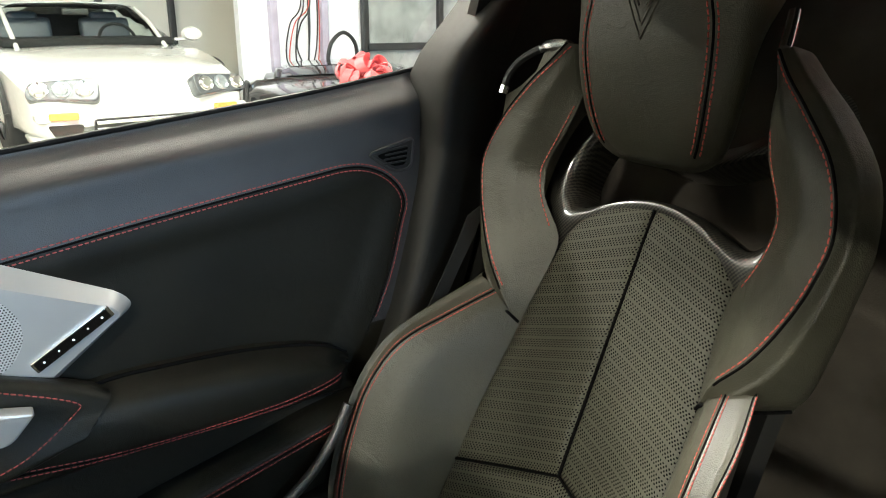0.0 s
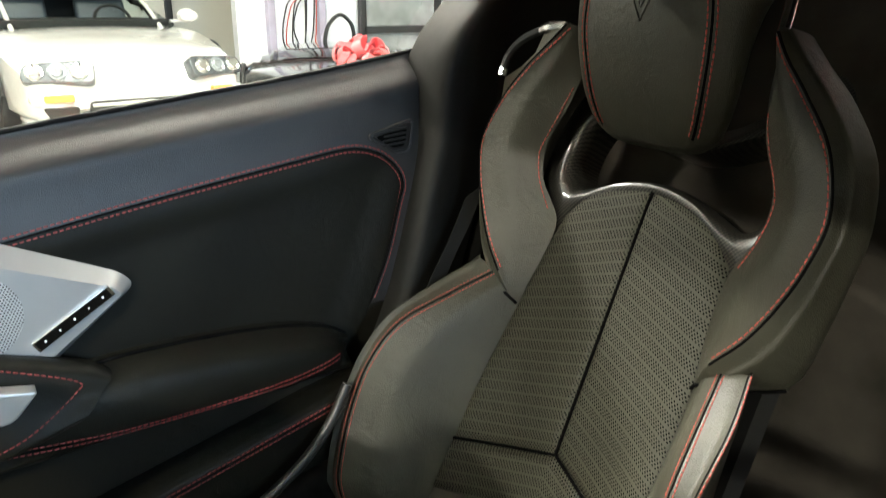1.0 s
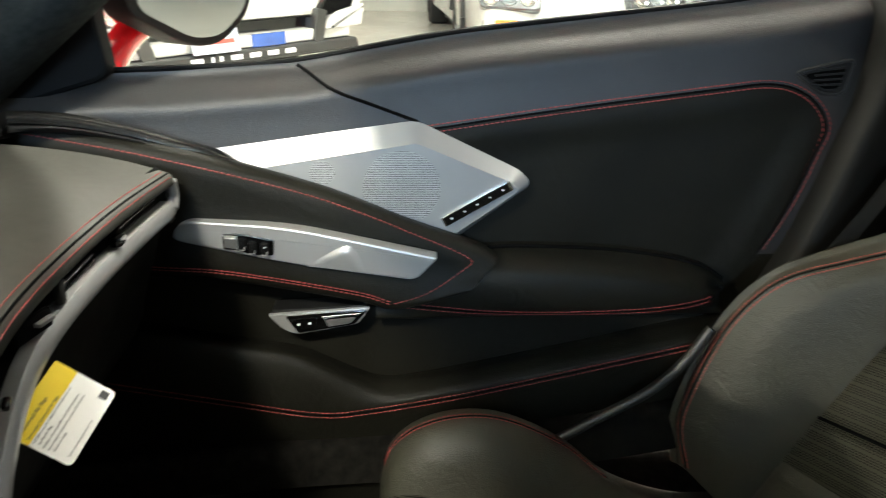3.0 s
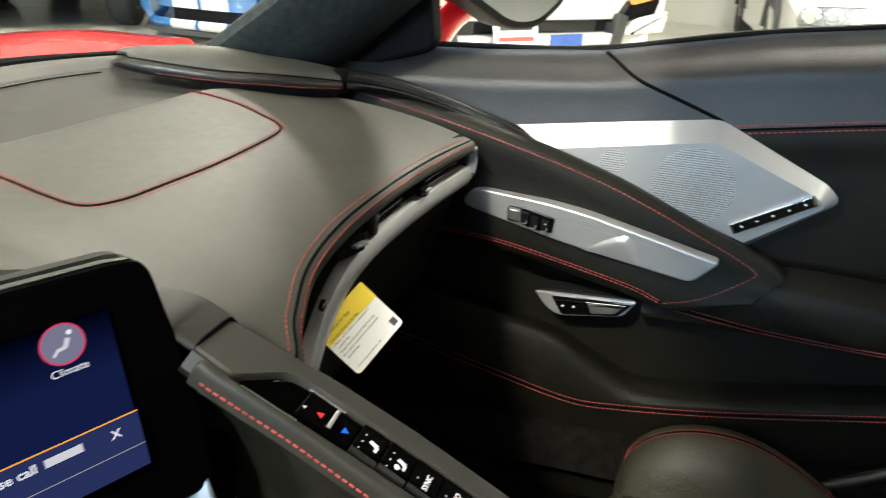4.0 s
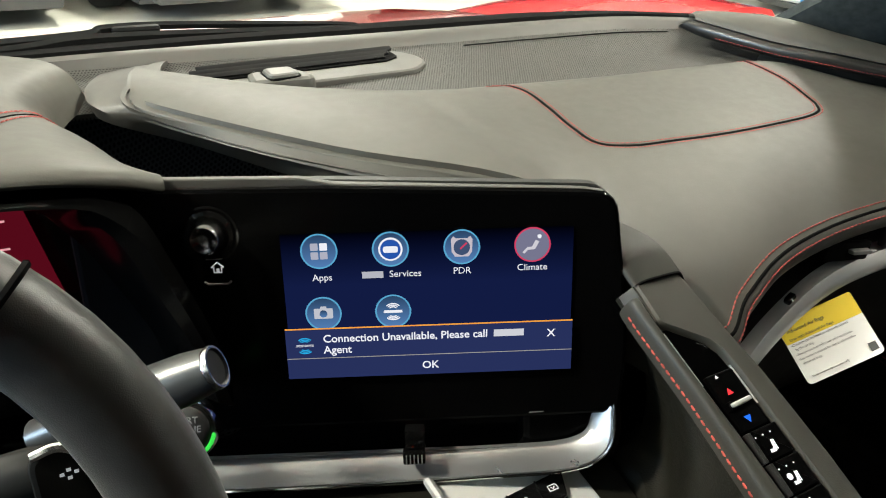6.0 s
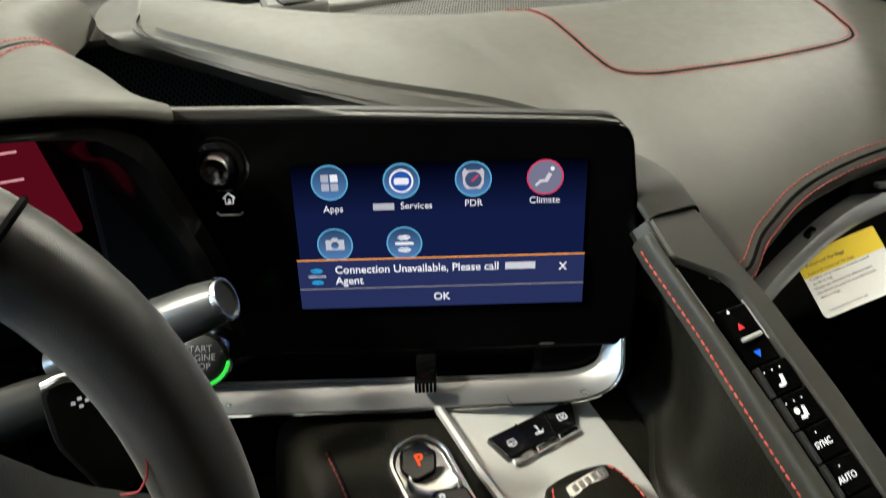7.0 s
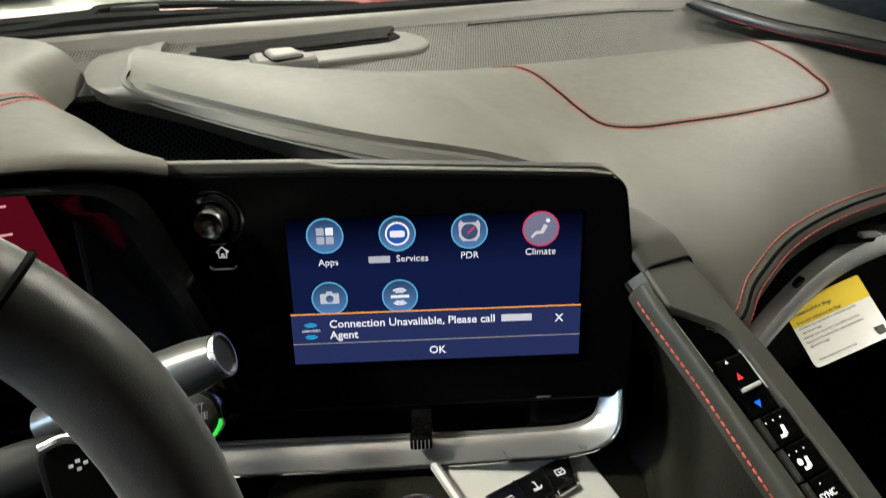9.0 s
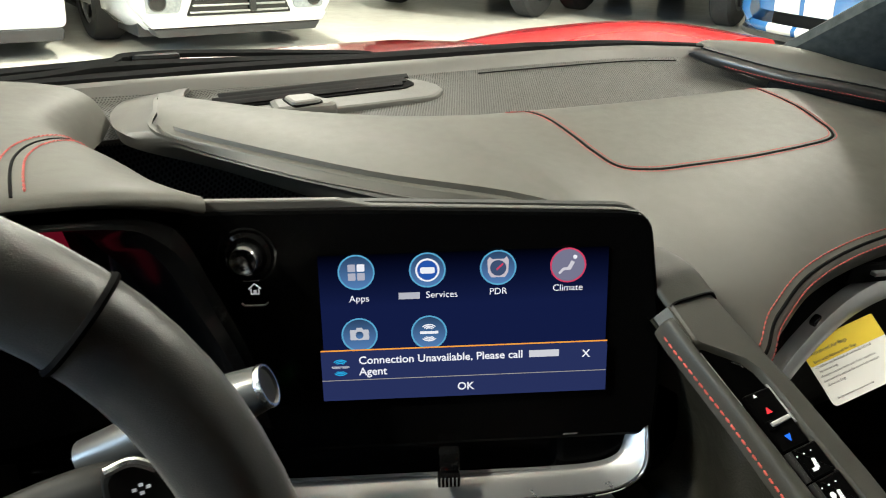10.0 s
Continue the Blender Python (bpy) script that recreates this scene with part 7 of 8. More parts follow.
def waves(cx, cz, k, mt):
    bm = bmesh.new()
    for d in (1, -1):
        for r in (0.0028, 0.0042, 0.0056):
            pts = [V(cx + k * r * math.sin(a), SY - 0.0004, cz + d * k * (0.0012 + r * math.cos(a) * 0.8)) for a in np.linspace(-0.85, 0.85, 9)]
            tube_into(bm, pts, 0.00042 * k, 5)
    disp("wave_mark", bm, mt, parent=lit)
    disp("wave_bar", plate([(cx - 0.0060 * k, cz - 0.0008 * k), (cx + 0.0060 * k, cz - 0.0008 * k), (cx + 0.0060 * k, cz + 0.0010 * k), (cx - 0.0060 * k, cz + 0.0010 * k)], pose(0, SY - 0.0004, 0), 0.0003), LIT_WHITE, parent=lit, smooth=False)


waves(IX[1], 0.0268, 0.95, LIT_WHITE)
for body, cx, cz in (("Apps", IX[0] + 0.001, 0.0505), ("Services", IX[1] + 0.0085, 0.0515), ("PDR", IX[2], 0.0522), ("Climate", IX[3], 0.0530)):
    disp("caption", text_bm(body, 0.0060, pose(cx, SY, cz), "CENTER", 0.00005), LIT_WHITE, parent=lit, smooth=False)
disp("caption_bar", plate([(IX[1] - 0.0180, 0.0493), (IX[1] - 0.0050, 0.0493), (IX[1] - 0.0050, 0.0535), (IX[1] - 0.0180, 0.0535)], pose(0, SY, 0), 0.0003), glow("bar_pale", (0.45, 0.46, 0.52), 1.0), parent=lit, smooth=False)
disp("message", plate([(-0.0903, -0.0172), (0.0903, -0.0172), (0.0903, 0.0170), (-0.0903, 0.0170)], pose(0, SY - 0.0004, 0), 0.0004), DIALOG, "message box with an orange top line", parent=lit, smooth=False)
MY = SY - 0.0007
disp("message_line", plate([(-0.0903, 0.0166), (0.0903, 0.0166), (0.0903, 0.0174), (-0.0903, 0.0174)], pose(0, MY, 0), 0.0003), LIT_ORANGE, parent=lit, smooth=False)
disp("message_line", plate([(-0.0903, -0.0034), (0.0903, -0.0034), (0.0903, -0.0030), (-0.0903, -0.0030)], pose(0, MY, 0), 0.0003), LIT_LINE, parent=lit, smooth=False)
disp("message_text", text_bm("Connection Unavailable, Please call", 0.0073, pose(-0.0670, MY, 0.0098), "LEFT", 0.00005, 0.00010), LIT_WHITE, parent=lit, smooth=False)
disp("message_text", text_bm("Agent", 0.0073, pose(-0.0670, MY, 0.0022), "LEFT", 0.00005, 0.00010), LIT_WHITE, parent=lit, smooth=False)
disp("message_bar", plate([(0.0405, 0.0076), (0.0595, 0.0076), (0.0595, 0.0122), (0.0405, 0.0122)], pose(0, MY, 0), 0.0003), glow("bar_white", (0.62, 0.63, 0.68), 1.0), parent=lit, smooth=False)
disp("message_text", text_bm("OK", 0.0072, pose(0.0, MY, -0.0106), "CENTER", 0.00005, 0.00010), LIT_WHITE, parent=lit, smooth=False)
disp("message_cross", text_bm("X", 0.0072, pose(0.0768, MY, 0.0085), "CENTER", 0.00005, 0.0001), LIT_WHITE, parent=lit, smooth=False)
waves(-0.0785, 0.0055, 0.92, LIT_CYAN)
# knob, home key and small marks on the bezel, and a modelled glint
disp("knob", lathe([(0.0100, 0.0), (0.0092, 0.011), (0.0078, 0.0125), (0.0066, 0.012), (0.0, 0.006)], pose(-0.1305, 0.002, 0.0795, 90, 0, 0), 28), shader("dark_knob_metal", (0.16, 0.16, 0.16), 0.22, 1.0), "turned metal volume knob")
disp("knob_collar", lathe([(0.0150, 0.0), (0.0150, 0.002), (0.0125, 0.003), (0.0100, 0.002)], pose(-0.1305, 0.002, 0.0795, 90, 0, 0), 28), PIANO, parent=bez)
disp("knob_recess", ring_plate(-0.1305, 0.0795, 0.0165, 0.0180, pose(0, 0, 0) @ Matrix.Diagonal((1, 1, 1, 1)), 0.0012), PIANO, parent=bez)
home = [(-0.1298, 0.0556), (-0.1252, 0.0556), (-0.1252, 0.0588), (-0.1238, 0.0588), (-0.1275, 0.0622), (-0.1312, 0.0588), (-0.1298, 0.0588)]
disp("home_mark", tube([V(x, 0.0014, z) for x, z in home] , 0.00050, 6, True), SYMBOL, parent=bez, smooth=False)
disp("home_door", plate([(-0.1284, 0.0556), (-0.1266, 0.0556), (-0.1266, 0.0580), (-0.1284, 0.0580)], pose(0, 0.0014, 0), 0.0006), SYMBOL, parent=bez, smooth=False)
disp("key_line", block(pose(-0.1285, 0.0016, 0.0640), 0.011, 0.0006, 0.0006), ALU_DARK, parent=bez)
disp("key_line", tube([(-0.136, 0.001, 0.0500), (-0.134, 0.001, 0.0482), (-0.122, 0.001, 0.0482), (-0.120, 0.001, 0.0500)], 0.0006, 6), ALU_DARK, parent=bez)
# thin pale sliver in place of a reflection on the gloss
disp("bezel_glint", plate(rounded([(0.064, -0.0500), (0.073, -0.0498), (0.074, -0.0491), (0.065, -0.0492)], 0.0002), pose(0, 0.0014, 0), 0.0006), ALU_DARK, parent=bez)
# silver shelf bar below the display with its clip
bar = spline([(-0.30, 0.0, -0.0880), (-0.05, 0.0, -0.0862), (0.05, 0.0, -0.0836), (0.085, 0.0, -0.0820), (0.1035, 0.0, -0.0765), (0.1125, 0.003, -0.0665), (0.1142, 0.012, -0.046)], 6)
rowsb = []
for k in range(len(bar)):
    p = bar[k]
    t = (bar[min(k + 1, len(bar) - 1)] - bar[max(k - 1, 0)]).normalized()
    n = V(-t.z, 0, t.x)
    w = 0.0076
    rowsb.append([p + n * (w * 1.0) + V(0, 0.006, 0), p + n * w + V(0, 0.002, 0), p + n * (w * 0.86), p + V(0, -0.006, 0), p - n * (w * 0.6) + V(0, -0.0095, 0), p - n * (w * 0.93) + V(0, -0.0085, 0), p - n * w + V(0, -0.005, 0), p - n * w + V(0, 0.03, 0)])
disp("shelf_bar", sheet(rowsb), ALU_TRIM, "satin silver bar below the display")
disp("bar_edge", tube([r[5] + V(0, -0.0004, 0) for r in rowsb], 0.0011, 6), CHROME)
disp("bar_shroud", plate(rounded([(0.06, -0.05), (0.1280, -0.045), (0.1312, -0.068), (0.1285, -0.0905), (0.112, -0.1025), (0.06, -0.1045)], [0.002, 0.002, 0.01, 0.016, 0.012, 0.002]), pose(0, 0.008, 0), 0.03, 0.006), SATIN, "black edge behind the bar")
disp("shelf_recess", plate([(-0.30, -0.085), (0.106, -0.083), (0.108, -0.048), (-0.30, -0.048)], pose(0, 0.020, 0), 0.02), SATIN)
disp("shelf_lip", block(pose(-0.1, 0.004, -0.0765), 0.36, 0.003, 0.0014), ALU_DARK)
clip = disp("clip", block(pose(-0.0115, -0.006, -0.0595), 0.0135, 0.010, 0.014, 0.002), PIANO, "small black clip on the bar")
disp("clip_tab", block(pose(-0.0125, -0.010, -0.0715), 0.0150, 0.008, 0.009, 0.002), PIANO, parent=clip)
for k in range(5):
    disp("clip_rib", block(pose(-0.0175 + k * 0.0025, -0.0144, -0.0715), 0.0008, 0.0012, 0.006), ALU_DARK, parent=clip)
disp("lower_back", plate([(-0.32, -0.20), (0.13, -0.16), (0.13, -0.085), (-0.32, -0.085)], pose(0, 0.035, 0), 0.02), SATIN)

# cluster under its hood
CL = empty("instrument_cluster", pose(-0.46, 0.45, 0.78), "digital instrument cluster under a padded black hood", "instrument panel")
CI = CL.matrix_world.inverted()


def clus(name, bm, material, label="", smooth=True):
    return part(name, bm, material, CL, label, smooth, at=CI)


hood = [[V(-0.80, 0.74, 0.835), V(-0.6, 0.76, 0.848), V(-0.42, 0.75, 0.848), V(-0.325, 0.735, 0.842), V(-0.290, 0.715, 0.832), V(-0.275, 0.70, 0.805)],
        [V(-0.80, 0.62, 0.846), V(-0.6, 0.62, 0.862), V(-0.45, 0.61, 0.860), V(-0.352, 0.60, 0.850), V(-0.318, 0.60, 0.832), V(-0.305, 0.61, 0.800)],
        [V(-0.80, 0.50, 0.848), V(-0.6, 0.50, 0.868), V(-0.45, 0.495, 0.866), V(-0.335, 0.49, 0.855), V(-0.286, 0.495, 0.832), V(-0.270, 0.505, 0.795)],
        [V(-0.80, 0.415, 0.842), V(-0.6, 0.41, 0.864), V(-0.45, 0.405, 0.863), V(-0.335, 0.400, 0.860), V(-0.285, 0.400, 0.851), V(-0.259, 0.408, 0.838)],
        [V(-0.80, 0.385, 0.836), V(-0.6, 0.380, 0.856), V(-0.45, 0.376, 0.857), V(-0.335, 0.378, 0.853), V(-0.284, 0.383, 0.844), V(-0.258, 0.394, 0.832)],
        [V(-0.80, 0.40, 0.826), V(-0.6, 0.40, 0.847), V(-0.45, 0.395, 0.847), V(-0.335, 0.397, 0.844), V(-0.286, 0.40, 0.836), V(-0.264, 0.41, 0.826)]]
hd = clus("hood", thicken(smooth_sheet(hood, 6, 6), 0.008, (0, 0, 1)), DASH, "padded leather hood")
HD = tree_of(hd)
seam(HD, spline([(-0.309, 0.556, 1.0), (-0.3165, 0.537, 1.0), (-0.3387, 0.491, 1.0), (-0.3480, 0.455, 1.0), (-0.3505, 0.425, 1.0), (-0.351, 0.392, 1.0), (-0.351, 0.380, 1.0)], 8), (0, 0, -1), CL, thread=THREAD_DULL, aside=0.0062, groove=0.0010, at=CI, fine=0.8)
frame_o = [V(-0.80, 0.39, 0.842), V(-0.5, 0.380, 0.846), V(-0.33, 0.372, 0.842), V(-0.285, 0.366, 0.828), V(-0.266, 0.352, 0.790), V(-0.252, 0.336, 0.750), V(-0.245, 0.33, 0.72)]
frame_i = [V(-0.80, 0.43, 0.832), V(-0.5, 0.425, 0.832), V(-0.345, 0.415, 0.828), V(-0.312, 0.405, 0.812), V(-0.292, 0.390, 0.780), V(-0.276, 0.374, 0.748), V(-0.268, 0.365, 0.715)]
fo, fi = spline(frame_o, 6), spline(frame_i, 6)
fm = [(a + b) / 2 + V(0.004, -0.016, 0.006) for a, b in zip(fo, fi)]
clus("cluster_frame", thicken(sheet([[p + V(0.006, 0.03, 0) for p in fo], fo, fm, fi, [p + V(-0.004, 0.03, 0) for p in fi]]), 0.003, (0, -1, 0)), shader("cluster_gloss", (0.002, 0.002, 0.002), 0.18, spec=0.22, mottle=0.0), "gloss black frame round the cluster")
clus("cluster_face", thicken(sheet([[V(-0.80, 0.475, 0.835), V(-0.30, 0.46, 0.832)], [V(-0.80, 0.415, 0.70), V(-0.25, 0.40, 0.70)]]), 0.01, (0, -1, 0)), SATIN)
FM = pose(-0.46, 0.418, 0.775, -20, 0, 0)
clus("cluster_screen", plate(rounded([(-0.15, -0.012), (0.142, -0.012), (0.125, 0.058), (-0.15, 0.058)], 0.004), FM, 0.004), CLUSTER_RED, "dark red lit cluster screen", smooth=False)
for z in (0.040, 0.024):
    clus("cluster_line", plate([(0.02, z), (0.118, z), (0.118, z + 0.0012), (0.02, z + 0.0012)], FM @ pose(0, -0.001, 0), 0.0006), glow("line_red", (0.75, 0.35, 0.38), 1.0), smooth=False)
clus("vent_blank", plate(rounded([(0.148, -0.060), (0.196, -0.062), (0.172, 0.045), (0.150, 0.050)], 0.006), FM @ pose(0, -0.014, 0), 0.01, 0.003), shader("blue_black_plastic", (0.004, 0.0055, 0.009), 0.6, spec=0.12))

# ---- steering wheel and column ----
WHEEL = empty("steering_wheel", pose(-0.469, 0.1433, 0.7632, -19.94, 0, 0), "black leather steering wheel with red accents", "steering wheel")


def squircle(a, R, e=2.44):
    c, s = math.cos(a), math.sin(a)
    k = R * (abs(c) ** e + abs(s) ** e) ** (-1 / e)
    return V(k * c, 0, k * s)


RIM_L = shader("suede_wheel_leather", (0.0170, 0.0163, 0.0150), 0.38, spec=1.0, grain=0.30, grain_scale=2200, cell=True, mottle=0.25, mottle_scale=60, sheen=0.35)
SPOKE_L = shader("smooth_spoke_leather", (0.008, 0.008, 0.007), 0.40, spec=0.15, grain=0.15, grain_scale=1500, cell=True, mottle=0.10)
rim = part("rim", tube([squircle(2 * math.pi * i / 96, 0.1788) for i in range(96)], 0.0156, 18, True), RIM_L, WHEEL, "leather rim")
part("rim_joint", tube([squircle(0.762, 0.1788) + V(0.0158 * math.cos(b) * math.cos(0.80), 0.0158 * math.sin(b), 0.0158 * math.cos(b) * math.sin(0.80)) for b in np.linspace(0, 6.2, 24)], 0.0014, 6), SEAM, WHEEL)
for s in (1, -1):
    sp = smooth_sheet([[V(s * 0.172, 0.002, 0.036), V(s * 0.166, -0.010, 0.027), V(s * 0.168, -0.012, 0.0), V(s * 0.172, 0.0, -0.03)], [V(s * 0.135, 0.006, 0.0570), V(s * 0.130, -0.012, 0.042), V(s * 0.130, -0.014, 0.0), V(s * 0.135, 0.0, -0.035)],
                       [V(s * 0.09, 0.006, 0.108), V(s * 0.085, -0.016, 0.075), V(s * 0.085, -0.018, 0.0), V(s * 0.09, 0.0, -0.05)]], 4, 4)
    part("spoke", thicken(sp, 0.012, (0, -1, 0)), RIM_L, WHEEL)
    part("spoke_trim", tube(spline([(s * 0.070, -0.024, 0.082), (s * 0.1161, -0.022, 0.0614), (s * 0.1302, -0.021, 0.0488), (s * 0.1467, -0.020, 0.0327), (s * 0.1575, -0.018, 0.018), (s * 0.1600, -0.016, 0.006), (s * 0.150, -0.014, -0.02)], 6), 0.0027, 8), shader("spoke_silver", (0.62, 0.62, 0.61), 0.30, 0.4), WHEEL, "bright metal spoke edge")
    part("button_pad", plate(rounded([(s * 0.070, 0.076), (s * 0.113, 0.059), (s * 0.147, 0.027), (s * 0.152, -0.02), (s * 0.07, -0.03)], 0.008), pose(0, -0.024, 0), 0.012, 0.003), shader("spoke_grey_plastic", (0.085, 0.085, 0.082), 0.32, 0.3), WHEEL, "satin grey spoke plate")
    part("button_frame", plate(rounded([(s * 0.070, 0.0650), (s * 0.108, 0.0560), (s * 0.1230, 0.0440), (s * 0.1260, 0.0200), (s * 0.120, -0.010), (s * 0.070, -0.010)], 0.006), pose(0, -0.0275, 0), 0.008, 0.003), PIANO, WHEEL, "gloss black button frame")
    btn = part("button", plate(rounded([(s * 0.074, 0.0600), (s * 0.106, 0.0515), (s * 0.1185, 0.0420), (s * 0.1215, 0.0200), (s * 0.116, -0.006), (s * 0.074, -0.006)], 0.005), pose(0, -0.0290, 0), 0.008, 0.002), PLASTIC, WHEEL)
    for dx in (-0.002, 0.0, 0.002):
        part("button_mark", tube([(s * 0.1135 + dx, -0.0294, 0.0400), (s * 0.1135 + dx + 0.0008, -0.0294, 0.0416), (s * 0.1135 + dx, -0.0294, 0.0432)], 0.0004, 5), SYMBOL, btn)
    part("red_inlay", tube(spline([(s * 0.1602, -0.010, 0.0675), (s * 0.1622, -0.0105, 0.0647), (s * 0.1626, -0.011, 0.0610), (s * 0.1617, -0.011, 0.0557), (s * 0.1601, -0.011, 0.0530), (s * 0.1578, -0.011, 0.0510), (s * 0.1531, -0.008, 0.0505)], 5), 0.0004, 6), shader("red_inlay", (0.22, 0.015, 0.018), 0.6), WHEEL, "red edge in the rim's corner")
for s in (1, -1):
    pd = part("shift_paddle", plate(rounded([(s * 0.1345, 0.0550), (s * 0.1340, 0.0770), (s * 0.1445, 0.0800), (s * 0.1520, 0.0745), (s * 0.1610, 0.0520), (s * 0.1600, 0.0330), (s * 0.1460, 0.0300)], 0.005), pose(0, 0.030, 0), 0.006, 0.002), SPOKE_L, WHEEL, "dark metal shift paddle")
    part("paddle_edge", tube(spline([(s * 0.1360, 0.029, 0.0780), (s * 0.1440, 0.028, 0.0795), (s * 0.1510, 0.029, 0.0750)], 6), 0.0017, 8), CHROME_SOFT, pd)
    for dx, dz in ((0.0, 0.0), (0.0022, 0.0012), (0.0044, 0.0), (0.0022, -0.0016)):
        part("paddle_mark", block(pose(s * (0.1435 + dx), 0.0295, 0.0694 + dz), 0.0014, 0.0006, 0.0010), SYMBOL, pd)
part("hub", plate(rounded([(-0.075, -0.07), (0.075, -0.07), (0.092, 0.02), (0.075, 0.085), (-0.075, 0.085), (-0.092, 0.02)], 0.02), pose(0, -0.034, 0), 0.05, 0.012), RIM_L, WHEEL, "leather hub")
part("lower_spoke", thicken(smooth_sheet([[V(-0.03, -0.01, -0.06), V(0.0, -0.014, -0.06), V(0.03, -0.01, -0.06)], [V(-0.025, -0.004, -0.165), V(0.0, -0.008, -0.165), V(0.025, -0.004, -0.165)]], 4, 4), 0.012, (0, -1, 0)), RIM_L, WHEEL)
part("column", tube([(0, 0.04, 0), (0, 0.22, -0.02)], 0.055, 16), PLASTIC, WHEEL)
# wiper stalk and start button
STALK = empty("wiper_stalk", pose(-0.30, 0.26, 0.775), "grey steering column stalk with a wiper mark", "stalk")
STI = STALK.matrix_world.inverted()
a, b = V(-0.345, 0.305, 0.752), V(-0.2625, 0.2665, 0.7945)
d = (b - a).normalized()
STM = Matrix.Translation(b) @ d.to_track_quat("Z", "Y").to_matrix().to_4x4()
part("lever", lathe([(0.0095, -0.095), (0.0114, -0.060), (0.0126, -0.034), (0.0120, -0.014), (0.0102, -0.0012)], STM, 24), shader("stalk_grey", (0.095, 0.095, 0.09), 0.34, 0.6), STALK, at=STI)
part("end_ring", lathe([(0.0102, -0.0012), (0.0106, 0.0), (0.0101, 0.0018), (0.0090, 0.0018)], STM, 24), CHROME_SOFT, STALK, "bright end ring", at=STI)
part("end_cap", lathe([(0.0090, 0.0018), (0.0082, 0.0005), (0.0, 0.0)], STM, 24), PLASTIC, STALK, at=STI)
wn = V(-0.30, -0.02, 1.0) - (a + b) / 2
wn = (wn - d * wn.dot(d)).normalized()
wc, wu = b - d * 0.046 + wn * 0.0122, wn.cross(d)
part("wiper_mark", tube([wc + d * 0.0042 * math.cos(q) + wu * 0.0030 * math.sin(q) for q in np.linspace(0.2, 2.9, 9)], 0.0005, 5), SYMBOL, STALK, at=STI)
part("wiper_mark", tube([wc + d * 0.0042 * math.cos(q) + wu * (0.0030 * math.sin(q) - 0.002) for q in np.linspace(0.2, 2.9, 9)], 0.0005, 5), SYMBOL, STALK, at=STI)
part("wiper_mark", tube([wc - d * 0.0075 - wu * 0.004, wc - d * 0.004 + wu * 0.001], 0.0006, 5), SYMBOL, STALK, at=STI)
low_st = empty("lower_stalk", pose(-0.36, 0.2, 0.82), "black stalk behind the wheel", "stalk")
LSI = low_st.matrix_world.inverted()
part("lever", tube(spline([(-0.41, 0.23, 0.775), (-0.365, 0.222, 0.795), (-0.335, 0.212, 0.808), (-0.322, 0.208, 0.806)], 6), 0.0125, 12, taper=lambda t: 1.0 - 0.35 * t), shader("stalk_black", (0.012, 0.012, 0.0105), 0.5, spec=0.08), low_st, at=LSI)
part("tip", tube([(-0.326, 0.209, 0.807), (-0.3205, 0.2075, 0.8055)], 0.0085, 10), TRIM, low_st, at=LSI)
START = empty("start_button", pose(-0.274, 0.322, 0.719, -30, 0, -20), "round black start button with a green glow", "button")
part("face", lathe([(0.0, 0.004), (0.011, 0.004), (0.0135, 0.002), (0.0145, -0.004)], pose(0, 0, 0, 90, 0, 0), 28), PLASTIC, START)
part("ring", lathe([(0.0145, 0.0), (0.0165, 0.002), (0.0178, -0.001), (0.018, -0.01)], pose(0, 0, 0, 90, 0, 0), 32), CHROME, START)
part("glow_arc", tube([V(0.0158 * math.cos(q), -0.0008, 0.0158 * math.sin(q)) for q in np.linspace(-1.9, -0.15, 16)], 0.0013, 6), LIT_GREEN, START)
part("lamp", plate(disc(-0.002, -0.009, 0.0014, 12), pose(0, -0.0048, 0), 0.001), LIT_GREEN, START)
for body, z in (("START", 0.0058), ("ENGINE", 0.0008), ("STOP", -0.0042)):
    part("print", text_bm(body, 0.0052, pose(0, -0.0044, z), "CENTER", 0.0001), shader("dim_print", (0.25, 0.25, 0.25), 0.6), START, smooth=False)

# ---- centre console ----
CON = empty("centre_console", pose(-0.12, 0.05, 0.16), "black leather centre console with gear buttons", "console")
COI = CON.matrix_world.inverted()


def con(name, bm, material, label="", smooth=True):
    return part(name, bm, material, CON, label, smooth, at=COI)


def con_z(y):
    return 0.63 + 0.2 * (y - 0.28) if y > -0.1 else 0.554 + 0.1 * (y + 0.1)


rows = []
for y in (0.36, 0.29, 0.22, 0.15, 0.05, -0.10, -0.3, -0.6):
    z = con_z(y) - 0.03 * smoothstep(0.285, 0.36, y)
    rows.append([V(-0.245, y, 0.2), V(-0.238, y, z - 0.10), V(-0.232, y, z - 0.022), V(-0.222, y, z - 0.004), V(-0.205, y, z - 0.001), V(-0.16, y, z - 0.001), V(-0.10, y, z - 0.001), V(-0.03, y, z - 0.001), V(0.0, y, z - 0.004)])
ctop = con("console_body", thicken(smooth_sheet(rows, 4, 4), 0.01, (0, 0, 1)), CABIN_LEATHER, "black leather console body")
CTOP = tree_of(ctop)
seam(CTOP, [V(-0.2095, y, 0.8) for y in np.linspace(0.305, -0.2, 40)], (0, 0, -1), CON, sides=(1,), aside=0.002, groove=0.0008, thread=THREAD_DULL, at=COI, fine=0.7)
CP = pose(0, 0.28, 0.63, math.degrees(math.atan(0.2)), 0, 0)   # console top: x across, y along, z off it
FLAT = CP @ pose(0, 0, 0, -90, 0, 0)                           # outlines as (x, along), front edge up


def onto(outline, lift, thick, edge=0.0):
    return plate([(x, a - 0.28) for x, a in outline], FLAT @ pose(0, -lift, 0), thick, edge)


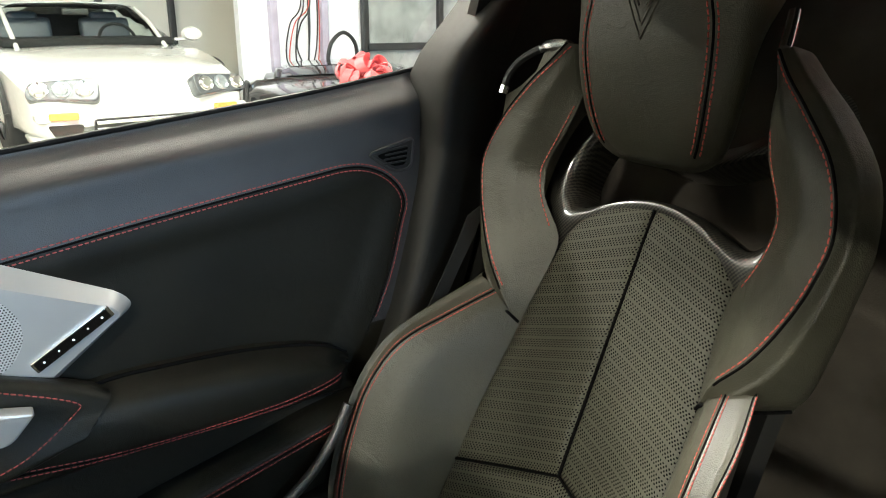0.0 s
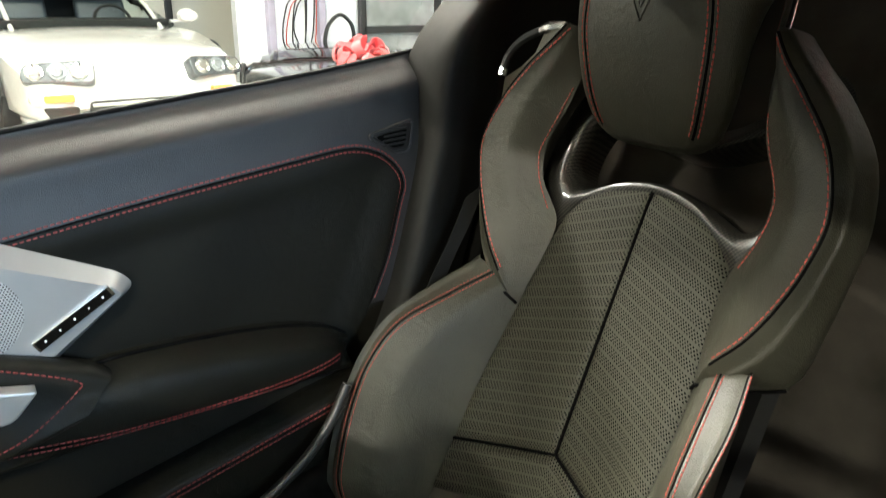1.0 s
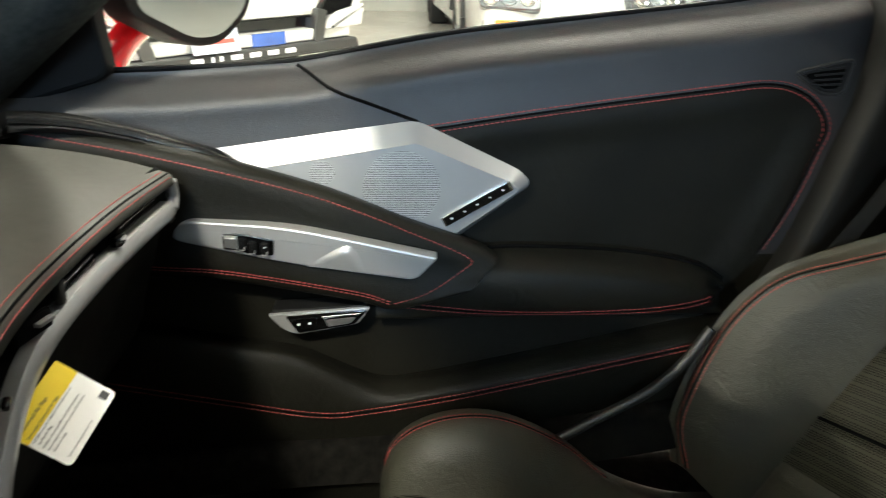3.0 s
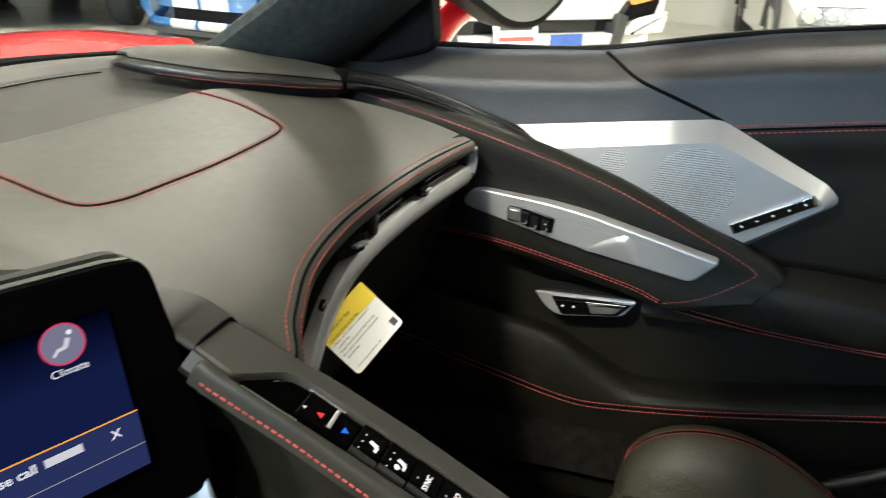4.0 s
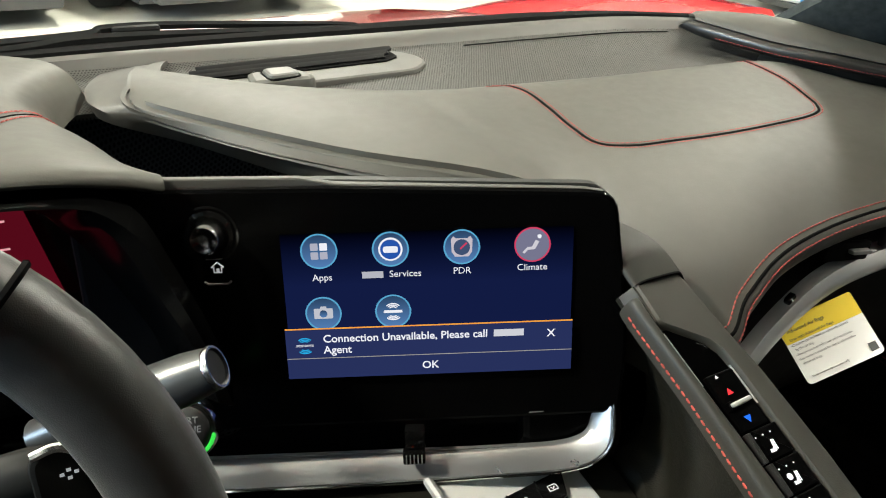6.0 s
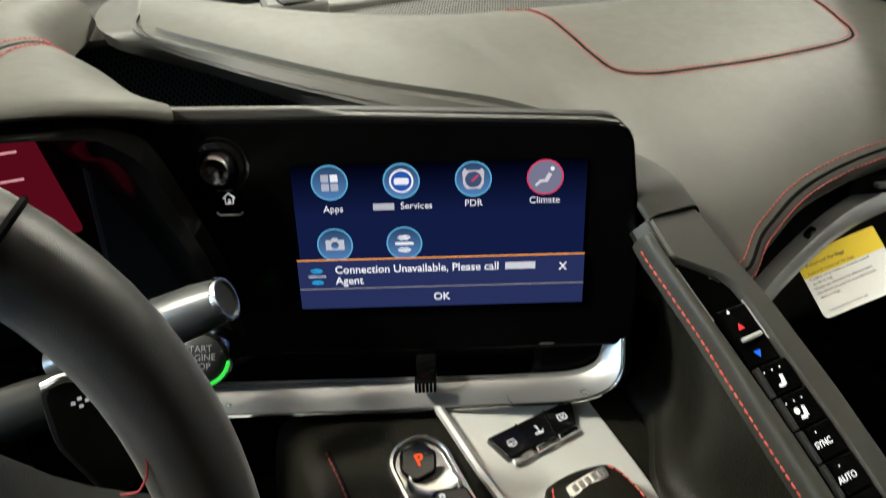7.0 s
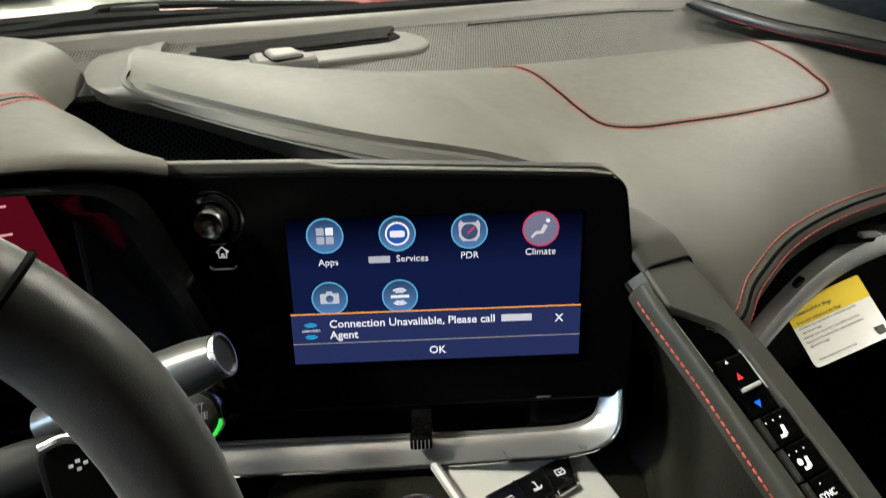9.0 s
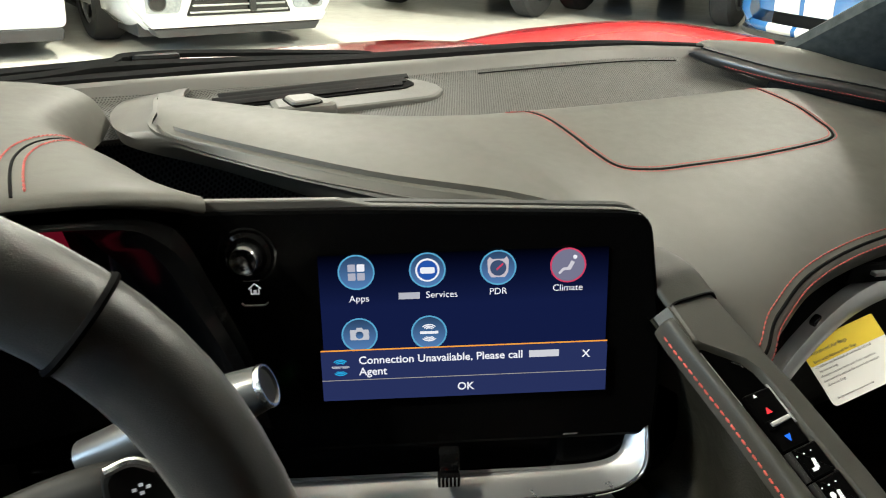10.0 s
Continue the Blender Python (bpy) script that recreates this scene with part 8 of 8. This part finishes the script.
silver = rounded([(-0.131, 0.318), (-0.030, 0.300), (-0.026, 0.205), (-0.030, 0.170), (-0.105, 0.165), (-0.124, 0.235)], [0.004, 0.004, 0.01, 0.01, 0.02, 0.01])
con("console_plate", onto(silver, 0.003, 0.010, 0.002), shader("satin_silver_plate", (0.62, 0.62, 0.59), 0.36, 0.25, grain=0.1, grain_scale=1500, mottle=0.04), "satin aluminium console plate")
con("plate_rail", tube([CP @ V(x, a - 0.28, 0.005) for x, a in ((-0.133, 0.31), (-0.128, 0.25), (-0.120, 0.20), (-0.110, 0.165), (-0.102, 0.13), (-0.095, 0.06), (-0.09, -0.05))], 0.0035, 8), ALU, "bright rail along the plate")
# three drive buttons in a black slanted panel
bt = [(-0.114, 0.268), (-0.043, 0.2745), (-0.0505, 0.2545), (-0.107, 0.2475)]
con("button_panel", onto(rounded(bt, 0.003), 0.0075, 0.008, 0.0015), PIANO, "black panel with three buttons")
for k in range(3):
    p0, p1 = Vector(bt[3]).lerp(Vector(bt[2]), (k + 0.06) / 3), Vector(bt[3]).lerp(Vector(bt[2]), (k + 0.92) / 3)
    con("button_lip", onto(rounded([tuple(p0 + Vector((0, -0.0045))), tuple(p1 + Vector((0, -0.0045))), tuple(p1), tuple(p0)], 0.001), 0.0085, 0.004, 0.001), CHROME)
    c = (Vector(bt[0]).lerp(Vector(bt[1]), (k + 0.5) / 3) + Vector(bt[3]).lerp(Vector(bt[2]), (k + 0.5) / 3)) / 2
    marks = ([(-3.2, -1), (-2.4, 1.6), (2.4, 1.6), (3.2, -1), (-3.2, -1)], [(-3, -1.8), (0.2, -3.2), (3, -2.0)]) if k == 0 else ([(-3, -2.4), (0.6, -2.4), (0.2, 2.6), (-1.2, 2.6)], [(0.8, -2.6), (3.4, -2.6), (3.4, -1.2)], [(-3, -3.4), (3, -3.4)]) if k == 1 else ([(-3.4, -2), (-3.4, 2), (2.4, 2), (3.2, 0.4), (3.2, -2), (-3.4, -2)], [(-1.6, 0.6), (-0.2, -0.8), (1.4, 0.6)])
    for line in marks:
        con("button_mark", tube([FLAT @ V(c.x + 0.001 * u, -0.0079, c.y + 0.001 * v - 0.28) for u, v in line], 0.00036, 5), SYMBOL)
    if k:
        q0, q1 = Vector(bt[0]).lerp(Vector(bt[1]), k / 3), Vector(bt[3]).lerp(Vector(bt[2]), k / 3)
        con("button_gap", tube([CP @ V(q.x, q.y - 0.28, 0.0076) for q in (q0, q1)], 0.0006, 6), SEAM)
# gear selector
def pill(w0, y0, y1, x0, x1, n=10):
    """A long rounded outline from (x0, y0) to (x1, y1)."""
    a, b = Vector((x0, y0)), Vector((x1, y1))
    t = (b - a).normalized()
    n2 = Vector((-t.y, t.x))
    pts = [a + (-t * math.sin(q) * 0.9 - n2 * math.cos(q)) * w0 for q in np.linspace(0, math.pi, n)]
    pts += [b + (t * math.sin(q) * 0.9 + n2 * math.cos(q)) * w0 for q in np.linspace(0, math.pi, n)]
    return [tuple(p) for p in pts]


G0, G1 = (-0.1600, 0.2705), (-0.1560, 0.105)
SEL_DARK = shader("dark_chrome", (0.55, 0.55, 0.54), 0.20, 1.0, mottle=0.0)


def selector_ring(profile):
    """Rows of the long rounded outline at the half widths and heights given."""
    rows = []
    for w, lift in profile:
        o = pill(w, G0[1], G1[1], G0[0], G1[0], 14)
        rows.append([FLAT @ V(x, -lift, a - 0.28) for x, a in o + o[:1]])
    return sheet(rows)


con("selector_bezel", selector_ring([(0.0216, -0.002), (0.0212, 0.0035), (0.0200, 0.0052), (0.0182, 0.0054), (0.0168, 0.0042), (0.0160, 0.0012), (0.0155, -0.006)]), CHROME_SOFT, "polished rim of the gear selector")
con("selector_tray", onto(pill(0.0166, G0[1], G1[1], G0[0], G1[0]), 0.0012, 0.008, 0.0), SEL_DARK, "dark polished selector tray")


def bowl(outline, lift, deep, material, name):
    """A shallow dish: its rim is the outline, its middle lies deep below the rim."""
    c = sum((Vector(p) for p in outline), Vector((0, 0))) / len(outline)
    rows = []
    for k, d in ((1.06, -0.5), (1.0, 0.0), (0.85, 0.35), (0.6, 0.75), (0.3, 0.95), (0.02, 1.0)):
        o = [c + (Vector(p) - c) * k for p in outline]
        rows.append([FLAT @ V(q.x, -lift + deep * (d if d >= 0 else 1.6), q.y - 0.28) for q in o + o[:1]])
    con(name, sheet(rows), material)


def shield(pts, lift, material, name="gear_key", edge=0.0018, r=0.003):
    con(name, onto(rounded(pts, r), lift, 0.012, edge), material)


def letter(body, x, a, lift, size, mt):
    con("gear_letter", text_bm(body, size, FLAT @ pose(x, -lift - 0.0002, a - 0.28), "CENTER", 0.0001, 0.0002), mt, smooth=False)


bowl(rounded([(-0.1740, 0.262), (-0.1480, 0.262), (-0.1435, 0.248), (-0.1500, 0.240), (-0.1690, 0.242), (-0.1765, 0.250)], 0.005), 0.0060, 0.004, CHROME_SOFT, "selector_scoop")
shield([(-0.1700, 0.2812), (-0.1545, 0.2840), (-0.1480, 0.2720), (-0.1540, 0.2590), (-0.1690, 0.2570), (-0.1745, 0.2690)], 0.0065, PIANO)
letter("P", -0.1610, 0.2700, 0.0065, 0.0112, LIT_GEAR)
shield([(-0.1690, 0.2400), (-0.1600, 0.2470), (-0.1420, 0.2420), (-0.1410, 0.2330), (-0.1440, 0.2260), (-0.1560, 0.2320), (-0.1660, 0.2270), (-0.1700, 0.2060), (-0.1745, 0.2120), (-0.1745, 0.2280)], 0.0090, PIANO, r=0.002)
letter("R", -0.1590, 0.2390, 0.0090, 0.0088, SYMBOL)
shield([(-0.1668, 0.2225), (-0.1580, 0.2270), (-0.1490, 0.2215), (-0.1495, 0.2090), (-0.1575, 0.2030), (-0.1660, 0.2050), (-0.1700, 0.2115)], 0.0110, ALU_DARK)
shield([(-0.1640, 0.2195), (-0.1575, 0.2225), (-0.1520, 0.2190), (-0.1525, 0.2115), (-0.1580, 0.2080), (-0.1640, 0.2105)], 0.0122, PIANO, edge=0.0008, r=0.0015)
letter("N", -0.1580, 0.2150, 0.0122, 0.0085, SYMBOL)
bowl(rounded([(-0.1690, 0.1990), (-0.1600, 0.2020), (-0.1480, 0.2030), (-0.1405, 0.1960), (-0.1420, 0.1870), (-0.1520, 0.1830), (-0.1650, 0.1850), (-0.1705, 0.1910)], 0.006), 0.0072, 0.005, CHROME_SOFT, "selector_scoop")
con("selector_bridge", onto(rounded([(-0.1715, 0.1880), (-0.1420, 0.1890), (-0.1430, 0.1835), (-0.1705, 0.1820)], 0.002), 0.0066, 0.008, 0.002), SEL_DARK)
shield([(-0.1700, 0.1820), (-0.1490, 0.1840), (-0.1430, 0.1760), (-0.1450, 0.1610), (-0.1540, 0.1540), (-0.1680, 0.1580), (-0.1735, 0.1690)], 0.0090, PIANO)
letter("D", -0.1580, 0.1765, 0.0090, 0.0092, SYMBOL)
letter("AUTO", -0.1560, 0.1680, 0.0090, 0.0046, SYMBOL)
# padded palm rest with a drive-mode wheel under its nose
prow = []
for y, w, z in ((0.216, 0.010, 0.634), (0.213, 0.020, 0.640), (0.205, 0.0255, 0.644), (0.18, 0.028, 0.645), (0.12, 0.031, 0.640), (0.05, 0.034, 0.632), (-0.06, 0.036, 0.62), (-0.2, 0.036, 0.60)):
    cx = -0.082 - 0.03 * (0.2 - y) * 0.55
    prow.append([V(cx - w, y, z - 0.026), V(cx - w, y, z - 0.006), V(cx - w * 0.88, y, z), V(cx, y, z + 0.003), V(cx + w * 0.88, y, z), V(cx + w, y, z - 0.006), V(cx + w, y, z - 0.026)])
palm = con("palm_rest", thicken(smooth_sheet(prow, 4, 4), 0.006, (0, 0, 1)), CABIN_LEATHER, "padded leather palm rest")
PT = tree_of(palm)
for s in (-1, 1):
    seam(PT, spline([(-0.082 - 0.0165 * (0.2 - y) + s * w, y, 0.8) for y, w in ((0.208, 0.020), (0.195, 0.0248), (0.15, 0.0265), (0.10, 0.029), (0.0, 0.032), (-0.12, 0.033))], 6), (0, 0, -1), CON, sides=(1,), aside=0.0, groove=0, at=COI, fine=0.72)
con("mode_tab", plate(rounded([(-0.017, -0.0045), (0.015, -0.0045), (0.017, 0.0045), (-0.015, 0.0045)], 0.003), pose(-0.0818, 0.2009, 0.6482, -78, 0, 8), 0.004, 0.001), CHROME, "small chrome tab on the palm rest")
for k in range(5):
    con("tab_bar", block(pose(-0.0818, 0.2009, 0.6486, 12, 0, 8) @ pose(-0.010 + k * 0.005, 0, 0.0003), 0.0028, 0.004, 0.0006), ALU_DARK)
con("mode_wheel", lathe([(0.0, 0.006), (0.020, 0.006), (0.0235, 0.002), (0.0235, -0.006)], pose(-0.088, 0.186, 0.620, 11, 0, 0), 28), CHROME_SOFT, "round metal mode wheel")
con("console_tray", thicken(sheet([[V(-0.13, 0.15, 0.606), V(-0.02, 0.15, 0.606)], [V(-0.13, -0.1, 0.56), V(-0.02, -0.1, 0.56)]]), 0.004, (0, 0, 1)), PLASTIC)
# climate ridge rising to the dash: RM has x across, y along the slope from the top, z off it
RO, RE = V(0.0115, 0.20, 0.7385), V(0.014, 0.10, 0.684)
ry_ = (RO - RE).normalized()
rz_ = V(1, 0, 0).cross(ry_).normalized()
rx_ = ry_.cross(rz_)
RM = Matrix(((rx_.x, ry_.x, rz_.x, RO.x), (rx_.y, ry_.y, rz_.y, RO.y), (rx_.z, ry_.z, rz_.z, RO.z), (0, 0, 0, 1)))
RF = RM @ pose(0, 0, 0, -90, 0, 0)
STRIP_L = [(-0.30, -0.0080), (-0.105, -0.0100), (-0.066, -0.0112), (-0.045, -0.0126), (-0.0275, -0.0140), (-0.0112, -0.0150), (0.0105, -0.0178), (0.046, -0.0203), (0.0511, -0.0205)]
STRIP_R = [(-0.30, 0.0190), (-0.09, 0.0172), (-0.069, 0.0166), (-0.0405, 0.0148), (-0.0133, 0.0134), (0.0078, 0.0124), (0.0212, 0.0104), (0.030, 0.0058), (0.041, -0.0076), (0.047, -0.0150), (0.0511, -0.0200)]
RAIL_R = [(-0.30, 0.0385), (-0.10, 0.0378), (-0.055, 0.0368), (0.0054, 0.0320), (0.0247, 0.0285), (0.0768, 0.0215)]
FLAP_L = [(-0.30, -0.0200), (-0.15, -0.0222), (-0.068, -0.0250), (0.004, -0.0262), (0.053, -0.0300), (0.069, -0.0300)]


def ridge_row(y):
    """Across the ridge at y: flank, flap seat, recess for the keys, right rail, outer flank."""
    xl, xr, xo, xt = curve_at(STRIP_L, y), curve_at(STRIP_R, y), curve_at(RAIL_R, y), curve_at(FLAP_L, y)
    d = 0.0055 * smoothstep(0.0515, 0.046, y)
    pts = [(xt + 0.0025, -0.012), (xt + 0.004, -0.007), (xl - 0.003, -0.004), (xl - 0.0005, 0.0006 - d), (xl + 0.0005, -d), (max(xr, xl + 0.002) - 0.0005, -d), (max(xr, xl + 0.002), -0.0006), (max(xr, xl + 0.002) + 0.0016, 0.0010),
           (xo - 0.0065, 0.0006), (xo - 0.0022, -0.0014), (xo, -0.0062), (xo + 0.001, -0.020)]
    row = [RM @ V(x, y, z) for x, z in pts]
    a, b = row[0], row[-1]
    k = 0.036 * smoothstep(-0.02, 0.055, y)
    low = con_z(a.y)
    h = a.z - low
    flank = [V(-0.034 + k, a.y, low - 0.03), V(-0.030 + k, a.y, low + 0.001), V(-0.019 + k, a.y, low + 0.006), V(-0.009 + k, a.y, low + 0.018), V(-0.0045 + k * 0.8, a.y, low + 0.40 * h), V(a.x + 0.002 + k * 0.6, a.y, low + 0.78 * h), V(a.x + 0.0010 + k * 0.2, a.y, a.z - 0.003), a]
    return flank, row + [V(b.x + 0.006, b.y, b.z - 0.10), V(b.x + 0.012, b.y, 0.30)]


RIDGE_L = shader("ridge_leather", (0.034, 0.0335, 0.0275), 0.52, spec=0.35, grain=0.25, grain_scale=900, cell=True)
ys = [0.0768, 0.066, 0.0585, 0.0535, 0.0511, 0.049, 0.047, 0.044, 0.041, 0.037, 0.033, 0.030, 0.0255, 0.0212, 0.015, 0.0078, 0.0, -0.0133, -0.0275, -0.0405, -0.055, -0.069, -0.09, -0.12, -0.15, -0.20, -0.25, -0.30]
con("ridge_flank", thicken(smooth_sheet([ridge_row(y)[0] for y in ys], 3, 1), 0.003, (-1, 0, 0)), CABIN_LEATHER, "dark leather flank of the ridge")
con("climate_ridge", thicken(sheet([ridge_row(y)[1] for y in ys]), 0.005, (0, 0, 1)), RIDGE_L, "leather ridge carrying the climate keys")
# lower end of the ridge, running back between the seats
tail = []
for k, (y, z) in enumerate(((-0.0725, 0.583), (-0.20, 0.545), (-0.40, 0.515), (-0.60, 0.50))):
    tail.append([V(x, y, max(zz, 0.2)) for x, zz in ((-0.028, 0.45), (-0.020, z - 0.03), (-0.014, z - 0.008), (0.004, z), (0.030, z), (0.046, z - 0.008), (0.050, z - 0.03), (0.058, 0.30))])
con("ridge_tail", thicken(smooth_sheet(tail, 3, 3), 0.005, (0, 0, 1)), RIDGE_L)
# cap above the joint, curving away under the dash pad
cap = []
for y, xl, xr, top in ((0.2672, -0.0110, 0.0325, 0.7772), (0.2840, -0.0150, 0.0300, 0.7885), (0.3040, -0.0230, 0.0255, 0.7925), (0.3300, -0.0400, 0.0130, 0.7925), (0.3560, -0.0700, -0.0150, 0.7890)):
    slant = 0.5 * (y - 0.2672) / 0.089
    cap.append([V(x, y + slant * (x - xl) * 0.6, z) for x, z in ((xl + 0.028, 0.70), (xl + 0.012, top - 0.018), (xl + 0.003, top - 0.0060), (xl + 0.007, top - 0.0008), ((xl + xr) / 2, top), (xr - 0.006, top - 0.0006), (xr - 0.001, top - 0.0060), (xr + 0.002, top - 0.035))])
con("ridge_cap", thicken(smooth_sheet(cap, 4, 4), 0.004, (0, 0, 1)), RIDGE_L, "leather cap joining the ridge to the dash")
con("ridge_joint", tube(spline([p for p in (cap[0][1], cap[0][2], cap[0][3], cap[0][4], cap[0][5], cap[0][6])], 4), 0.0011, 6), SEAM)
# padded flap along the keys with red thread under its edge
flap = []
for y in (0.0695, 0.0690, 0.066, 0.055, 0.03, 0.0, -0.03, -0.07, -0.11, -0.15, -0.22, -0.30):
    k = 0.35 if y > 0.0692 else 0.85 if y > 0.0685 else 1.0
    xt, xl = curve_at(FLAP_L, y), curve_at(STRIP_L, y) - 0.0012
    c, h = (xt + xl) / 2, (xl - xt) / 2
    flap.append([RM @ V(c + h * u * k, y, -0.006 + (z + 0.006) * k) for u, z in ((-0.86, -0.014), (-1.0, -0.0075), (-0.84, -0.0012), (-0.45, 0.0020), (0.2, 0.0028), (0.72, 0.0018), (0.98, -0.0010), (1.0, -0.007))])
con("ridge_flap", thicken(smooth_sheet(flap, 3, 2), 0.003, (0, 0, 1)), RIDGE_L, "padded leather edge beside the climate keys")
con("stitching", stitch_row([(RM @ V(curve_at(FLAP_L, y) - 0.0002, y, -0.0072), V(-0.8, 0, 0.6)) for y in np.linspace(0.062, -0.29, 120)], 0.0036, 0.0012, 0.0007), THREAD, smooth=False)
KEY_BLACK = shader("key_black", (0.0012, 0.0012, 0.0012), 0.38, mottle=0.0, spec=0.012)
KEY_GLOSS = shader("key_gloss", (0.0012, 0.0012, 0.0012), 0.30, mottle=0.0, spec=0.0)


def key(outline, lift, thick, edge, material, name, label=""):
    return con(name, plate(outline, RF @ pose(0, -lift, 0), thick, edge), material, label)


panel_o = [(curve_at(STRIP_L, y) + 0.0006, y) for y in (-0.29, -0.15, -0.066, -0.0275, 0.0105, 0.030, 0.046)] + [(curve_at(STRIP_R, y) - 0.0006, y) for y in (0.0455, 0.041, 0.0355, 0.030, 0.0255, 0.0212, 0.0078, -0.0405, -0.09, -0.20, -0.29)]
key(panel_o, -0.0036, 0.002, 0.0005, KEY_GLOSS, "key_panel", "gloss black climate key panel")
# highlights on the gloss panel, modelled as thin bright tubes
con("panel_highlight", tube([RM @ V(curve_at(STRIP_L, y) + 0.0012, y, -0.0018) for y in np.linspace(0.043, 0.006, 12)], 0.0006, 6), ALU, "thin bright line modelled as the key panel's highlight")
con("panel_highlight", tube([RM @ V(curve_at(STRIP_R, y) - 0.0008, y, -0.0022) for y in np.linspace(0.012, -0.014, 8)], 0.0006, 6), ALU)
con("panel_highlight", tube([RM @ V(curve_at(STRIP_R, y) - 0.0008, y, -0.0022) for y in np.linspace(-0.044, -0.056, 5)], 0.0005, 6), ALU_DARK)
con("panel_glint", tube([RM @ V(x, y, -0.0028) for x, y in ((-0.0010, 0.0315), (0.0020, 0.0295), (0.0045, 0.0262))], 0.0007, 6), CHROME_SOFT)
KEY_ENDS = (-0.0268, -0.0458, -0.0655, -0.0850, -0.1045, -0.1244, -0.1440, -0.1636, -0.1832)
for y0, y1 in zip(KEY_ENDS, KEY_ENDS[1:]):
    xl, xr = curve_at(STRIP_L, (y0 + y1) / 2) + 0.0062, curve_at(STRIP_R, (y0 + y1) / 2) - 0.0026
    key(rounded([(xl, y1 + 0.0004), (xr, y1 + 0.0004), (xr, y0 - 0.0004), (xl, y0 - 0.0004)], 0.0008), 0.0014, 0.006, 0.0008, KEY_BLACK, "climate_key")
    key(rounded([(xl - 0.0040, y1 + 0.0005), (xl - 0.0004, y1 + 0.0005), (xl - 0.0004, y0 - 0.0005), (xl - 0.0040, y0 - 0.0005)], 0.0006), 0.0002, 0.004, 0.0006, PLASTIC, "key_lip")
key(rounded([(-0.0112, -0.0262), (0.0102, -0.0262), (0.0100, 0.0100), (-0.0116, 0.0100)], 0.0012), -0.0006, 0.004, 0.0008, KEY_BLACK, "temperature_pad")


def tri(cx, cy, r, down, mt):
    s = -1 if down else 1
    key([(cx - r, cy - s * r * 0.7), (cx + r, cy - s * r * 0.7), (cx, cy + s * r)], 0.0002, 0.0004, 0, mt, "arrow_mark")


tri(-0.0050, 0.0076, 0.0012, False, SYMBOL)
tri(-0.0028, -0.0026, 0.0023, False, LIT_RED)
tri(-0.0020, -0.0200, 0.0024, True, LIT_BLUE)
key(rounded([(-0.0098, -0.0122), (0.0070, -0.0114), (0.0070, -0.0088), (-0.0098, -0.0094)], 0.0008), 0.0026, 0.004, 0.0008, ALU, "temperature_lever", "small bright temperature lever")
key(rounded([(-0.0112, -0.0132), (-0.0072, -0.0132), (-0.0066, -0.0080), (-0.0108, -0.0080)], 0.0008), 0.0020, 0.004, 0.0008, KEY_BLACK, "lever_root")


def glyph(name, *outlines):
    for o in outlines:
        key(o, 0.0017, 0.0003, 0, SYMBOL, name)


def bent(cx, cy, *pts):
    return [(cx + x * 0.00084, cy + y * 0.00084) for x, y in pts]


for y, xs in ((-0.0313, (-0.0077, -0.0018, 0.0041)), (-0.0507, (-0.0064, -0.0005, 0.0054))):
    for x in xs:
        glyph("level_dot", disc(x, y, 0.0005, 10))
for x, y in ((0.0004, -0.0698), (0.0016, -0.0894), (0.0012, -0.1097), (0.0024, -0.1299), (0.0028, -0.150)):
    glyph("level_dot", disc(x, y, 0.0005, 10))
glyph("seat_mark", bent(-0.0006, -0.0388, (-3.6, -3.4), (1.2, -3.6), (2.4, -2.2), (3.0, 4.2), (1.4, 4.4), (0.4, -0.2), (-0.8, -1.4), (-3.2, -1.0)), bent(-0.0006, -0.0388, (3.4, -2.8), (4.0, 4.0), (3.5, 4.0), (2.9, -2.8)))
glyph("seat_mark", bent(-0.0002, -0.0580, (-2.6, -3.8), (2.2, -4.0), (3.4, -2.6), (4.0, 3.8), (2.4, 4.0), (1.4, -0.6), (0.2, -1.8), (-2.2, -1.4)), disc(-0.0026, -0.0562, 0.0019, 14), bent(-0.0002, -0.0580, (4.4, -3.2), (5.0, 3.6), (4.5, 3.6), (3.9, -3.2)))
for body, x, y in (("SYNC", 0.0010, -0.0763), ("AUTO", 0.0021, -0.0960)):
    con("key_text", text_bm(body, 0.0049, RF @ pose(x, -0.0017, y), "CENTER", 0.0001, 0.00008), SYMBOL, smooth=False)
for x, y in ((0.0010, -0.1166), (0.0021, -0.1372), (0.0026, -0.1570)):
    glyph("flow_mark", disc(x + 0.0022, y + 0.0028, 0.0011, 10), bent(x, y, (0.6, 1.2), (2.6, 1.4), (1.6, -1.6), (3.6, -3.4), (2.8, -4.2), (0.2, -2.4)), bent(x, y, (-3.2, 0.2), (-1.2, 2.4), (-0.6, 1.6), (0.2, 1.8), (-0.4, -0.2), (-2.2, -1.2)))
key(rounded([(-0.0052, -0.1246), (0.0094, -0.1246), (0.0094, -0.1062), (-0.0052, -0.1062)], 0.001), 0.0012, 0.004, 0.0006, PLASTIC, "key_border")
